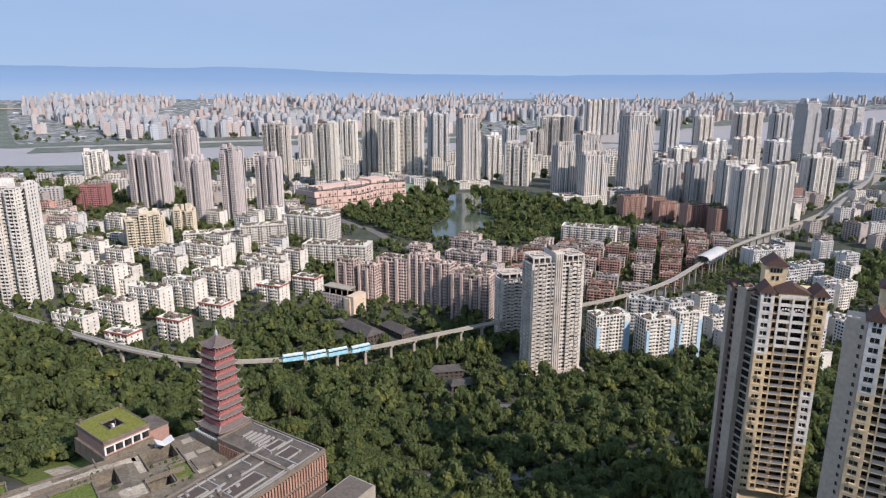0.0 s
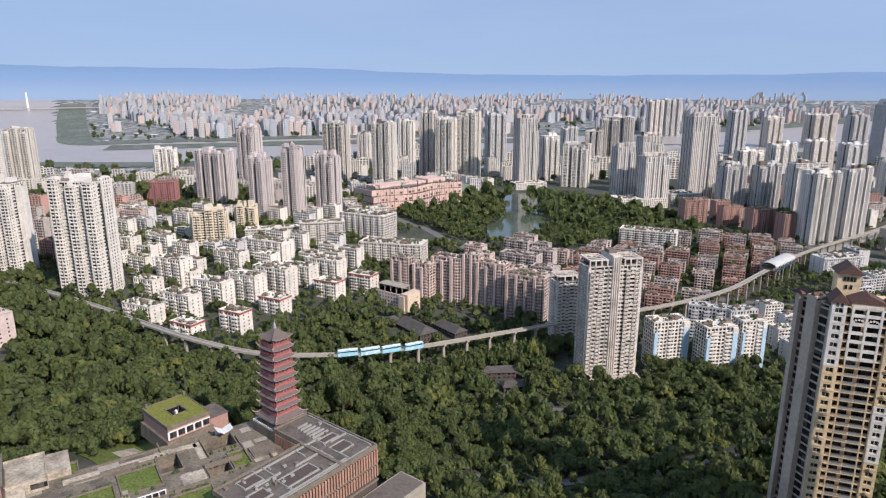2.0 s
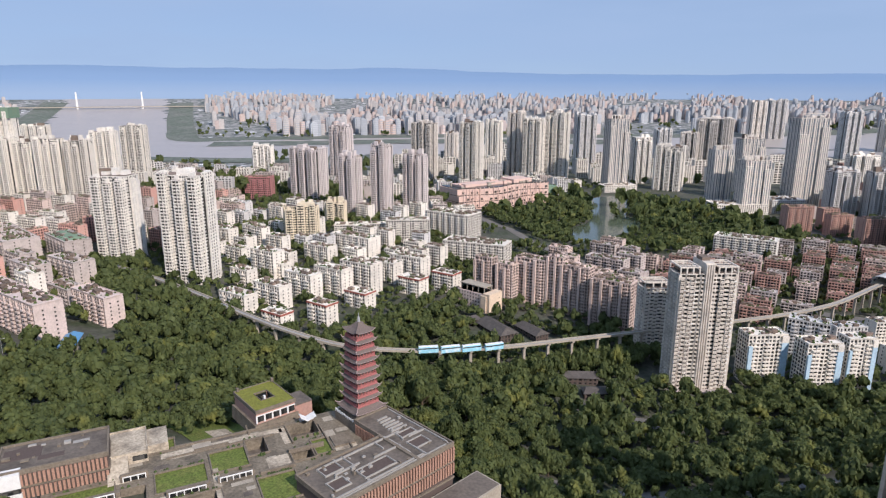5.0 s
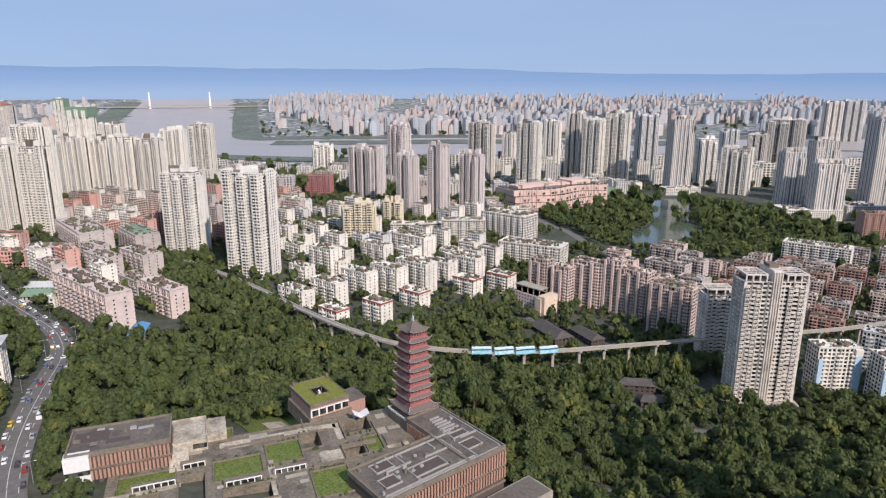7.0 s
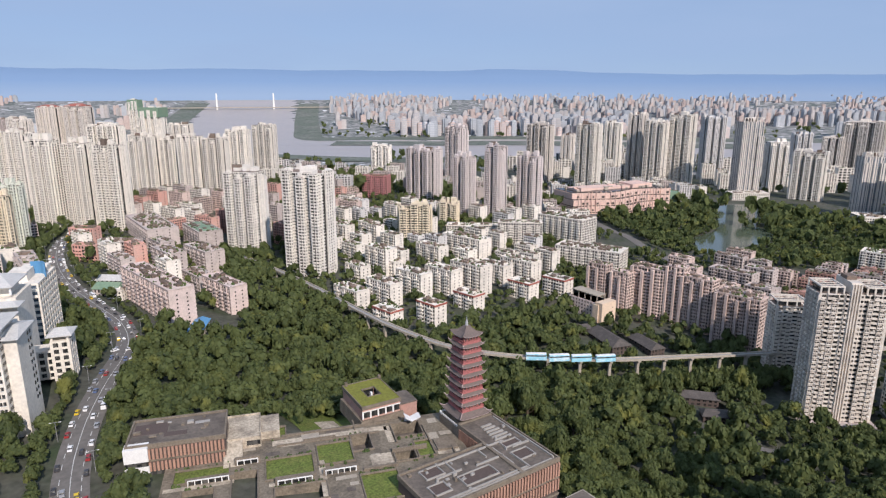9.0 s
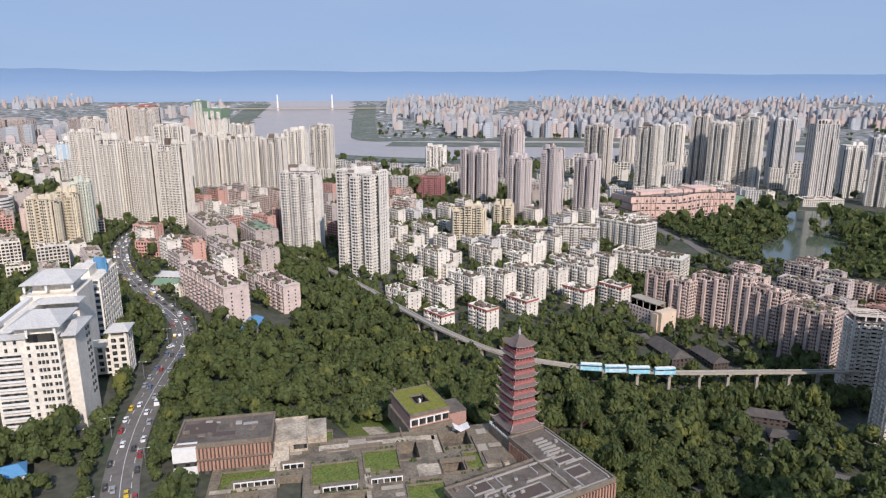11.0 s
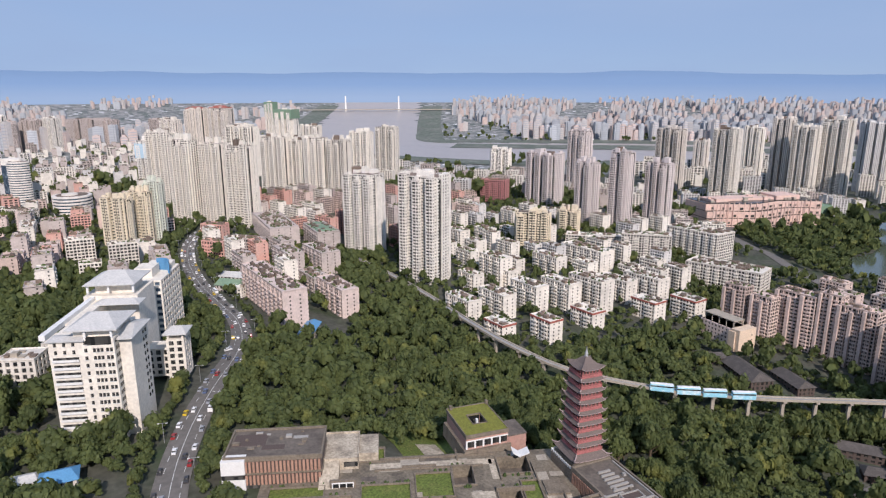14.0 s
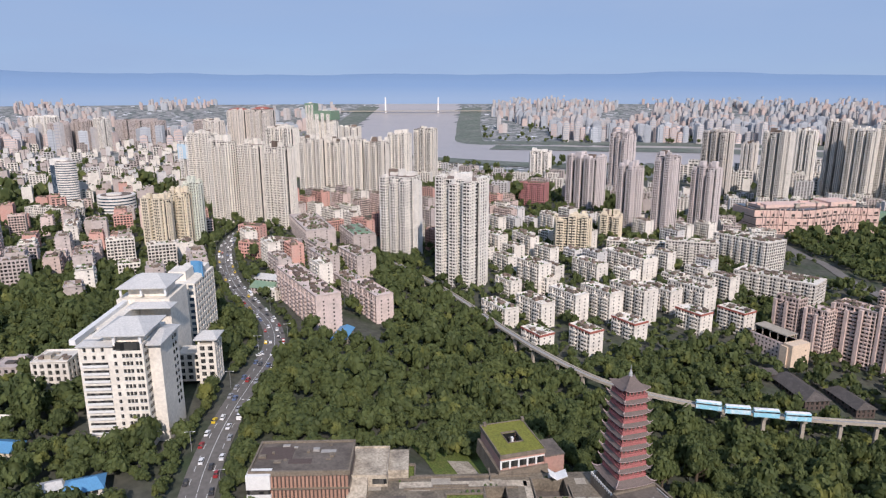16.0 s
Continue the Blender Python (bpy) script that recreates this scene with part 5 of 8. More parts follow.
for x, y, w, d, h in ((0, 13.2, 48, 0.6, 0.9), (-4, 5.6, 44, 0.5, 0.8), (-38, -4, 10, 1.2, 3.2), (28, -12.5, 15, 0.8, 2.0), (-2, -20.5, 14, 1.4, 2.4), (-20, -22, 15, 2.2, 2.6), (-52, -13, 18, 2, 2.2), (14, -22, 14, 1.2, 1.2), (44, -12, 9, 9, 0.8), (38, -2, 0.5, 14, 1.1), (24, -1, 0.5, 9, 1.1), (8, 14, 0.6, 8, 1.0), (-8, 7, 14, 0.5, 1.0), (40, -25, 12, 0.6, 1.1), (46, -20, 0.6, 10, 1.1)):
    walls.box(x, y, 0, w, d, h)
part("low_wall", walls, M["museum_stone"], PLAZA, "grey concrete walls and light wells")
gw = Shape()
for x, y, w, h in ((-38, -4.7, 8, 1.8), (-2, -21.3, 12, 1.4), (-20, -23.3, 13, 1.6), (-52, -14.1, 15, 1.3)):
    gw.box(x, y, 0.4, w, 0.2, h)
part("glazing", gw, M["glass"], PLAZA)
frames = Shape()
for x0, x1, y in ((-42, -34, -4.8), (-8, 4, -21.45), (-26.5, -13.5, -23.4), (-60, -45, -14.2)):
    n = int((x1 - x0) / 2.2)
    for i in range(n + 1):
        frames.box(x0 + (x1 - x0) * i / n, y, 0.2, 0.35, 0.3, 2.2)
    frames.box((x0 + x1) / 2, y, 2.1, x1 - x0 + 0.4, 0.35, 0.35)
part("window_frame", frames, M["marble"], PLAZA, "white window frames of the light wells")
white = Shape()
for x0, x1, za, zb in ((30.5, 33.5, 4.6, 2.6), (33.5, 37.5, 2.6, 4.2)):     # two leaves of a white butterfly roof
    white.add([(x, y, z + e) for e in (0, 0.35) for x, z in ((x0, za), (x1, zb)) for y in (6.0, 10.8)], [[0, 2, 3, 1], [4, 5, 7, 6], [0, 4, 6, 2], [1, 3, 7, 5], [0, 1, 5, 4], [2, 6, 7, 3]])
white.box(34, 10.9, -2, 6.5, 0.3, 4.4)
part("butterfly_roof", white, M["marble"], PLAZA, "white plastered folded roof over the sunken court")


def stepped_wall(points, label):
    """A white dragon wall that steps downhill."""
    line = smooth_line(points, 3.2)
    s = Shape()
    for i in range(len(line) - 1):
        (x0, y0, _), (x1, y1, _) = line[i], line[i + 1]
        z = max(terrain(x0, y0), terrain(x1, y1))
        ang = math.degrees(math.atan2(y1 - y0, x1 - x0))
        s.box((x0 + x1) / 2, (y0 + y1) / 2, z - 1.6, math.hypot(x1 - x0, y1 - y0) + 0.1, 0.4, 2.7, ang)
        s.box((x0 + x1) / 2, (y0 + y1) / 2, z + 1.1, math.hypot(x1 - x0, y1 - y0) + 0.3, 0.6, 0.2, ang, k=1)
    return solid("garden_wall", s, [M["marble"], M["roof_dark"]], label, "wall")


stepped_wall([(-124, 247), (-116, 246), (-110, 251), (-104, 262)], "white garden wall with tiled coping stepping to the pagoda")
stepped_wall([(-126, 262), (-116, 266), (-108, 272)], "white garden wall beside the grass-roof pavilion")
stepped_wall([(-88, 262), (-76, 256), (-66, 247)], "white stair parapet beside the pagoda")
stepped_wall([(-84, 274), (-70, 268), (-58, 258)], "white stair parapet below the pagoda")


# ---- the tall white twin block ----
def big_block(x, y, z, w, d, h, rz, label, floors, cols, main=True):
    FOOTPRINTS.append((x, y, w, d, rz))
    rng = random.Random(floors)
    root = thing("tower_block", pose(x, y, z, 0, 0, rz), label, "tower")
    wall, glass, roof, trim = Shape(), Shape(), Shape(), Shape()
    st = h / floors
    clad(wall, glass, 0, 0, w, d, h, st, "pwbswbpbwsbwp" if main else "pwbpbwp", rng, deep=1.1, clutter=0.45)
    third = w / cols
    # enclosed bays with white frames that stand before the wall, one to each storey
    bay = Shape().box(0, 0, 0, third * 0.40, 1.5, 0.95, k=0).box(0, 0.25, 0.95, third * 0.37, 0.8, 1.25, k=1).box(0, -0.1, 0.95, 0.14, 1.1, 1.25, k=0).box(0, 0, 2.2, third * 0.40, 1.5, 0.22, k=0)
    for e in (-1, 1):
        bay.box(e * third * 0.185, -0.1, 0.95, 0.16, 1.2, 1.25, k=0)
    bay = bay.mesh("bay_window", [M["cream_tile"], M["glass"]])
    for i in range(cols):
        if main and i in (2, 3):
            continue
        o = -w / 2 + third * (i + 0.5) - third * 0.16
        for f in range(floors - 1):
            part("bay_window", bay, None, root).location = (o, -d / 2 - 0.9, f * st + 0.1)
    unit = Shape().box(0, 0, 0, 0.95, 0.55, 0.8).mesh("air_conditioner", [M["metal_white"]])
    for f in range(floors - 1):
        for i in range(cols):
            if rng.random() < 0.55:
                part("air_conditioner", unit, None, root).location = (-w / 2 + third * (i + 0.72), -d / 2 - 0.45, f * st + 0.25)
    roof.box(0, 0, h, w - 1, d - 1, 0.4)

    def open_frame(o, ww, dd, z0, hh, posts):
        """A roof frame: posts and a ring of beams with rafters."""
        for b in (-1, 1):
            trim.box(o, b * (dd / 2 - 0.5), z0 + hh, ww, 1.0, 0.9)
            trim.box(o + b * (ww / 2 - 0.5), 0, z0 + hh, 1.0, dd - 2.0, 0.9)
            for i in range(posts):
                trim.box(o - ww / 2 + 0.5 + i * (ww - 1) / (posts - 1), b * (dd / 2 - 0.5), z0, 0.9, 0.9, hh)
        for i in range(1, 4):
            trim.box(o, -dd / 2 + dd * i / 4, z0 + hh + 0.2, ww - 2, 0.5, 0.5)

    if main:
        trim.box(0, 0.6, 0, w * 0.15, d + 2.6, h + 8)
        for e in (-1, 1):
            open_frame(e * w * 0.32, w * 0.34, d + 1.2, h, 4.6, 4)
            glass.box(e * w * 0.32, 0, h, w * 0.26, d * 0.6, 3.6)
        for i in range(4):
            trim.box((-0.06 + 0.04 * i) * w, -d / 2 - 1.3, 2, 0.7, 1.2, h + 5)
        roof.box(0, 2, h + 8, w * 0.14, d * 0.5, 2.4)
    else:
        open_frame(0, w, d, h, 4.2, 4)
        glass.box(0, 0, h, w * 0.7, d * 0.6, 3.4)
    part("wall", wall, M["cream_tile"], root)
    part("glazing", glass, M["glass"], root, "dark window glass")
    part("roof", roof, M["roof"], root)
    part("roof_frame", trim, M["cream_tile"], root, "pale roof frames and central shaft")
    if main:
        podium = part("podium", Shape().box(0, -1.5, -10, w + 5, d + 8, 15), M["pinkgrey"], root, "low pinkish shop podium")
        part("shop_sign", Shape().box(0, -d / 2 - 5.6, 2.4, w * 0.9, 0.3, 1.3), M["coral"], podium, "faded orange sign band")
    return root


big_block(84.5, 468, 6, 43, 18, 93, 16, "tall white tiled twin apartment tower above the wooded valley", 30, 6)
big_block(57, 517, 9, 21, 16, 62, 16, "grey-white lower apartment tower beside the twin tower", 21, 3, False)


def gold_tower(x, y, z, h, label, winged=True, rz=-15):
    """A tower whose sunny front is a lattice of ochre slabs and posts before deep balconies, between two gabled bays; a plainer wing stands behind at an angle."""
    w, d = 22.5, 15.0
    FOOTPRINTS.append((x - 4, y + 6, 34, 34, 0))
    root = thing("tower_block", pose(x, y, z, 0, 0, rz), label, "tower")
    floors = int(h / 3.15)
    st = h / floors
    y0 = -d / 2
    ochre, glass, white, roofs = Shape(), Shape(), Shape(), Shape()
    glass.box(0, 1.2, -14, w - 2.0, d - 2.6, h + 14)
    ochre.box(0, 1.0, -14, w, d - 1.5, 14.2)
    for f in range(floors + 1):
        ochre.box(0, y0 + 0.4, f * st - 0.2, 13.4, 2.6, 0.42)
    for a in (-6.6, -4.5, 4.5, 6.6):
        ochre.box(a, y0 - 0.6, 0, 0.42, 0.6, h)
    ochre.box(0, y0 + 1.6, 0, 1.3, 0.5, h)
    # the two outer bays
    units = {}
    for o, right in ((-8.9, False), (8.9, True)):
        for f in range(floors):
            pale = (f > floors - 8) if not right else (floors - 19 < f < floors - 11)
            key = (pale, f % 3 == 0 and not pale)
            if key not in units:
                u = Shape().box(0, 0, -0.1, 4.6, 2.2, 0.8, k=0).box(0, 0, 2.6, 4.6, 2.2, st - 2.55, k=0)
                for a in (-1.75, 1.75):
                    u.box(a, 0, 0.7, 1.0, 2.2, 1.9, k=0)
                u.box(0, 0.5, 0.7, 2.5, 1.0, 1.9, k=1).box(0, -0.4, 0.7, 0.12, 0.3, 1.9, k=0)
                if key[1]:
                    u.box(0.5, -1.4, 0.3, 1.7, 0.8, 0.9, k=0)
                units[key] = u.mesh("bay", [M["white" if pale else "ochre"], M["glass"]])
            part("bay", units[key], None, root).location = (o, y0 - 0.1, f * st)
        roofs.hip(o, y0 + 2.6, h + 1.2, 8.5, 6.2, 3.6, 1.0, rz=90)
        peak = [(-2.3, 0), (2.3, 0), (2.3, 1.2), (0, 4.0), (-2.3, 1.2)]
        white.add([(o + a, y0 - 1.15 + e, h + b) for e in (0, 2) for a, b in peak], [[0, 1, 2, 3, 4], [9, 8, 7, 6, 5]] + [[i, 5 + i, 5 + (i + 1) % 5, (i + 1) % 5] for i in range(5)])
        for a in (-0.7, 0.7):
            glass.box(o + a, y0 - 1.2, h - 0.2, 0.8, 0.2, 1.9)
    # white upper storeys of the balcony bay, with arches under the gable
    for f in range(floors - 6, floors + 1):
        white.box(0, y0 - 0.75, f * st - 0.3, 9.2, 0.5, 1.15)
    for a in (-4.5, 0, 4.5):
        white.box(a, y0 - 0.8, h - 6 * st, 0.75, 0.6, 6 * st)
    for a in (-2.25, 2.25):
        for i in range(7):
            t0 = radians(180 * i / 6)
            white.box(a + 1.9 * math.cos(t0), y0 - 0.8, h - 1.9 * st + 1.4 * math.sin(t0), 0.6, 0.5, 0.6)
    roofs.hip(0, y0 + 2.8, h + 1.6, 8.0, 11.5, 3.0, 1.0, rz=90)
    peak = [(-5.2, -0.8), (5.2, -0.8), (5.2, 1.3), (0, 4.2), (-5.2, 1.3)]
    ochre.add([(a, y0 - 0.9 + e, h + b) for e in (0, 2) for a, b in peak], [[0, 1, 2, 3, 4], [9, 8, 7, 6, 5]] + [[i, 5 + i, 5 + (i + 1) % 5, (i + 1) % 5] for i in range(5)])
    # lift house with its own gable
    ochre.box(-5, 4, h, 7.6, 7, 9.5)
    peak = [(-3.8, 0), (3.8, 0), (0, 3.3)]
    ochre.add([(-5 + a, 0.5 + e, h + 9.5 + b) for e in (0, 7) for a, b in peak], [[0, 1, 2], [5, 4, 3], [0, 3, 4, 1], [1, 4, 5, 2], [2, 5, 3, 0]])
    roofs.hip(-5, 4, h + 9.7, 9.0, 9.0, 3.6, 1.0, rz=90)
    for a, dz in ((-1.6, 7), (-0.5, 7), (0.6, 7), (1.7, 7), (-0.8, 4), (0.8, 4)):
        glass.box(-5 + a, 0.46, h + dz, 0.8, 0.3, 1.6)
    ochre.box(0, 1.0, h, w - 1, d - 1, 0.6)
    part("front_frame", ochre, M["ochre"], root, "ochre slabs, posts and gables of the sunny front")
    part("upper_wall", white, M["white"], root, "white upper bands, arches and gables")
    part("glazing", glass, M["glass"], root, "dark recessed windows")
    part("gabled_roof", roofs, M["roof_brown"], root, "dark brown gabled tile roofs")
    rail = Shape().box(0, 0, 0, 4.1, 0.1, 0.75).box(0, 0, 0.75, 4.2, 0.16, 0.1).mesh("balcony_rail", [M["metal_grey"]])
    for f in range(1, floors - 6):
        for a in (-2.3, 2.3):
            part("balcony_rail", rail, None, root).location = (a, y0 - 0.85, f * st + 0.2)
    if not winged:
        flank = part("flank_wall", Shape().box(0, 0, -14, 1.8, 7.5, h + 14), M["fawn"], root, "plain fawn flank wall")
        flank.location, flank.rotation_euler = (-w / 2 - 2.2, y0 + 3.2, 0), (0, 0, radians(48))
        part("rear_wall", Shape().box(-w / 2 - 2.5, 3.4, -14, 5.6, 8.0, h + 13), M["fawn"], root)
        pane = Shape().box(0, 0, 0, 0.3, 0.9, 1.3).mesh("flank_window", [M["glass"]])
        for f in range(floors):
            part("flank_window", pane, None, flank).location = (-0.85, -2.2, f * st + 0.9)
        return root
    # the wing behind, turned to the left: plain fins between deep recesses with slabs
    wing = part("rear_wing", Shape().box(1.0, 0, -14, 14, 15, h + 12.4), M["glass"], root, "dark recessed core of the rear wing")
    wing.location, wing.rotation_euler = (-9.0, 4.6, 0), (0, 0, radians(36))
    fins, tiles, garden = Shape(), Shape(), Shape()
    for b, dd, out in ((-7.4, 1.8, 0.6), (0.4, 4.2, 1.6), (7.2, 1.8, 1.2)):
        part("flank_fin", Shape().box(-5.0 - out / 2, b, -14, 4.0 + out, dd, h + 13 + out), M["fawn"], wing)
    slab = Shape().box(0, 0, 0, 2.0, 4.4, 0.25).box(-0.9, 0, 0.25, 0.1, 4.4, 0.5).mesh("balcony_slab", [M["fawn"]])
    sill = Shape().box(0, 0, 0, 1.6, 3.4, 0.8).mesh("flank_sill", [M["redbrick"]])
    for f in range(-4, floors):
        part("balcony_slab", slab, None, wing).location = (-5.6, -4.1, f * st - 0.2)
        part("flank_sill", sill, None, wing).location = (-6.0, 4.3, f * st - 0.2)
    fins.box(1, 0, h - 1.8, 15, 15.4, 0.8)
    for b in (-7.0, 0.4, 7):
        tiles.hip(-6, b, h - 0.6, 5.0, 4.4, 2.4, 0.9)
    rng = random.Random(3)
    for _ in range(70):
        a, b, r = rng.uniform(-5, 7), rng.uniform(-6.5, 7), rng.uniform(0.6, 1.7)
        garden.tube(a, b, h - 1.1, h - 1 + r * 1.4, r, r * 0.4, 6)
    part("roof_slab", fins, M["fawn"], wing)
    part("roof_tile", tiles, M["roof_brown"], wing)
    part("roof_planting", garden, M["planting"], wing, "green roof garden", "stuff")
    return root


# planters, hedges and patched paving on the terraces
def terrace_clutter():
    rng = random.Random(15)
    hedge, patch = Shape(), Shape()
    free = lambda x, y: not any(a - 1 < x < b + 1 and e - 1 < y < f + 1 for a, b, e, f in HOLES) and not (y > 14 and x > -23)
    for _ in range(70):
        x, y, w, d = rng.uniform(-66, 48), rng.uniform(-47, 20), rng.uniform(3, 9), rng.uniform(2, 6)
        if free(x, y) and free(x + w / 2, y) and free(x - w / 2, y) and free(x, y + d / 2) and free(x, y - d / 2):
            patch.box(x, y, 0.004, w, d, rng.uniform(0.03, 0.08), k=rng.choice((0, 1, 1)))
    for a, b, e, f in HOLES[1:]:
        n = int((b - a) / 1.1)
        for i in range(n):
            for y in ((f + 0.9,) if rng.random() < 0.5 else (e - 0.9, f + 0.9)):
                r = rng.uniform(0.4, 0.9)
                if rng.random() < 0.6:
                    hedge.tube(a + (i + 0.5) * 1.1, y, 0.0, r * 1.5, r, r * 0.5, 6)
    part("paving_patch", patch, [M["stone_roof"], M["concrete"]], PLAZA, "darker and paler repaired paving", "stuff")
    part("hedge", hedge, M["planting"], PLAZA, "clipped green shrubs round the courts", "stuff")


terrace_clutter()
gold_tower(131.6, 230.6, 69, 81.5, "golden ochre apartment tower with gabled roofs and deep balconies")
gold_tower(143.4, 182.9, 72, 83.7, "matching ochre apartment tower with gabled roofs at the hill's edge", False, -32)


# towers added out of view on the hill's edge to shade the wooded valley
for x, y in ((180, 164), (173, 118)):
    gold_tower(x, y, 70, 84, "ochre tower added out of view to shade the valley", False, -32)


# ---- the white office block by the avenue ----
def office():
    """Front block, side bay, long left arm and back block, each with its pavilion roof."""
    W, D, H = 26.0, 27.0, 41.0
    x0, y0, rz = -288, 143, 41
    c, s = math.cos(radians(rz)), math.sin(radians(rz))
    FOOTPRINTS.append((x0 + c * 12 - s * 42, y0 + s * 12 + c * 42, 46, 92, rz))
    root = thing("office_block", pose(x0, y0, 83, 0, 0, rz), "tall white office block with pale blue hipped pavilion roofs", "office building")
    part("front_block", Shape().box(W / 2, D / 2, -10, W, D, H + 10).box(17, 12, H, 16, 18, 3.6), M["office_wall"], root, "white rendered front block")
    part("side_bay", Shape().box(W + 2.5, 16, -10, 5.0, 21, H + 8), M["office_wall"], root, "plain white side bay")
    part("left_arm", Shape().box(-3, 44, -10, 8, 36, H + 8), M["office_wall"], root, "long white arm to the back block")
    part("back_block", Shape().box(3, 74, -10, 26, 26, H + 10).box(3, 74, H, 18, 16, 5.5), M["office_wall"], root, "white back block")
    st = H / 12
    slot = Shape().box(0, 0, 0, 10.2, 0.5, 1.5, k=0).box(0, -0.4, -0.35, 10.6, 0.9, 0.9, k=1).mesh("balcony", [M["glass"], M["marble"]])
    for f in range(0, 10):
        part("balcony", slot, None, root).location = (6.4, -0.1, f * st + 1.0)
    win = Shape().box(0, 0, 0, 1.1, 0.4, 1.6, k=0).box(0, -0.15, -0.18, 1.4, 0.4, 0.16, k=1).mesh("window", [M["glass"], M["marble"]])
    for f in range(12):
        for x in (14.6, 18.0, 19.5, 21.0, 23.2, 24.7):
            if f < 11 or x < 16:
                part("window", win, None, root).location = (x, -0.05, f * st + 1.1)
    for i in range(3):
        for z in (10, 11):
            part("window", win, None, root).location = (2.6 + i * 3.6, -0.05, z * st + 0.6)
    side_win = Shape().box(0, 0, 0, 0.3, 1.4, 1.6).mesh("window", [M["glass"]])
    for f in range(1, 12):
        for b in (2.2, 4.2, 20, 23):
            part("window", side_win, None, root).location = (W + (0.02 if b < 5 else 5.02), b, f * st + 1.0)
    part("loggia", Shape().box(20, 0.5, H - 2.7, 10, 1.2, 3.4), M["glass"], root, "dark loggia under the eave")
    post = Shape().box(0, 0, 0, 1.0, 1.0, 4.2).mesh("post", [M["marble"]])
    for x in (14.6, 25.2):
        for y in (0.6, 22):
            part("post", post, None, root).location = (x, y, H)
    for x in (-8, 2, 14):
        part("post", post, None, root).location = (x, 62, H + 1.5)
    part("front_roof", Shape().hip(17.5, 11.5, H + 3.7, 21, 25, 4.6, 0.3, thick=0.5), M["roof_blue"], root, "pale blue hipped roof")
    part("bay_roof", Shape().hip(W + 2, 15, H - 1.8, 9, 25, 3.0, 0.4, thick=0.4), M["roof_blue"], root, "pale blue lean-to roof")
    part("back_roof", Shape().hip(3, 73, H + 5.5, 25, 26, 5.0, 0.3, thick=0.5), M["roof_blue"], root, "pale blue hipped roof")
    part("lower_roof", Shape().hip(9, 56, H - 2, 22, 10, 2.2, 0.6, thick=0.4), M["roof_blue"], root, "pale blue lower roof")
    part("eave_roof", Shape().hip(7, 3.4, H - 0.6, 15, 9, 1.2, 0.8, thick=0.4), M["roof_blue"], root, "pale flat eave over the balconies")
    part("parapet", Shape().box(-5.5, 36, H - 2.6, 2.6, 58, 2.4), M["marble"], root, "long white parapet")
    # the smaller white block with its own pavilion
    x1, y1 = -304, 212
    FOOTPRINTS.append((x1, y1, 24, 20, rz))
    small = thing("office_wing", pose(x1, y1, 79, 0, 0, rz), "white stepped office wing with a small pavilion roof", "office building")
    w2, g2, r2 = Shape(), Shape(), Shape()
    storeys(w2, g2, 0, 0, 9, 12, 21, 3.4, 4, 1.6)
    storeys(w2, g2, -10, 3, 12, 11, 15, 3.4, 4, 1.6)
    for a in (-3.6, 3.6):
        for b in (-5, 5):
            w2.box(a, b, 21, 1.0, 1.0, 3.0)
    r2.hip(0, 0, 24, 12, 14, 3.0, 0.4, thick=0.5)
    part("wall", w2, M["office_wall"], small)
    part("glazing", g2, M["glass"], small)
    part("hipped_roof", r2, M["roof_blue"], small, "pale blue pavilion roof")
    # the long block behind with a blue curved screen
    x2, y2 = -366, 241
    FOOTPRINTS.append((x2, y2, 20, 42, rz))
    back = thing("office_block", pose(x2, y2, 77, 0, 0, rz), "white banded office block with a blue curved roof screen", "office building")
    w3, g3, r3 = Shape(), Shape(), Shape()
    storeys(w3, g3, 0, 0, 17, 38, 41, 3.6, 4.5, 1.2, band=1.6)
    w3.box(-3, -6, 41, 10, 14, 6)
    w3.box(0, 12, 41, 14, 8, 4)
    arc = [(7 * math.sin(radians(a)) + 2, 9 * math.cos(radians(a)) - 4) for a in range(-20, 100, 12)]
    ring = arc + [(x * 0.9, y * 0.92) for x, y in arc[::-1]]
    r3.prism(ring[::-1], 41, 49)
    part("wall", w3, M["office_wall"], back)
    part("glazing", g3, M["blue_glass"], back)
    part("roof_screen", r3, M["tarp_blue"], back, "blue curved roof screen")


office()


def plain_house(x, y, w, d, h, rz, wall, roof, label, ridge=None, name="low_house", lift=0.0):
    FOOTPRINTS.append((x, y, w, d, rz))
    z = low(x, y, w, d, rz)
    hh = h + terrain(x, y) - z + lift
    root = thing(name, pose(x, y, z, 0, 0, rz), label, "building")
    a, g, r = Shape(), Shape(), Shape()
    storeys(a, g, 0, 0, w, d, hh, 3.2, 3.6, 1.6)
    if ridge is None:
        rng = random.Random(int(x + y))
        roof_clutter(r, rng, w, d, hh, 0.8)
        mats = [M[roof], M[wall], M["roof_red"], M["concrete"]]
    else:
        r.hip(0, 0, hh, w + 2, d + 2, min(w, d) * 0.3, ridge)
        mats = [M[roof]]
    part("wall", a, M[wall], root)
    part("glazing", g, M["glass"], root)
    part("roof", r, mats, root)
    return root


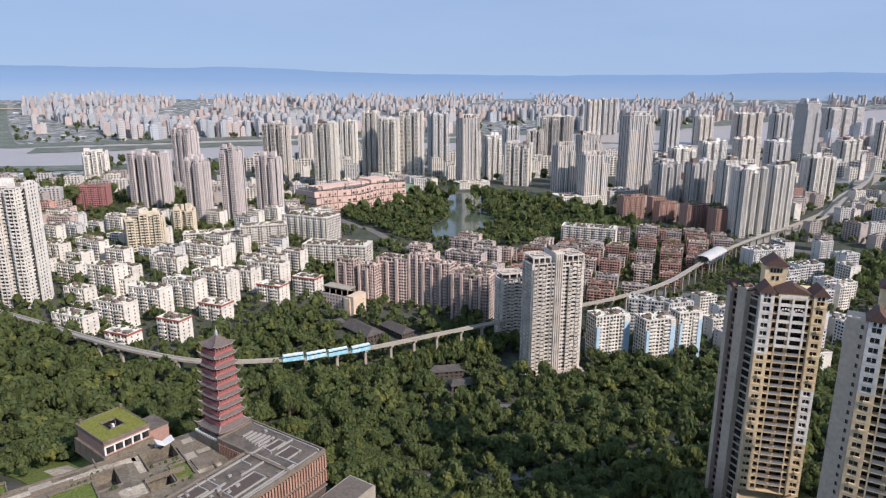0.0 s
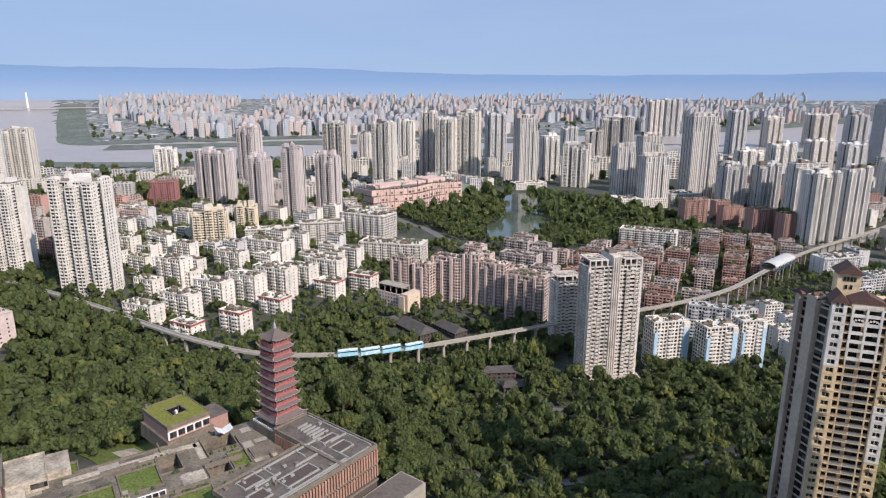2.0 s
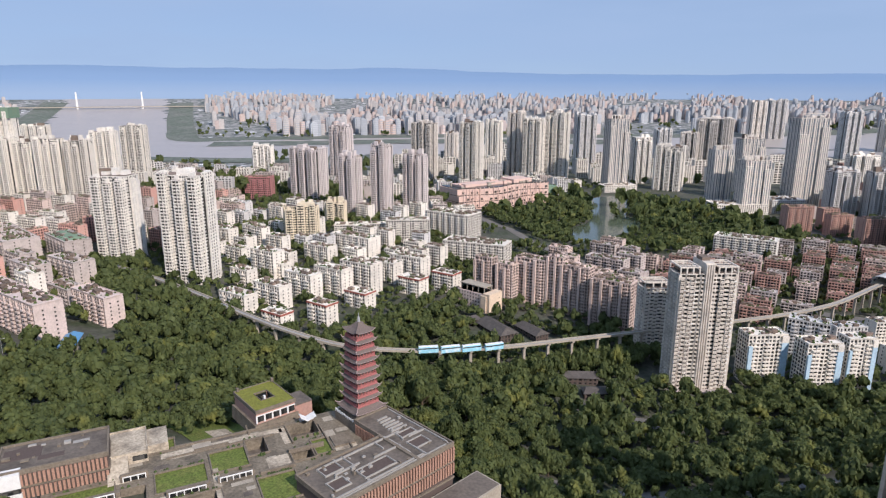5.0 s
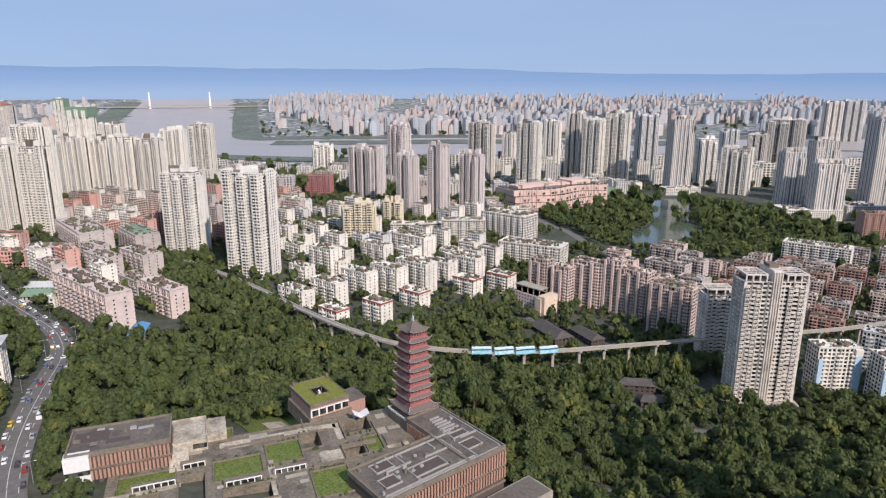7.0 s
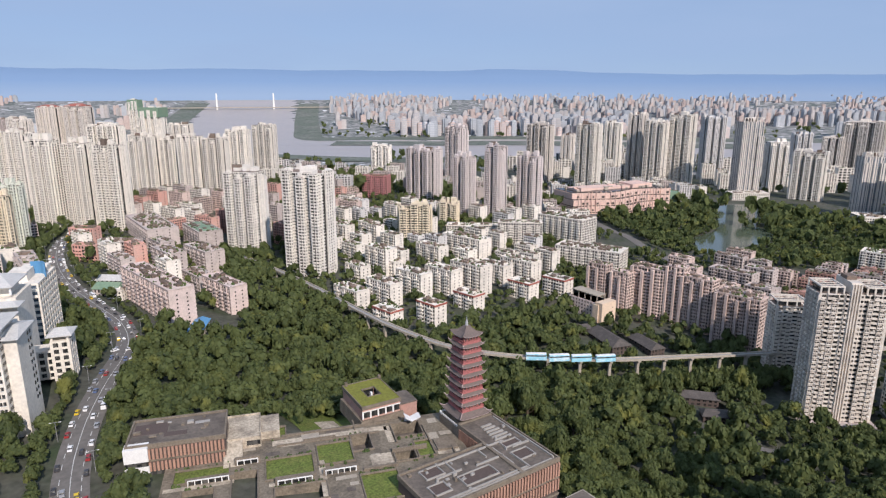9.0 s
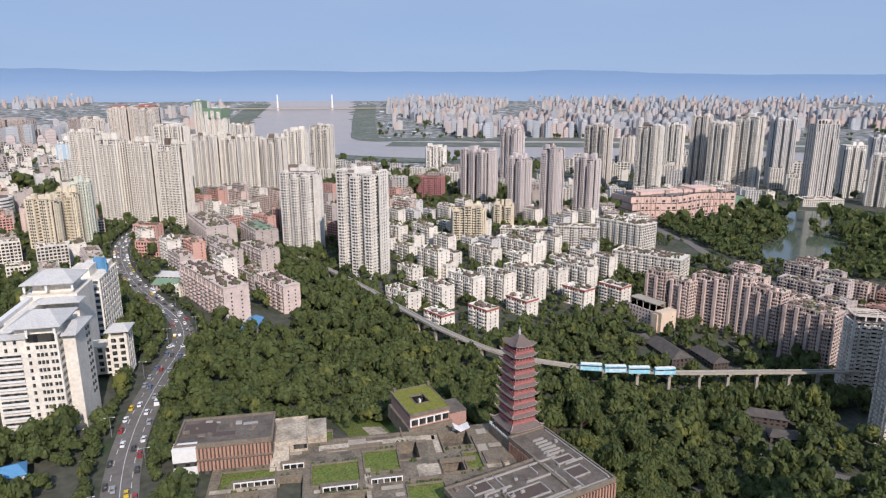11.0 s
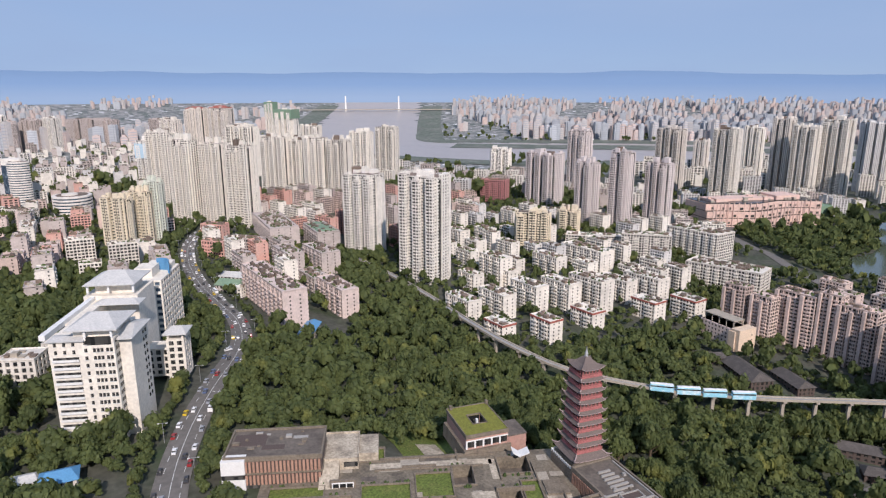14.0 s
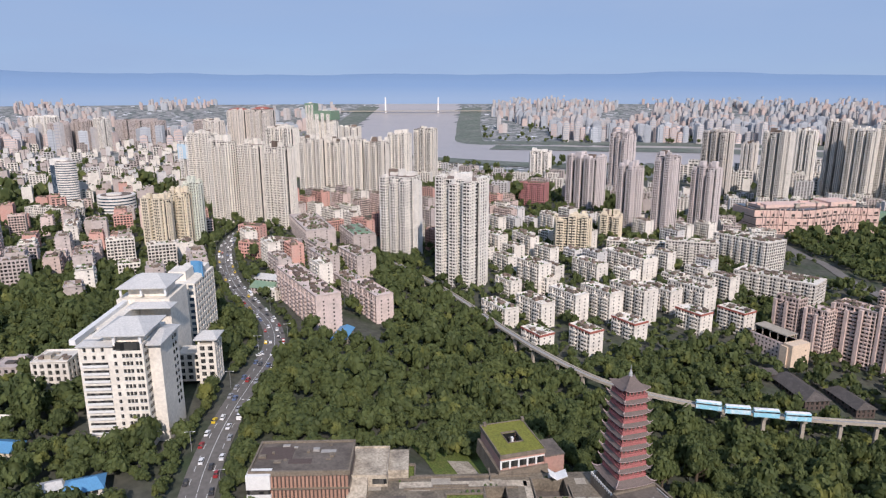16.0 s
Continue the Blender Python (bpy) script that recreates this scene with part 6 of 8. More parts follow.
for x, y, w, d, h, rz, wall, roof, label, ridge in (
        (-358, 160, 18, 16, 17, 41, "white6", "roof", "low white office annex with a cluttered roof", None),
        (-372, 188, 20, 16, 14, 41, "white6", "roof", "white annex with roof aerials", None),
        (-385, 152, 24, 14, 9, 41, "pinkgrey", "roof_dark", "low old block with dark roof", None),
        (-330, 118, 16, 12, 8, 30, "cream", "roof", "small cream house behind the trees", None),
        (-308, 118, 10, 8, 5, 30, "yellow", "tarp_blue", "small yellow house with blue sheet roof", 0.8),
        (-255, 126, 12, 9, 6, 60, "white6", "tarp_blue", "shed with a bright blue sheet roof", 0.6),
        (-268, 118, 10, 6, 3.5, 60, "white6", "roof_blue", "low white shed with pale roof", 0.8),
        (-322, 322, 26, 9, 5, -60, "concrete", "tarp_blue", "long shed with a blue sheet roof beside the pink blocks", 0.9),
        (-455, 372, 34, 12, 6, 20, "white6", "roof_blue", "long low market shed with pale roof", 0.9),
        (-440, 350, 20, 14, 6, 20, "pinkgrey", "net_green", "low building with a green sheet roof", 0.9),
        (-425, 345, 12, 10, 7, 20, "cream", "roof", "small cream house by the avenue", None),
        (-70, 512, 40, 17, 5, -48, "dark_panel", "roof_dark", "old courtyard house with broad dark tile roof", 0.75),
        (-40, 520, 30, 13, 5, -48, "dark_panel", "roof_dark", "old courtyard house with dark tile roof and white gables", 0.8),
        (-96, 519, 20, 10, 4, 42, "dark_panel", "roof_dark", "old tile-roofed wing beside the courtyard house", 0.8),
        (2, 448, 26, 11, 5, 10, "dark_panel", "roof_dark", "old tile-roofed house in the valley", 0.7),
        (14, 427, 18, 10, 5, 14, "dark_panel", "roof_dark", "small tile-roofed house in the valley", 0.7)):
    plain_house(x, y, w, d, h, rz, wall, roof, label, ridge)


# ---- orange-ended block with its roof frame ----
def orange_block():
    FOOTPRINTS.append((-90, 566, 36, 20, -30))
    root = thing("school_block", pose(-93, 567, 20, 0, 0, -30), "grey and pale orange block with a white frame on its roof", "school")
    w, g, f, o = Shape(), Shape(), Shape(), Shape()
    storeys(w, g, -3, 0, 34, 18, 20, 3.6, 3.4, 1.7, sides="fb", band=1.7)
    o.box(15.5, -1, 0, 8, 19, 22)
    o.box(13, -10.5, 0, 6, 2.5, 20)
    g.box(19.6, 4, 4, 0.2, 1, 1).box(19.6, 4, 8, 0.2, 1, 1).box(19.6, 4, 12, 0.2, 1, 1).box(19.6, 4, 16, 0.2, 1, 1)
    f.box(-4, 0, 20, 32, 16, 0.5)
    f.box(-4, -1, 26, 30, 12, 0.7)
    for i in range(5):
        for b in (-6.4, 4.4):
            f.box(-18 + i * 7, b, 20, 0.7, 0.7, 6.2)
    part("wall", w, M["pink"], root)
    part("glazing", g, M["glass"], root)
    part("end_wall", o, M["orange"], root, "pale orange end walls")
    part("roof_frame", f, M["concrete"], root, "pale open frame over the roof terrace")


orange_block()


# ---- the terracotta mall beyond the park ----
def mall():
    FOOTPRINTS.append((-150, 1060, 190, 90, 46))
    root = thing("shopping_mall", pose(-150, 1062, 28, 0, 0, 46), "long curved terracotta shopping mall with stepped terraces", "mall")
    for lvl in range(4):
        ring = []
        for i in range(25):
            t = i / 24
            x = -90 + 180 * t
            ring.append((x, -34 + 8 * math.sin(t * 9 + lvl * 0.5) + lvl * 3.5))
        ring += [(90, 36), (-90, 36)]
        part("storey", Shape().prism(ring, lvl * 10.5, lvl * 10.5 + 9.2), M["terracotta"], root)
        inner = [(x * 0.985, y + 1.2) for x, y in ring[:25]] + [(88, 34), (-88, 34)]
        part("glazed_gap", Shape().prism(inner, lvl * 10.5 + 9.2, lvl * 10.5 + 10.5), M["glass"], root)
    r = Shape().box(-20, 10, 42, 110, 30, 3).box(50, 8, 42, 40, 36, 6).box(-60, 0, 42, 20, 20, 5)
    rng = random.Random(6)
    for _ in range(40):
        r.box(rng.uniform(-80, 80), rng.uniform(-16, 32), 42, rng.uniform(2, 9), rng.uniform(2, 6), rng.uniform(1, 5), k=rng.choice((0, 1, 1)))
    part("roof", r, [M["terracotta"], M["concrete"]], root)
    post = Shape().box(0, 0, 0, 0.9, 1.2, 43).mesh("pier", [M["terracotta"]])
    pane = Shape().box(0, 0, 0, 5.0, 0.6, 3.2).mesh("shop_window", [M["glass"]])
    for i in range(25):
        t = i / 24
        part("pier", post, None, root).location = (-90 + 180 * t, -34 + 8 * math.sin(t * 9), 0)
        for lvl in range(4):
            if (i * 7 + lvl * 3) % 5 < 3 and 0 < i < 24:
                part("shop_window", pane, None, root).location = (-90 + 180 * t + 3.7, -34.2 + 8 * math.sin((t + 0.02) * 9 + lvl * 0.5) + lvl * 3.5, lvl * 10.5 + 1.6)
    gate = Shape().box(120, 14, -2, 36, 30, 30)
    part("net_wrap", gate, M["net_green"], root, "green netting round a tower base")


mall()
for x, y, w, d, h, rz, wall in ((60, 1320, 70, 30, 14, 25, "white6"), (250, 1160, 90, 50, 16, 17, "white6"), (330, 1190, 60, 46, 22, 17, "grey")):
    plain_house(x, y, w, d, h, rz, wall, "roof", "pale banded podium with terraces beneath the towers", None, "podium")


# ---- monorail train ----
def train(start, cars=4):
    far = [(math.hypot(x - start[0], y - start[1]), i) for i, (x, y, z) in enumerate(LINE)]
    i0 = min(far)[1]
    root = thing("monorail_train", pose(0, 0, 0), "pale blue and white monorail train on the viaduct", "train")
    walked, k = 0.0, i0
    placed = 0
    seg = []
    while placed < cars and k < len(LINE) - 1:
        a, b = Vector(LINE[k]), Vector(LINE[k + 1])
        seg.append(a)
        walked += (b - a).length
        if walked >= 14.9:
            p, q = seg[0], b
            mid, dirn = (p + q) / 2, q - p
            ang = math.degrees(math.atan2(dirn.y, dirn.x))
            nx, ny = -math.sin(radians(ang)), math.cos(radians(ang))
            car = thing("rail_car", pose(mid.x - nx * 1.9, mid.y - ny * 1.9, mid.z, 0, 0, ang), "", "")
            for key in list(car.keys()):
                del car[key]
            car.parent = root
            L = 14.2
            part("body", Shape().box(0, 0, 0.15, L, 2.9, 1.5).box(0, 0, 2.55, L, 2.85, 0.9, taper=0.97).box(0, 0, -1.1, L, 2.9, 1.25), M["train_blue"], car, "light blue car body")
            part("window_band", Shape().box(0, 0, 1.6, L - 0.6, 2.8, 1.0), M["glass"], car, "dark window band")
            part("roof", Shape().box(0, 0, 3.4, L - 0.4, 2.4, 0.25).box(2, 0, 3.6, 3, 1.6, 0.3).box(-3, 0, 3.6, 3, 1.6, 0.3), M["metal_white"], car, "white roof")
            placed += 1
            walked, seg = 0.0, [b]
        k += 1
    return root


train((-112, 408))


def station():
    """A pale vaulted canopy over the viaduct, on posts."""
    i0 = min(range(len(LINE)), key=lambda i: math.hypot(LINE[i][0] - 318, LINE[i][1] - 728))
    (xa, ya, za), (xb, yb, _) = LINE[i0 - 8], LINE[i0 + 8]
    ang = math.degrees(math.atan2(yb - ya, xb - xa))
    root = thing("monorail_station", pose((xa + xb) / 2, (ya + yb) / 2, za, 0, 0, ang), "monorail station with a pale vaulted canopy over the track", "station")
    arc = [(8.5 * math.cos(radians(a)), 3.0 + 4.6 * math.sin(radians(a))) for a in range(0, 181, 15)]
    shell = Shape()
    for side, k in ((1.0, 0), (0.96, 0)):
        for x in (-30, 30):
            shell.v += [(x, a * side, b * side) for a, b in arc]
    n = len(arc)
    for j in (0, 2 * n):
        shell.f += [[j + i, j + i + 1, j + n + i + 1, j + n + i] for i in range(n - 1)]
    for e in (0, n):
        shell.f += [[e + i, e + i + 1, 2 * n + e + i + 1, 2 * n + e + i] for i in range(n - 1)]
    shell.m = [0] * len(shell.f)
    part("canopy", shell, M["roof_blue"], root, "pale vaulted metal canopy")
    for b in (-1, 1):
        part("platform", Shape().box(0, b * 6.6, -1.6, 60, 4.6, 1.4), M["concrete"], root)
        part("side_wall", Shape().box(0, b * 9.0, -1.6, 60, 0.4, 3.0), M["blue_glass"], root, "glazed side wall")
        for i in range(6):
            part("post", Shape().box(-28 + i * 11.2, b * 8.0, -26, 1.2, 1.2, 29), M["concrete"], root)


station()

# ---- river bridge with two white pylons ----
bridge = thing("cable_bridge", pose(0, 0, 0), "pale cable-stayed bridge with two white pylons over the river", "bridge")
pa, pb = Vector((-2790, 3079, 0)), Vector((-2536, 3292, 0))
way = (pb - pa).normalized()
ang = math.degrees(math.atan2(way.y, way.x))
for p in (pa, pb):
    part("pylon", Shape().box(p.x, p.y, 80, 12, 8, 128, ang, taper=0.6), M["marble"], bridge, "white bridge pylon")
mid = (pa + pb) / 2
part("deck", Shape().box(mid.x, mid.y, 122, 1000, 14, 5, ang), M["concrete"], bridge)
cab = Shape()
for p in (pa, pb):
    for i in range(1, 7):
        for sgn in (-1, 1):
            q = p + way * sgn * i * 26
            n = Vector((-way.y, way.x, 0)) * 0.8
            tz, bz = 203 - i * 3, 126
            cab.add([tuple(p + n + Vector((0, 0, tz))), tuple(p - n + Vector((0, 0, tz))), tuple(q - n + Vector((0, 0, bz))), tuple(q + n + Vector((0, 0, bz)))], [[0, 1, 2, 3]])
part("stay_cable", cab, M["concrete"], bridge, "fine white stay cables", "stuff")

# ---- white offices of the quarter beyond the avenue ----
def banded_office(x, y, r, h, floors, rz, sweep, label, slab=None):
    """A drum of white storey bands over dark glazing; slab: the width of a plain block with a dark glass face beside it."""
    FOOTPRINTS.append((x, y, 2 * r + (slab or 0), 2 * r, rz))
    z = terrain(x, y)
    root = thing("office_block", pose(x, y, z, 0, 0, rz), label, "office building")

    def drum(rr):
        n = max(10, int(sweep / 12))
        pts = [(rr * math.cos(radians(-sweep / 2 + sweep * i / n - 90)), rr * math.sin(radians(-sweep / 2 + sweep * i / n - 90))) for i in range(n + 1)]
        return pts if sweep < 350 else pts[:-1]

    part("glazing", Shape().prism(drum(r - 0.9), -6, h), M["blue_glass"], root, "dark ribbon glazing")
    st = h / floors
    for f in range(floors + 1):
        part("storey_band", Shape().prism(drum(r), f * st - 0.4, f * st + st * 0.45), M["white"], root)
    part("roof_house", Shape().tube(0, -r * 0.25, h, h + 4.5, r * 0.42, r * 0.40, 14), M["white6"], root)
    part("roof_rim", Shape().prism(drum(r * 0.8), h + st * 0.45, h + st * 0.45 + 0.6), M["roof"], root)
    if slab:
        part("slab", Shape().box(-slab * 0.5, r * 0.2, -6, slab, r * 1.1, h + 11), M["white"], root, "plain white slab")
        part("glass_face", Shape().box(-slab * 0.62, -r * 0.38, 0, slab * 0.72, 0.8, h - 4), M["blue_glass"], root, "tall dark glass face")
    return root


banded_office(-990, 434, 15, 66, 20, 22, 200, "white office tower with banded curved side and dark glass face", 24)
banded_office(-893, 452, 24, 25, 6, 40, 360, "low round white office with ribbon windows")
block(-896, 374, 74, 17, 19, 24, "school")

# ---- pond in the park ----
pond = [(-14, 838), (-17, 925), (4, 965), (13, 1015), (8, 1100), (8, 1190), (30, 1225), (62, 1235), (74, 1190), (68, 1100), (63, 1036), (82, 990), (75, 925), (50, 900), (36, 860), (16, 834)]
pz = max(terrain(x, y) for x, y in pond) + 0.6
tagged(new("pond", Shape().prism(pond[::-1], pz - 3, pz).mesh("pond", [M["pond"]])), "still dark green park pond", "water", kind="structure")


# ---- the town between: many plain blocks ----
def inside(poly, x, y):
    hit = False
    for i in range(len(poly)):
        (x0, y0), (x1, y1) = poly[i], poly[i - 1]
        if (y0 > y) != (y1 > y) and x < (x1 - x0) * (y - y0) / (y1 - y0) + x0:
            hit = not hit
    return hit


def cells(x, y, reach):
    return [(i, j) for i in range(int((x - reach) // 50), int((x + reach) // 50) + 1) for j in range(int((y - reach) // 50), int((y + reach) // 50) + 1)]


STANDING, LISTED = {}, [0]


def taken(x, y, margin):
    while LISTED[0] < len(FOOTPRINTS):
        f = FOOTPRINTS[LISTED[0]]
        for cell in cells(f[0], f[1], math.hypot(f[2], f[3]) / 2 + 45):
            STANDING.setdefault(cell, []).append(f)
        LISTED[0] += 1
    for fx, fy, w, d, rz in STANDING.get((int(x // 50), int(y // 50)), ()):
        dx, dy = x - fx, y - fy
        c, s = math.cos(radians(rz)), math.sin(radians(rz))
        if abs(c * dx + s * dy) < w / 2 + margin and abs(-s * dx + c * dy) < d / 2 + margin:
            return True
    return False


ROADS = [(smooth_line(AVENUE, 12), 8.5), (smooth_line([(-8, 286), (30, 290), (62, 300), (110, 310), (170, 330), (240, 350)], 12), 5),
         (smooth_line([(-330, 690), (-200, 800), (-120, 880), (-60, 800), (20, 730), (120, 690), (230, 660), (330, 640)], 12), 8),
         (smooth_line([(-120, 880), (-170, 960), (-150, 1060), (-60, 1180), (120, 1250), (260, 1130), (330, 1020), (420, 880), (520, 800), (700, 820)], 12), 9),
         (smooth_line(HIGHWAY, 20), 14), ([q for q in LINE[::2]], 0.2), (smooth_line([(5, 408), (30, 396), (60, 396)], 6), 7)]


PAVED = {}
for line, half in ROADS:
    for a, b, *_ in line:
        for cell in cells(a, b, 45):
            PAVED.setdefault(cell, []).append((a, b, half))


def on_road(x, y, margin=0.0):
    return any(math.hypot(a - x, b - y) < half + margin + 3 for a, b, half in PAVED.get((int(x // 50), int(y // 50)), ()))


def town_mesh(style, w, d, floors, seed):
    """One mesh for alike blocks: walls, recessed glazing, cluttered roof."""
    rng = random.Random(seed)
    a, g, r = Shape(), Shape(), Shape()
    h = floors * 3.0
    storeys(a, g, 0, 0, w, d, h + 5, 3.0, rng.uniform(2.8, 3.5), rng.uniform(0.7, 1.1), z0=-5, sides="fb", band=rng.uniform(0.8, 1.05))
    for f in range(floors):
        for side in (-1, 1):
            g.box(side * w / 2, 0.2 * d, f * 3 + 1.2, 0.12, 1.1, 1.2)
    k = max(1, int(w / 8))
    for i in range(k):
        o = -w / 2 + w * (i + 0.5) / k
        for f in range(0, floors):
            for side in (-1, 1):
                a.box(o, side * (d / 2 + 0.5), f * 3.0, w / k * 0.5, 1.3, 1.0)
    roof_clutter(r, rng, w, d, h, 1.2)
    for _ in range(int(w * d / 16)):
        e = rng.uniform(0.5, 1.5)
        r.box(rng.uniform(-0.45, 0.45) * w, rng.uniform(-0.42, 0.42) * d, h + 0.25, e * 1.8, e * 1.4, e, rng.uniform(0, 90), k=2, taper=0.5)
    return a.mesh("wall", [M[WALLS[style]]]), g.mesh("glazing", [M["glass"]]), r.mesh("roof", [M["roof"], M[WALLS[style]], M["planting"], M["concrete"]])


TOWN, PLACED = {}, []


def fill(poly, spacing, styles, floors, size, rz, label, seed, jitter=0.2, density=1.0, margin=3):
    """Rows of blocks inside a stretch of the plan, where nothing stands yet."""
    rng = random.Random(seed)
    x0, x1 = min(p[0] for p in poly), max(p[0] for p in poly)
    y0, y1 = min(p[1] for p in poly), max(p[1] for p in poly)
    c, s = math.cos(radians(rz)), math.sin(radians(rz))
    cx, cy, R = (x0 + x1) / 2, (y0 + y1) / 2, math.hypot(x1 - x0, y1 - y0) / 2
    n, m = int(R / spacing[0]) + 1, int(R / spacing[1]) + 1
    for i in range(-n, n + 1):
        for j in range(-m, m + 1):
            u, v = (i + rng.uniform(-jitter, jitter)) * spacing[0], (j + rng.uniform(-jitter, jitter)) * spacing[1]
            x, y = cx + c * u - s * v, cy + s * u + c * v
            style, fl, pick = rng.choice(styles), rng.randint(*floors), rng.randint(0, 1)
            w, d = rng.choice(((size[0], size[1]), (size[0] * 0.7, size[1]), (size[0] * 0.85, size[1] * 1.15)))
            turn = rz + rng.choice((0, 0, 0, 90)) if jitter > 0.15 else rz
            if rng.random() > density or not inside(poly, x, y) or taken(x, y, max(w, d) * 0.4 + margin) or on_road(x, y, max(w, d) * 0.35):
                continue
            key = (style, int(round(w)), int(round(d)), fl)
            FOOTPRINTS.append((x, y, w, d, turn))
            z = terrain(x, y)
            PLACED.append((math.hypot(x, y), key, label[style], pose(x, y, z, 0, 0, turn)))


OLD = {k: TELL[k] for k in ("white6", "pink", "pinkgrey", "coral", "brown", "redslab", "grey6", "cream6")}
# red-brick rows right of the park
fill([(70, 590), (160, 600), (330, 730), (400, 850), (300, 900), (120, 800), (20, 700)], (31, 21), ("redslab", "brown", "pinkgrey", "redslab"), (5, 7), (27, 10), -20, OLD, 11, 0.1, 1.0, 1)
fill([(-20, 610), (60, 600), (110, 700), (60, 800), (-40, 740)], (34, 24), ("pinkgrey", "brown"), (7, 10), (28, 12), -24, OLD, 12, 0.08, 1.0, 1)
# white walk-ups and school quarter
fill([(-430, 560), (-330, 560), (-150, 620), (-110, 700), (-190, 850), (-330, 860), (-470, 780)], (36, 30), ("white6", "white6", "cream6", "grey6"), (5, 8), (26, 12), -22, OLD, 13, 0.15, 0.9, 2)
fill([(-640, 400), (-540, 480), (-420, 430), (-380, 350), (-420, 335), (-560, 400)], (38, 24), ("pinkgrey", "pinkgrey", "coral", "white6"), (6, 8), (34, 12), -22, OLD, 14, 0.1, 0.9, 1)
fill([(-760, 560), (-560, 470), (-420, 560), (-420, 800), (-560, 880), (-760, 700)], (40, 32), ("pinkgrey", "coral", "white6", "brown"), (6, 9), (30, 12), -10, OLD, 15, 0.2, 0.85, 2)
# the wide quarter left of the avenue
fill([(-470, 240), (-420, 290), (-560, 360), (-700, 470), (-820, 560), (-1000, 520), (-1000, 240), (-760, 120)], (34, 27), ("coral", "pinkgrey", "pink", "brown", "white6", "pinkgrey"), (6, 9), (24, 12), -27, OLD, 16, 0.2, 0.64, 3)
fill([(-1000, 240), (-1000, 540), (-860, 640), (-900, 760), (-1200, 900), (-1800, 900), (-1800, 300), (-1300, 100)], (44, 34), ("white6", "cream6", "pinkgrey", "grey6"), (6, 11), (28, 13), -25, OLD, 17, 0.3, 0.66, 3)
# behind the mauve towers, towards the river
fill([(-850, 1000), (-560, 880), (-430, 960), (-250, 960), (-330, 1150), (-700, 1300), (-950, 1250)], (42, 34), ("white6", "pinkgrey", "grey6", "cream6"), (5, 10), (30, 13), 15, OLD, 18, 0.3, 0.75, 2)
# right side, beyond the red rows
fill([(330, 740), (520, 700), (900, 800), (1100, 1200), (760, 1250), (560, 1060), (420, 900)], (40, 30), ("grey6", "white6", "pinkgrey"), (5, 9), (28, 13), 17, OLD, 19, 0.25, 0.7, 2)
fill([(210, 480), (300, 450), (480, 620), (420, 720), (300, 640), (230, 560)], (30, 25), ("white6", "grey6"), (6, 9), (22, 12), 17, OLD, 20, 0.2, 0.6, 2)
fill([(330, 1030), (560, 1060), (760, 1250), (1000, 1700), (700, 1900), (420, 1500)], (46, 38), ("white6", "pinkgrey", "redslab", "cream6"), (6, 14), (30, 14), 17, OLD, 21, 0.3, 0.75, 3)
fill([(-330, 1400), (420, 1500), (700, 1900), (500, 2200), (-300, 2200), (-600, 1700)], (56, 46), ("white6", "grey6", "cream6"), (6, 16), (32, 15), 15, OLD, 22, 0.3, 0.6, 3)
fill([(1000, 1250), (1500, 1500), (1900, 2400), (1300, 2600), (1000, 1900)], (60, 50), ("white6", "grey6", "pinkgrey"), (6, 18), (36, 15), 17, OLD, 23, 0.3, 0.6, 3)

fill([(-1200, 900), (-900, 1250), (-1050, 1560), (-1500, 1620), (-2100, 1620), (-2800, 1600), (-2900, 500), (-1800, 300), (-1800, 900)], (48, 42), ("white6", "cream6", "pinkgrey", "grey6", "pinkgrey"), (5, 12), (30, 14), -25, OLD, 24, 0.35, 0.72, 3)


# low buildings round the feet of the far towers
fill([(-430, 1120), (-330, 1090), (-230, 1160), (-60, 1230), (20, 1420), (-330, 1420), (-520, 1300)], (40, 34), ("white6", "grey6", "pinkgrey", "cream6"), (3, 8), (28, 14), 25, OLD, 25, 0.3, 0.8, 3)
fill([(-330, 720), (-230, 700), (-120, 860), (-170, 960), (-260, 940)], (34, 28), ("white6", "pinkgrey", "cream6"), (4, 7), (30, 12), 20, OLD, 26, 0.2, 0.85, 2)


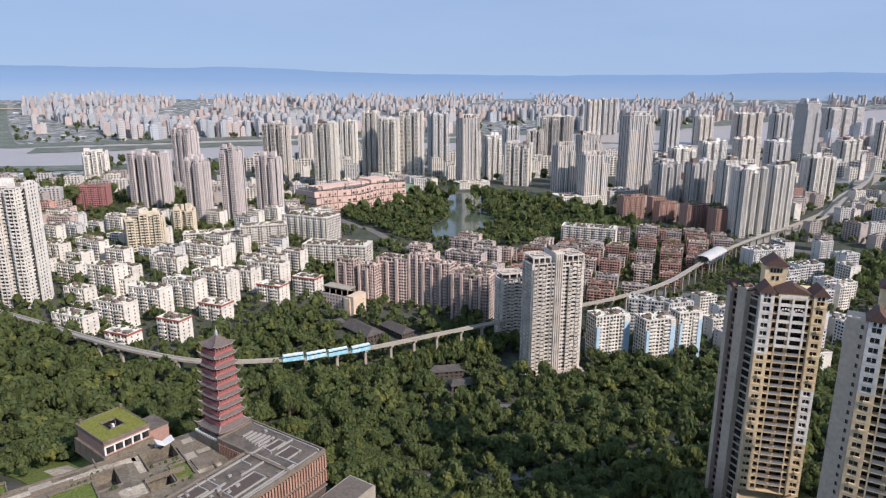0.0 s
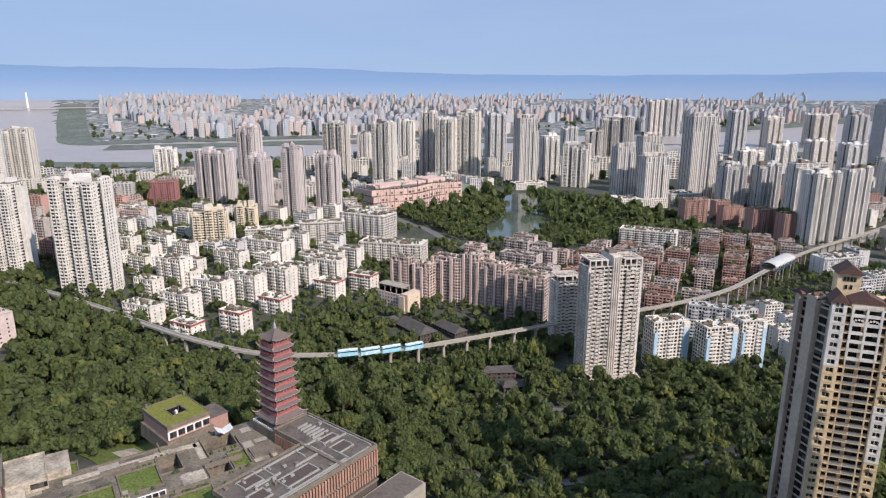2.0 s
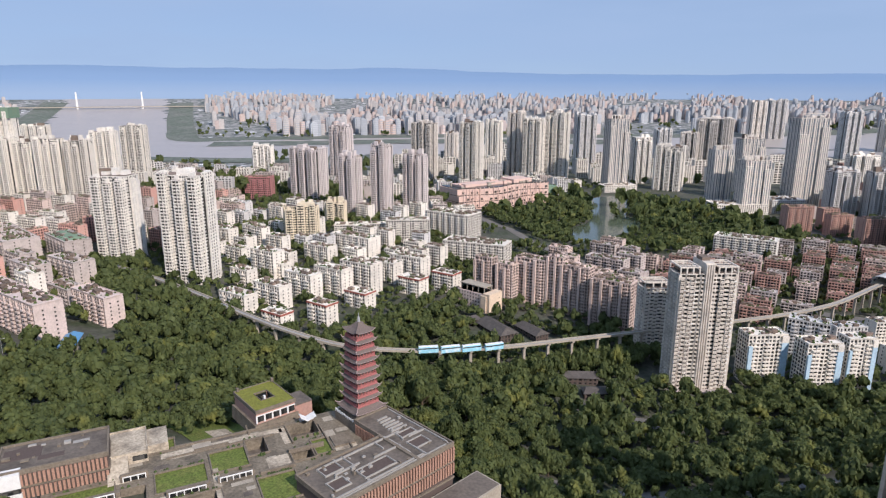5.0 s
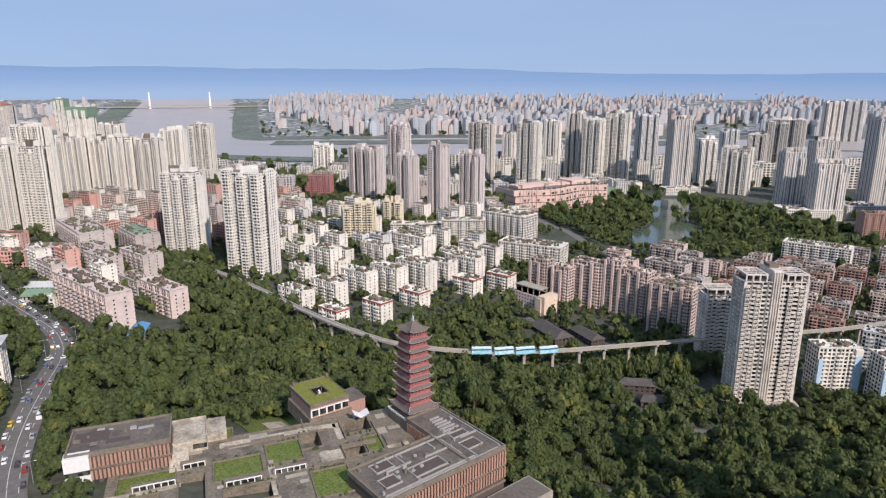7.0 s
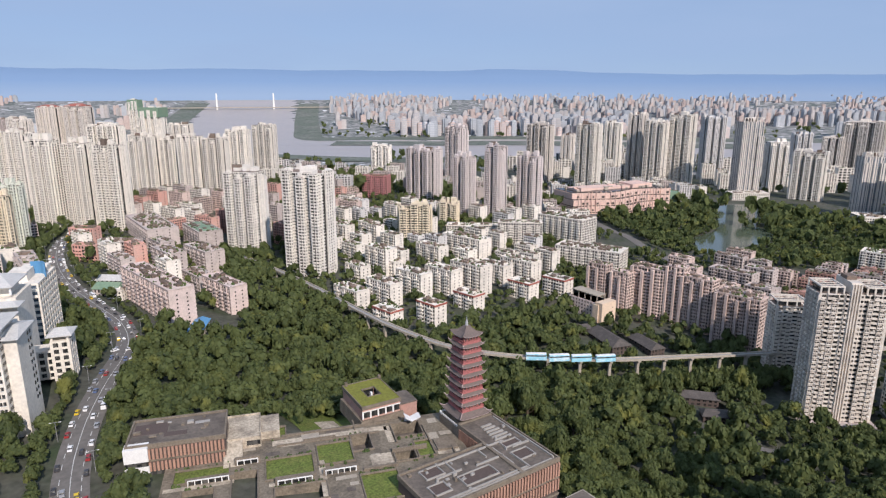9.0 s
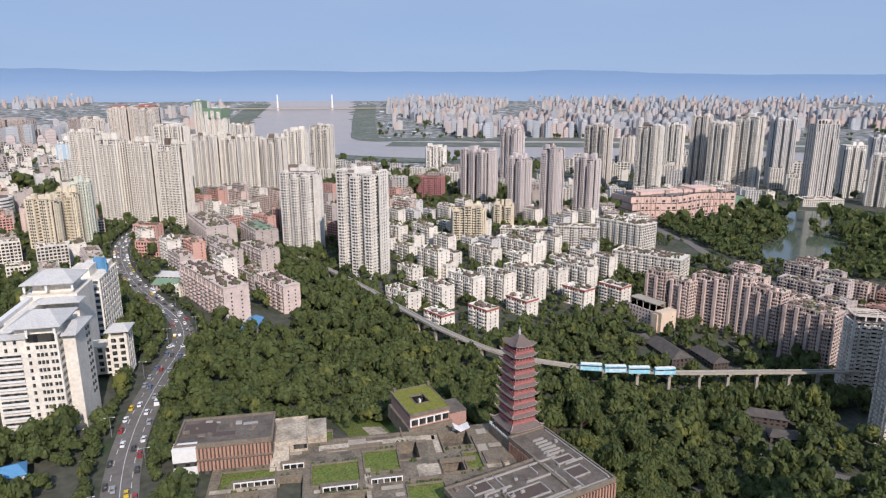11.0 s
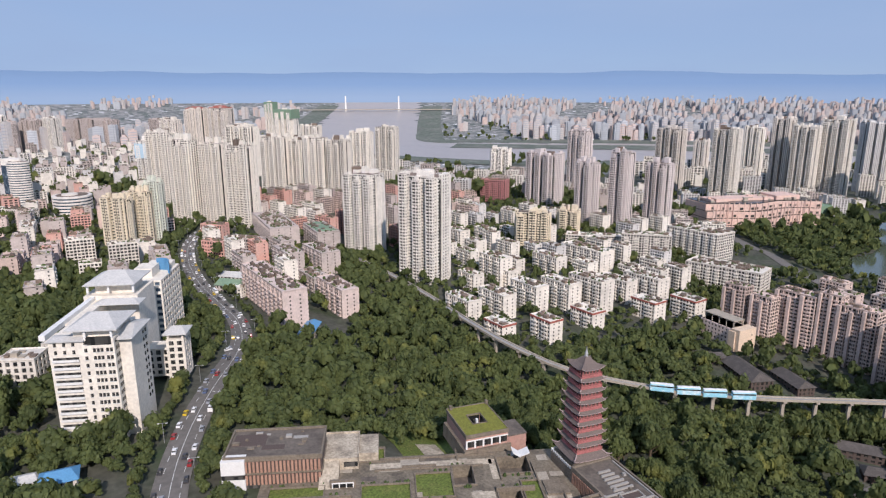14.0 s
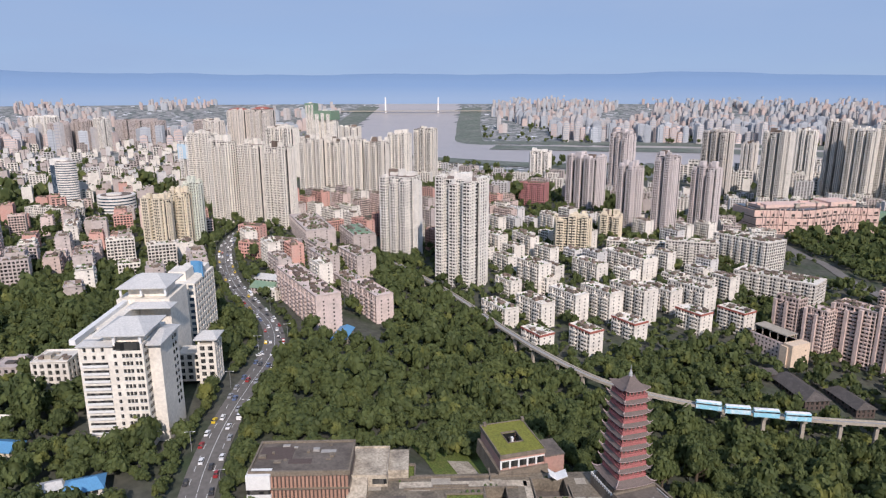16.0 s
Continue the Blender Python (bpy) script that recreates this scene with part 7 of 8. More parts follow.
def join_town(items, name, label):
    """Blocks too many and too far to count, in one mesh."""
    names = sorted({WALLS[key[0]] for _, key, _, _ in items})
    mats = [M[n] for n in names] + [M["glass"], M["roof"], M["concrete"], M["planting"]]
    s, plain = Shape(), {}
    for dist, key, _, m in items:
        wide = dist > 1600
        if (key, wide) not in plain:
            style, w, d, fl = key
            a, g, r = Shape(), Shape(), Shape()
            storeys(a, g, 0, 0, w, d, fl * 3.0 + 5, 6.0 if wide else 3.0, 9.0 if wide else 5.0, 2.8 if wide else 2.0, z0=-5, sides="fb", band=2.0 if wide else 1.1)
            r2 = random.Random(w * 7 + fl)
            roof_clutter(r, r2, w, d, fl * 3.0, 0.35 if wide else 0.7)
            for _ in range(5):
                r.box(r2.uniform(-0.42, 0.42) * w, r2.uniform(-0.4, 0.4) * d, fl * 3.0 + 0.25, 3.0, 2.4, 1.4, 30, k=2, taper=0.5)
            k = names.index(WALLS[style])
            plain[key, wide] = (a.v + g.v + r.v, a.f + [[len(a.v) + i for i in f] for f in g.f] + [[len(a.v) + len(g.v) + i for i in f] for f in r.f],
                          [k] * len(a.f) + [len(names)] * len(g.f) + [{0: len(names) + 1, 1: k, 2: len(names) + 3, 3: len(names) + 2}[q] for q in r.m])
        v, f, mm = plain[key, wide]
        at = np.array(m)
        moved = np.array(v) @ at[:3, :3].T + at[:3, 3]
        o = len(s.v)
        s.v += moved.tolist()
        s.f += [[o + i for i in q] for q in f]
        s.m += mm
    tagged(new(name, s.mesh(name, mats)), label, "town", kind="stuff")


PLACED.sort(key=lambda q: q[0])
for _, key, label, m in PLACED[:290]:
    if key not in TOWN:
        TOWN[key] = town_mesh(*key, len(TOWN))
    home = thing("town_block", m, label, "apartment block", "blocks of the town")
    for name, me in zip(("wall", "glazing", "roof"), TOWN[key]):
        part(name, me, None, home)
join_town(PLACED[290:], "town_quarter", "crowded quarter of pale walk-up blocks with cluttered roofs")


# ---- the far town: towers beyond the river and along the skyline ----
def far_tower_mesh(seed, wall, tall):
    rng = random.Random(seed)
    w, d, h = rng.uniform(18, 32), rng.uniform(14, 22), tall
    s, g = Shape(), Shape()
    s.box(0, 0, -20, w * 0.6, d, h + 20)
    for i in (-1, 1):
        s.box(i * w * 0.34, 0, -20, w * 0.3, d * 0.75, h + 20 - rng.choice((0, 6)))
    s.box(rng.uniform(-0.1, 0.1) * w, 0, h, w * 0.4, d * 0.6, 3.5)
    k = int(h / 11)
    for i in range(1, k):
        g.box(0, 0, i * h / k, w * 0.56, d + 0.6, 3.4)
        for q in (-1, 1):
            g.box(q * w * 0.34, 0, i * h / k, w * 0.2, d * 0.75 + 0.6, 3.4)
    s.add(g.v, g.f, 1)
    return s.mesh("far_tower", [M[wall], M["hazy_glass"]])


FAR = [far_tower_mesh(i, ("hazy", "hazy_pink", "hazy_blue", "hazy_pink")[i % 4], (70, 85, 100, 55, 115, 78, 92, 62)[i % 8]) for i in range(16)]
rng = random.Random(77)
count, tries = 0, 0
far_towns = []
while count < 3000 and tries < 40000:
    tries += 1
    a = radians(rng.uniform(-38, 78))
    d = 2750 + 1850 * rng.random() ** 0.9
    x, y = -d * math.sin(a), d * math.cos(a)
    clump = noise.noise((x * 0.0022, y * 0.0022, 4.0))
    bank = near_line(RIVER, x, y)
    if bank < 480 or clump < -0.12 or (a > radians(52) and d < 2900) or (a > radians(42) and clump < 0.08):
        continue
    count += 1
    far_towns.append((x, y, rng.uniform(0, 60), rng.randrange(16)))
far_towns.sort(key=lambda q: math.hypot(q[0], q[1]))
stuff = Shape()
for i, (x, y, turn, v) in enumerate(far_towns):
    tall = 1.0 + 0.35 * noise.noise((x * 0.006, y * 0.006, 2.0))
    size = 0.88 - 0.52 * min(1.0, max(0.0, (math.hypot(x, y) - 2800) / 1800))
    m = pose(x, y, terrain(x, y), 0, 0, turn) @ Matrix.Diagonal((size * 1.5, size * 1.5, size * tall, 1))
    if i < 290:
        solid("far_tower", FAR[v], None, "distant apartment tower in haze-paled colours beyond the river", "tower", m, "far towers")
    else:
        me = FAR[v]
        faces = [p for p in me.polygons if p.material_index == 0 or math.hypot(x, y) < 3300]
        last = max(max(p.vertices) for p in faces) + 1
        stuff.add([tuple(m @ q.co) for q in me.vertices[:last]], [list(p.vertices) for p in faces], 0)
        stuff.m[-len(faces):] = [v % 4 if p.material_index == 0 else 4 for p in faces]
tagged(new("far_town", stuff.mesh("far_town", [M["hazy"], M["hazy_pink"], M["hazy_blue"], M["hazy_pink"], M["hazy_glass"]])), "crowded skyline of distant towers in haze-paled colours", "town", kind="stuff")


# ---- trees ----
def leaf_material(name, dark, bright, yellow):
    m = bpy.data.materials.new(name)
    m.use_nodes = True
    n, link = m.node_tree.nodes, m.node_tree.links.new
    b = n["Principled BSDF"]
    b.inputs["Roughness"].default_value, b.inputs["Specular IOR Level"].default_value = 0.6, 0.2
    geo, oi = n.new("ShaderNodeNewGeometry"), n.new("ShaderNodeObjectInfo")
    patch = n.new("ShaderNodeTexNoise")
    patch.inputs["Scale"].default_value, patch.inputs["Detail"].default_value = 0.085, 1.0
    link(geo.outputs["Position"], patch.inputs["Vector"])
    mix1, mix2 = n.new("ShaderNodeMix"), n.new("ShaderNodeMix")
    for mx in (mix1, mix2):
        mx.data_type = "RGBA"
    mix1.inputs[6].default_value, mix1.inputs[7].default_value = (*dark, 1), (*bright, 1)
    mix2.inputs[7].default_value = (*yellow, 1)
    add = n.new("ShaderNodeMath")
    add.operation = "MULTIPLY_ADD"
    add.inputs[1].default_value = 0.55
    link(geo.outputs["Random Per Island"], add.inputs[0])
    rr = n.new("ShaderNodeMapRange")
    rr.inputs[1].default_value, rr.inputs[2].default_value, rr.inputs[3].default_value, rr.inputs[4].default_value = 0.3, 0.72, 0.0, 0.55
    link(patch.outputs["Fac"], rr.inputs[0]), link(rr.outputs[0], add.inputs[2])
    link(add.outputs[0], mix1.inputs[0])
    rare = n.new("ShaderNodeMapRange")
    rare.inputs[1].default_value, rare.inputs[2].default_value, rare.inputs[4].default_value = 0.60, 0.72, 0.85
    second = n.new("ShaderNodeTexNoise")
    second.inputs["Scale"].default_value = 0.06
    off = n.new("ShaderNodeVectorMath")
    off.inputs[1].default_value = (310, 170, 40)
    link(geo.outputs["Position"], off.inputs[0]), link(off.outputs[0], second.inputs["Vector"])
    link(second.outputs["Fac"], rare.inputs[0]), link(rare.outputs[0], mix2.inputs[0])
    link(mix1.outputs[2], mix2.inputs[6]), link(mix2.outputs[2], b.inputs["Base Color"])
    thin, both = n.new("ShaderNodeBsdfTranslucent"), n.new("ShaderNodeMixShader")
    both.inputs[0].default_value = 0.48
    link(mix2.outputs[2], thin.inputs["Color"])
    link(b.outputs[0], both.inputs[1]), link(thin.outputs[0], both.inputs[2])
    link(both.outputs[0], n["Material Output"].inputs["Surface"])
    return m


LEAF = leaf_material("broad_leaves", (0.078, 0.104, 0.044), (0.172, 0.206, 0.072), (0.29, 0.295, 0.085))


def crown_arrays(seed, leaves, size, lobes=7):
    """Leaf quads on the skins of overlapping lobes, with an inner mass of smaller blobs; unit: a crown about 2 wide and 2 high."""
    r = np.random.RandomState(seed)
    turn, away = r.uniform(0, 6.283, lobes), np.sqrt(r.uniform(0.05, 1, lobes)) * 0.66
    cen = np.stack([np.cos(turn) * away, np.sin(turn) * away, 1.62 - away * r.uniform(0.6, 1.5, lobes)], 1)
    cen[0] = (0, 0, 1.25)
    rad = r.uniform(0.26, 0.50, lobes)
    rad[0] = 0.62
    which = r.randint(0, lobes, leaves)
    d = r.normal(size=(leaves, 3))
    d[:, 2] = np.abs(d[:, 2]) * 1.0 - 0.25
    d /= np.linalg.norm(d, axis=1, keepdims=True)
    p = cen[which] + d * (rad[which] * r.uniform(0.82, 1.1, leaves))[:, None]
    nrm = d + r.normal(size=(leaves, 3)) * 0.36
    nrm /= np.linalg.norm(nrm, axis=1, keepdims=True)
    up = r.normal(size=(leaves, 3))
    t1 = np.cross(nrm, up)
    t1 /= np.linalg.norm(t1, axis=1, keepdims=True)
    t2 = np.cross(nrm, t1)
    s = (size * r.uniform(0.6, 1.35, leaves))[:, None]
    quad = np.stack([p - t1 * s - t2 * s * 0.7, p + t1 * s - t2 * s * 0.5, p + t1 * s * 0.7 + t2 * s, p - t1 * s * 0.8 + t2 * s * 0.8], 1)
    verts = [quad.reshape(-1, 3)]
    faces = [np.arange(leaves * 4).reshape(-1, 4)]
    # inner mass: octahedron-like blobs
    o = leaves * 4
    base = np.array([(1, 0, 0), (0, 1, 0), (-1, 0, 0), (0, -1, 0), (0, 0, 1), (0, 0, -1)], float)
    tri = np.array([(0, 1, 4), (1, 2, 4), (2, 3, 4), (3, 0, 4), (1, 0, 5), (2, 1, 5), (3, 2, 5), (0, 3, 5)])
    tri = np.concatenate([tri, tri[:, 2:]], 1)
    for i in range(lobes):
        verts.append(cen[i] + base * rad[i] * 0.95)
        faces.append(tri + o)
        o += 6
    return np.concatenate(verts), np.concatenate(faces)


def mesh_from(name, v, f, material):
    """A mesh from arrays of corners and of quads, in which a triangle repeats its last corner."""
    me = bpy.data.meshes.new(name)
    three = f[:, 2] == f[:, 3]
    loops = np.where(three, 3, 4)
    flat = f.ravel()[np.stack([np.ones(len(f), bool)] * 3 + [~three], 1).ravel()]
    me.vertices.add(len(v))
    me.vertices.foreach_set("co", v.astype(np.float32).ravel())
    me.loops.add(len(flat))
    me.loops.foreach_set("vertex_index", flat.astype(np.int32))
    me.polygons.add(len(f))
    me.polygons.foreach_set("loop_start", np.concatenate([[0], np.cumsum(loops)[:-1]]).astype(np.int32))
    me.materials.append(material)
    me.update(calc_edges=True)
    return me


NEAR_CROWNS = [mesh_from("crown", *crown_arrays(i, 760, 0.082, 16), LEAF) for i in range(7)]
FAR_CROWNS = [[crown_arrays(50 + i, leaves, size, lobes) for i in range(6)] for leaves, size, lobes in ((260, 0.118, 11), (140, 0.16, 8), (50, 0.26, 4), (18, 0.42, 2))]
TRUNKS = []
for i in range(4):
    r = random.Random(i)
    s = Shape().tube(0, 0, -0.3, 0.75, 0.075, 0.05, 7)
    for k in range(5):
        a, z = r.uniform(0, 6.28), r.uniform(0.35, 0.7)
        tip = (math.cos(a) * 0.5, math.sin(a) * 0.5, z + r.uniform(0.35, 0.6))
        b = 0.03
        s.add([(b, 0, z), (-b / 2, b, z), (-b / 2, -b, z), (tip[0], tip[1], tip[2])], [[0, 1, 3], [1, 2, 3], [2, 0, 3]])
    TRUNKS.append(s.mesh("trunk", [M["bark"]]))


def tree(x, y, r, seed):
    rng = random.Random(seed)
    root = thing("tree", pose(x, y, terrain(x, y), 0, 0, rng.uniform(0, 360)), "broad-leaved green tree with a dense rounded crown", "tree", "trees of the wooded hill")
    h = r * HIGH.get((x, y), rng.choice((0.8, 0.95, 1.1, 1.25, 1.6)))
    t = part("trunk", TRUNKS[rng.randrange(4)], None, root)
    t.scale = (h, h, h)
    c = part("crown", NEAR_CROWNS[rng.randrange(7)], None, root)
    c.scale = (r, r, h)
    c.location = (0, 0, h * 0.1)


WOODS = [
    [(-205, 150), (-232, 162), (-254, 184), (-276, 210), (-300, 240), (-324, 268), (-352, 292), (-318, 318), (-300, 340), (-345, 400), (-460, 500), (-440, 545), (-400, 505), (-300, 455), (-240, 425), (-160, 402), (-100, 415), (-90, 290), (-125, 270), (-165, 268), (-172, 240), (-205, 205)],
    [(-85, 285), (-50, 250), (-30, 200), (40, 130), (110, 130), (200, 110), (290, 160), (300, 300), (300, 360), (360, 450), (230, 470), (120, 480), (40, 455), (60, 520), (20, 500), (-40, 450), (-100, 420)],
    [(-210, 420), (-150, 405), (-110, 420), (-60, 445), (0, 480), (50, 520), (30, 555), (-20, 545), (-60, 540), (-120, 545), (-165, 480), (-185, 430)],
    [(-120, 880), (-60, 820), (60, 800), (190, 860), (310, 960), (250, 1120), (110, 1230), (-50, 1170), (-140, 1050), (-160, 960)],
    [(440, 640), (700, 640), (900, 760), (640, 840), (480, 760)],
    [(-236, 172), (-215, 130), (-180, 60), (-120, 60), (-120, 150), (-200, 160)],
    [(-450, 60), (-200, 60), (-240, 140), (-300, 235), (-360, 290), (-470, 300), (-560, 220)],
    [(-620, 60), (-450, 150), (-400, 270), (-520, 330), (-640, 250)],
]
SCATTER = [
    [(-470, 540), (-350, 480), (-260, 428), (-190, 408), (-120, 500), (-60, 640), (-190, 860), (-480, 820)],
    [(-700, 440), (-540, 380), (-400, 330), (-340, 380), (-430, 520), (-600, 560)],
    [(60, 480), (330, 400), (520, 640), (420, 860), (250, 900), (60, 640)],
    [(-1300, 150), (-560, 200), (-440, 300), (-700, 520), (-900, 640), (-1300, 800)],
    [(-900, 900), (-420, 560), (-330, 850), (-300, 1050), (-800, 1250)],
    [(300, 900), (900, 800), (1100, 1250), (700, 1500), (330, 1100)],
    [(-340, 760), (-160, 720), (-100, 870), (-180, 1080), (60, 1400), (-330, 1420), (-560, 1250)],
    [(-120, 560), (60, 560), (120, 640), (60, 800), (-60, 800), (-160, 700)],
]
CLEARINGS = [(-72, 498, 17), (-48, 502, 18), (-30, 510, 16), (16, 402, 15), (6, 438, 14), (-250, 131, 9), (72, 450, 11), (92, 453, 11), (110, 459, 10)]      # before the old roofs, the car park and the sheds
spots = []
rng = random.Random(21)
for polys, gap, chance in ((WOODS, 5.9, 0.97), (SCATTER, 8.0, 0.85)):
    for poly in polys:
        x0, x1, y0, y1 = min(p[0] for p in poly), max(p[0] for p in poly), min(p[1] for p in poly), max(p[1] for p in poly)
        g = gap if y0 < 600 else gap * 1.25
        yy = y0
        while yy < y1:
            xx = x0
            while xx < x1:
                x, y = xx + rng.uniform(-0.42, 0.42) * g, yy + rng.uniform(-0.42, 0.42) * g
                xx += g
                if rng.random() > chance or not inside(poly, x, y) or taken(x, y, 1.5) or on_road(x, y, 0.5) or inside(pond, x, y) or inside(pond, x, y + 15) or any(math.hypot(x - a, y - b) < c for a, b, c in CLEARINGS):
                    continue
                r = rng.uniform(2.7, 5.0) * (1.05 if y > 600 else 1.0) * rng.choice((0.6, 0.8, 1.0, 1.0, 1.2, 1.55)) * (0.8 if polys is SCATTER else 1.0)
                r = min(r, 2.9 + 0.16 * near_line(RAIL, x, y)) if y < 560 else r
                spots.append((x, y, r))
            yy += g
# tall trees that stand close under the guideway
HIGH = {}
for x0, y0, z0 in LINE:
    if -125 < x0 < 60 and y0 < 520:
        for off in (7.5, 14.5):
            x, y = x0 + 0.5 * off + rng.uniform(-2, 2), y0 - off + rng.uniform(-2, 2)
            if rng.random() < 0.55 and not taken(x, y, 1.0) and not on_road(x, y, 0.0):
                r = rng.uniform(3.8, 5.2)
                HIGH[x, y] = max(1.0, min((z0 - 6 - terrain(x, y)) / (2.0 * r), 2.3))
                spots.append((x, y, r))
# street trees along the avenue
for off in (-12.5, 12.5):
    line = smooth_line(AVENUE, 5.5)
    for i in range(1, len(line) - 1):
        tx, ty = line[i + 1][0] - line[i - 1][0], line[i + 1][1] - line[i - 1][1]
        n = math.hypot(tx, ty)
        x, y = line[i][0] - ty / n * off, line[i][1] + tx / n * off
        if not taken(x, y, 1.0):
            spots.append((x, y, rng.uniform(2.4, 4.0)))
# groves scattered over the far land
for _ in range(5200):
    a, d = radians(rng.uniform(-40, 76)), rng.uniform(1000, 3600)
    x, y = -d * math.sin(a), d * math.cos(a)
    if noise.noise((x * 0.004, y * 0.004, 9.0)) > 0.02 and near_line(RIVER, x, y) > 420 and not taken(x, y, 3) and not on_road(x, y, 4):
        spots.append((x, y, rng.uniform(6, 12)))
spots.sort(key=lambda q: abs(q[0] + 90) * 0.7 + abs(q[1] - 300))
for i, (x, y, r) in enumerate(spots[:300]):
    tree(x, y, r, i)
verts, faces, o = [], [], 0
for i, (x, y, r) in enumerate(spots[300:]):
    far_off = math.hypot(x, y)
    v, f = FAR_CROWNS[0 if far_off < 360 else 1 if far_off < 520 else 2 if far_off < 800 else 3][i % 6]
    a = rng.uniform(0, 6.28)
    c, s = math.cos(a), math.sin(a)
    h = r * HIGH.get((x, y), rng.choice((0.8, 0.95, 1.1, 1.25, 1.6)))
    q = np.stack([(v[:, 0] * c - v[:, 1] * s) * r + x, (v[:, 0] * s + v[:, 1] * c) * r + y, v[:, 2] * h + terrain(x, y) + 0.1 * h], 1)
    verts.append(q)
    faces.append(f + o)
    o += len(v)
woods = new("woodland", mesh_from("woodland", np.concatenate(verts), np.concatenate(faces), LEAF))
tagged(woods, "dense green broad-leaved woodland and street trees", "trees", kind="stuff")


# ---- traffic ----
CAR_PAINT = [mat("car_paint", c, rough=0.3, vary=0.03, spec=0.5) for c in ((0.75, 0.75, 0.74), (0.72, 0.72, 0.72), (0.05, 0.05, 0.055), (0.30, 0.31, 0.33), (0.65, 0.45, 0.03), (0.30, 0.03, 0.03), (0.10, 0.14, 0.25))]
M["rubber"] = mat("tyre_rubber", (0.03, 0.03, 0.03))


def car_master(paint, bus=False):
    root = thing("car" if not bus else "bus", pose(0, 0, -500), "", "")
    L, H = (4.5, 0.75) if not bus else (9.0, 2.0)
    W = 1.8 if not bus else 2.4
    part("body", Shape().box(0, 0, 0.3, L, W, H, taper=0.97), paint, root)
    cab = Shape()
    if bus:
        cab.box(0, 0, 2.3, L * 0.97, W * 0.96, 0.5)
    else:
        cab.box(-0.2, 0, 1.05, L * 0.56, W * 0.92, 0.5, taper=0.8)
    part("cabin_glass", cab, M["glass"], root)
    part("roof", Shape().box(-0.2, 0, (2.8 if bus else 1.55), L * (0.95 if bus else 0.42), W * 0.8, 0.08), paint, root)
    wheel = Shape()
    n = 8
    wheel.add([(0.32 * math.cos(2 * math.pi * i / n), yy, 0.32 * math.sin(2 * math.pi * i / n)) for yy in (-0.1, 0.1) for i in range(n)], [list(range(n)), list(range(n, 2 * n))[::-1]] + [[i, n + i, n + (i + 1) % n, (i + 1) % n] for i in range(n)])
    me = wheel.mesh("wheel", [M["rubber"]])
    for a in (-1, 1):
        for b in (-1, 1):
            part("wheel", me, None, root).location = (a * L * 0.31, b * W * 0.46, 0.32)
    return root


MASTERS = [(car_master(p), t) for p, t in zip(CAR_PAINT, ("white", "white", "black", "grey", "yellow", "dark red", "dark blue"))]
BUS = car_master(CAR_PAINT[0], True)
rng = random.Random(4)
lane_line = smooth_line(AVENUE, 1.0)
used = []
first = {}


def put_car(master, words, x, y, ang, kind="car", where="on the avenue"):
    m = pose(x, y, terrain(x, y) + 0.52, 0, 0, ang)
    if master not in first:
        first[master] = True
        master.matrix_world = m
        ob = master
    else:
        ob = copy_thing(master, m)
    tagged(ob, f"small {words} passenger {kind} {where}", kind, "traffic on the avenue")


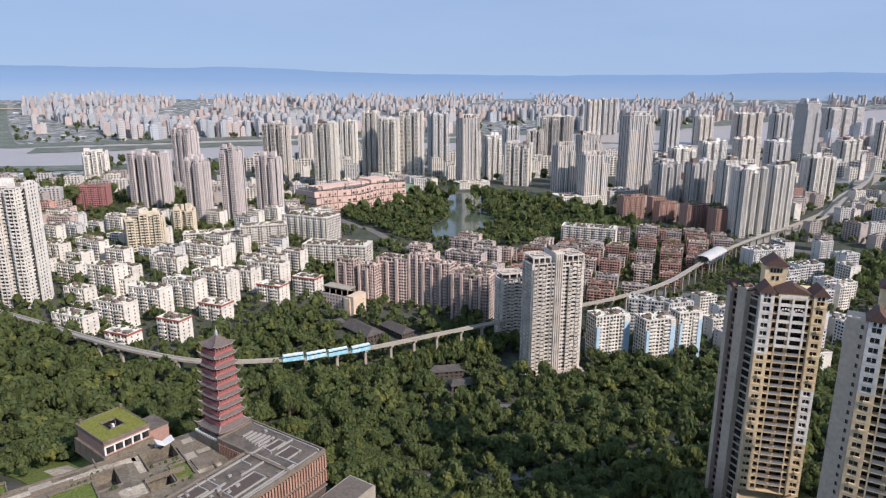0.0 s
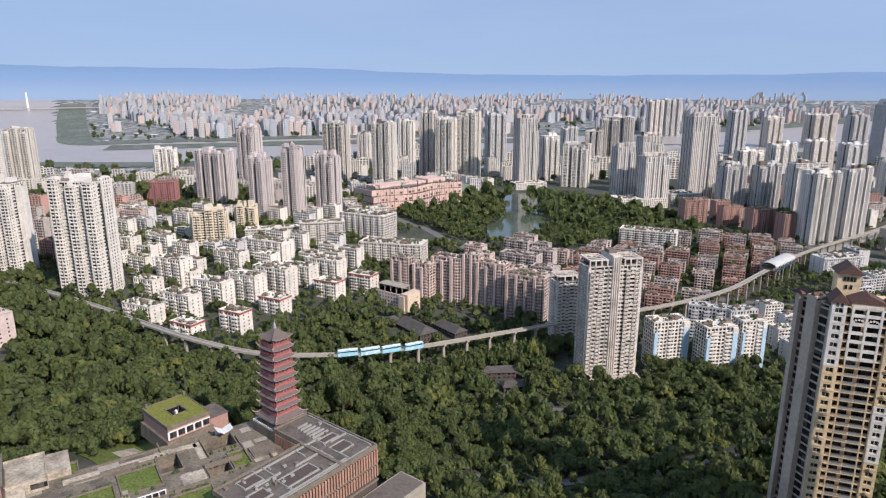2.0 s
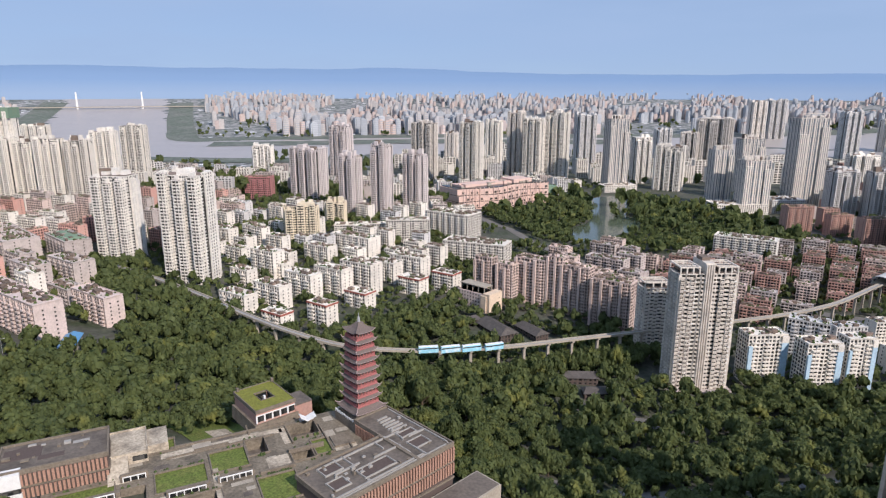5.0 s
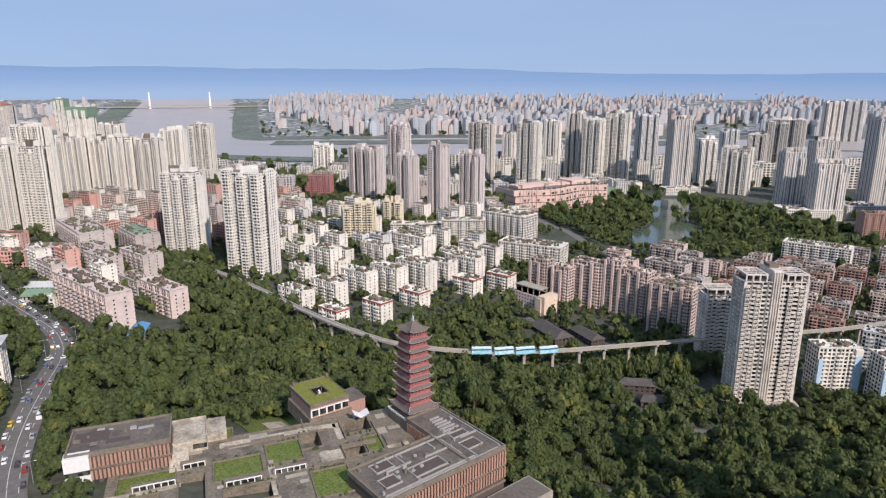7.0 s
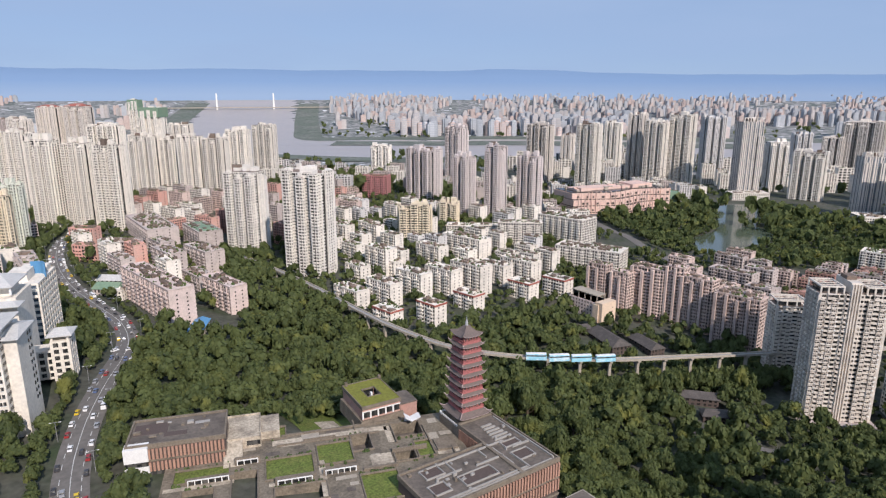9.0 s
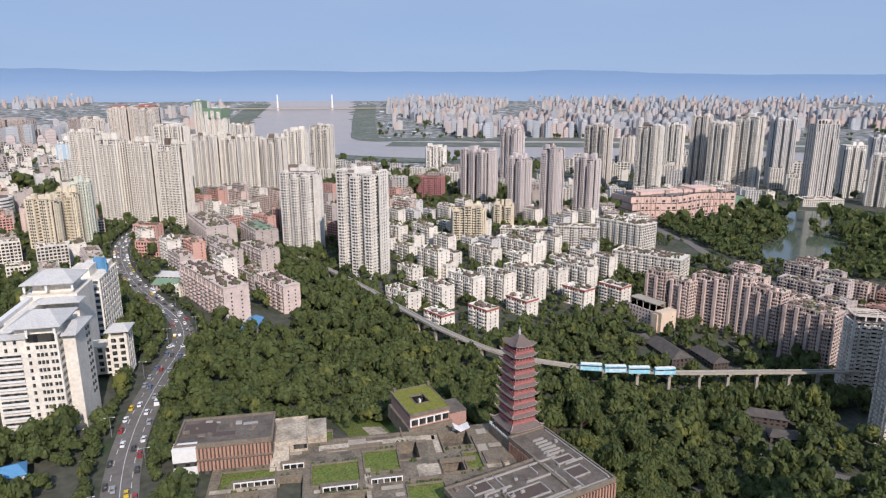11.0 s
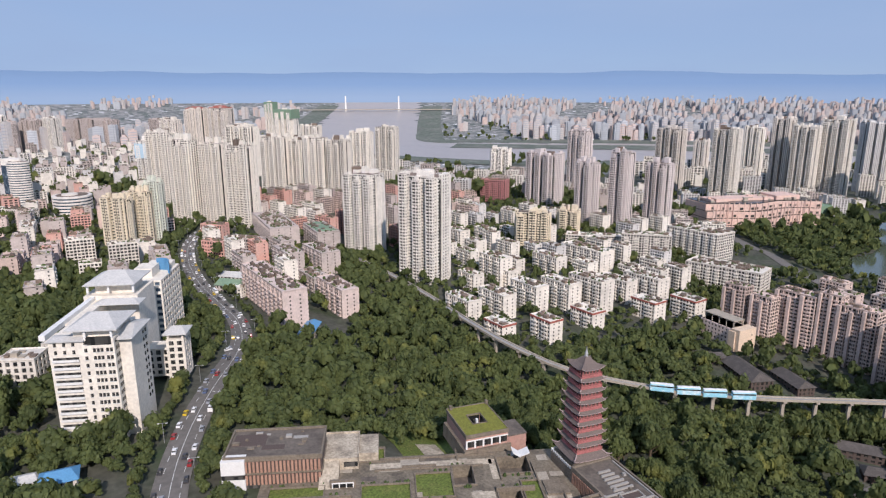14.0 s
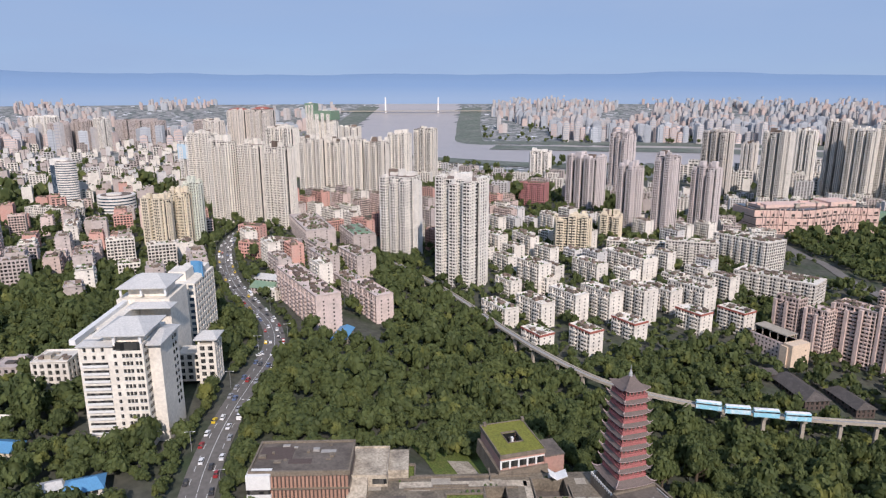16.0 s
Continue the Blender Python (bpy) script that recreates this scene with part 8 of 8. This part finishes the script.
for lane, sense, gap in ((-5.4, 180, 11), (-2.4, 180, 17), (2.4, 0, 20), (5.4, 0, 13)):
    i = rng.randint(3, 9)
    while i < len(lane_line) - 3:
        (x0, y0, _), (x1, y1, _) = lane_line[i - 1], lane_line[i + 1]
        ang = math.atan2(y1 - y0, x1 - x0)
        x, y = lane_line[i][0] - math.sin(ang) * lane, lane_line[i][1] + math.cos(ang) * lane
        if y > 60:
            if rng.random() < 0.05:
                put_car(BUS, "white", x, y, math.degrees(ang) + sense, "bus")
            else:
                k = rng.choice((0, 0, 0, 1, 1, 2, 2, 3, 3, 4, 5, 6))
                put_car(MASTERS[k][0], MASTERS[k][1], x, y, math.degrees(ang) + sense)
        i += int(rng.uniform(0.8, 2.2) * gap)
for k, (x, y) in enumerate(((14, 404), (17, 403), (20, 402), (24, 401), (40, 389), (44, 389), (50, 389), (56, 390), (-322, 255), (-318, 262), (-330, 250), (-336, 262), (-360, 118), (-352, 112), (20, 288))):
    put_car(MASTERS[k % 4][0], MASTERS[k % 4][1], x, y, 70 if k < 12 else 10, "car", "parked beside the road")
# lane markings and street lamps
marks = Shape()
for lane in (-3.9, 0.0, 3.9):
    for i in range(2, len(lane_line) - 2, 9 if lane else 5):
        (x0, y0, _), (x1, y1, _) = lane_line[i - 1], lane_line[i + 1]
        ang = math.atan2(y1 - y0, x1 - x0)
        x, y = lane_line[i][0] - math.sin(ang) * lane, lane_line[i][1] + math.cos(ang) * lane
        marks.box(x, y, terrain(x, y) + 0.4, 4.0 if lane else 5.2, 0.22, 0.16, math.degrees(ang))
tagged(new("road_marking", marks.mesh("road_marking", [M["paint_white"]])), "white painted lane lines on the avenue", "road marking", kind="structure")
lamp = thing("street_lamp", pose(0, 0, -500), "grey steel street lamp with two arms", "street lamp", "lamps of the avenue")
part("pole", Shape().tube(0, 0, 0, 9.5, 0.14, 0.09, 6), M["metal_grey"], lamp)
part("arm", Shape().box(0, 0, 9.4, 3.6, 0.12, 0.12), M["metal_grey"], lamp)
part("lamp_head", Shape().box(1.8, 0, 9.3, 0.9, 0.3, 0.16).box(-1.8, 0, 9.3, 0.9, 0.3, 0.16), M["metal_white"], lamp)
for i in range(20, len(lane_line) - 20, 30):
    (x0, y0, _), (x1, y1, _) = lane_line[i - 1], lane_line[i + 1]
    ang = math.atan2(y1 - y0, x1 - x0)
    off = 8.6 if (i // 30) % 2 else -8.6
    x, y = lane_line[i][0] - math.sin(ang) * off, lane_line[i][1] + math.cos(ang) * off
    m = pose(x, y, terrain(x, y), 0, 0, math.degrees(ang) + 90)
    if lamp.location.z < -100:
        lamp.matrix_world = m
    else:
        copy_thing(lamp, m)
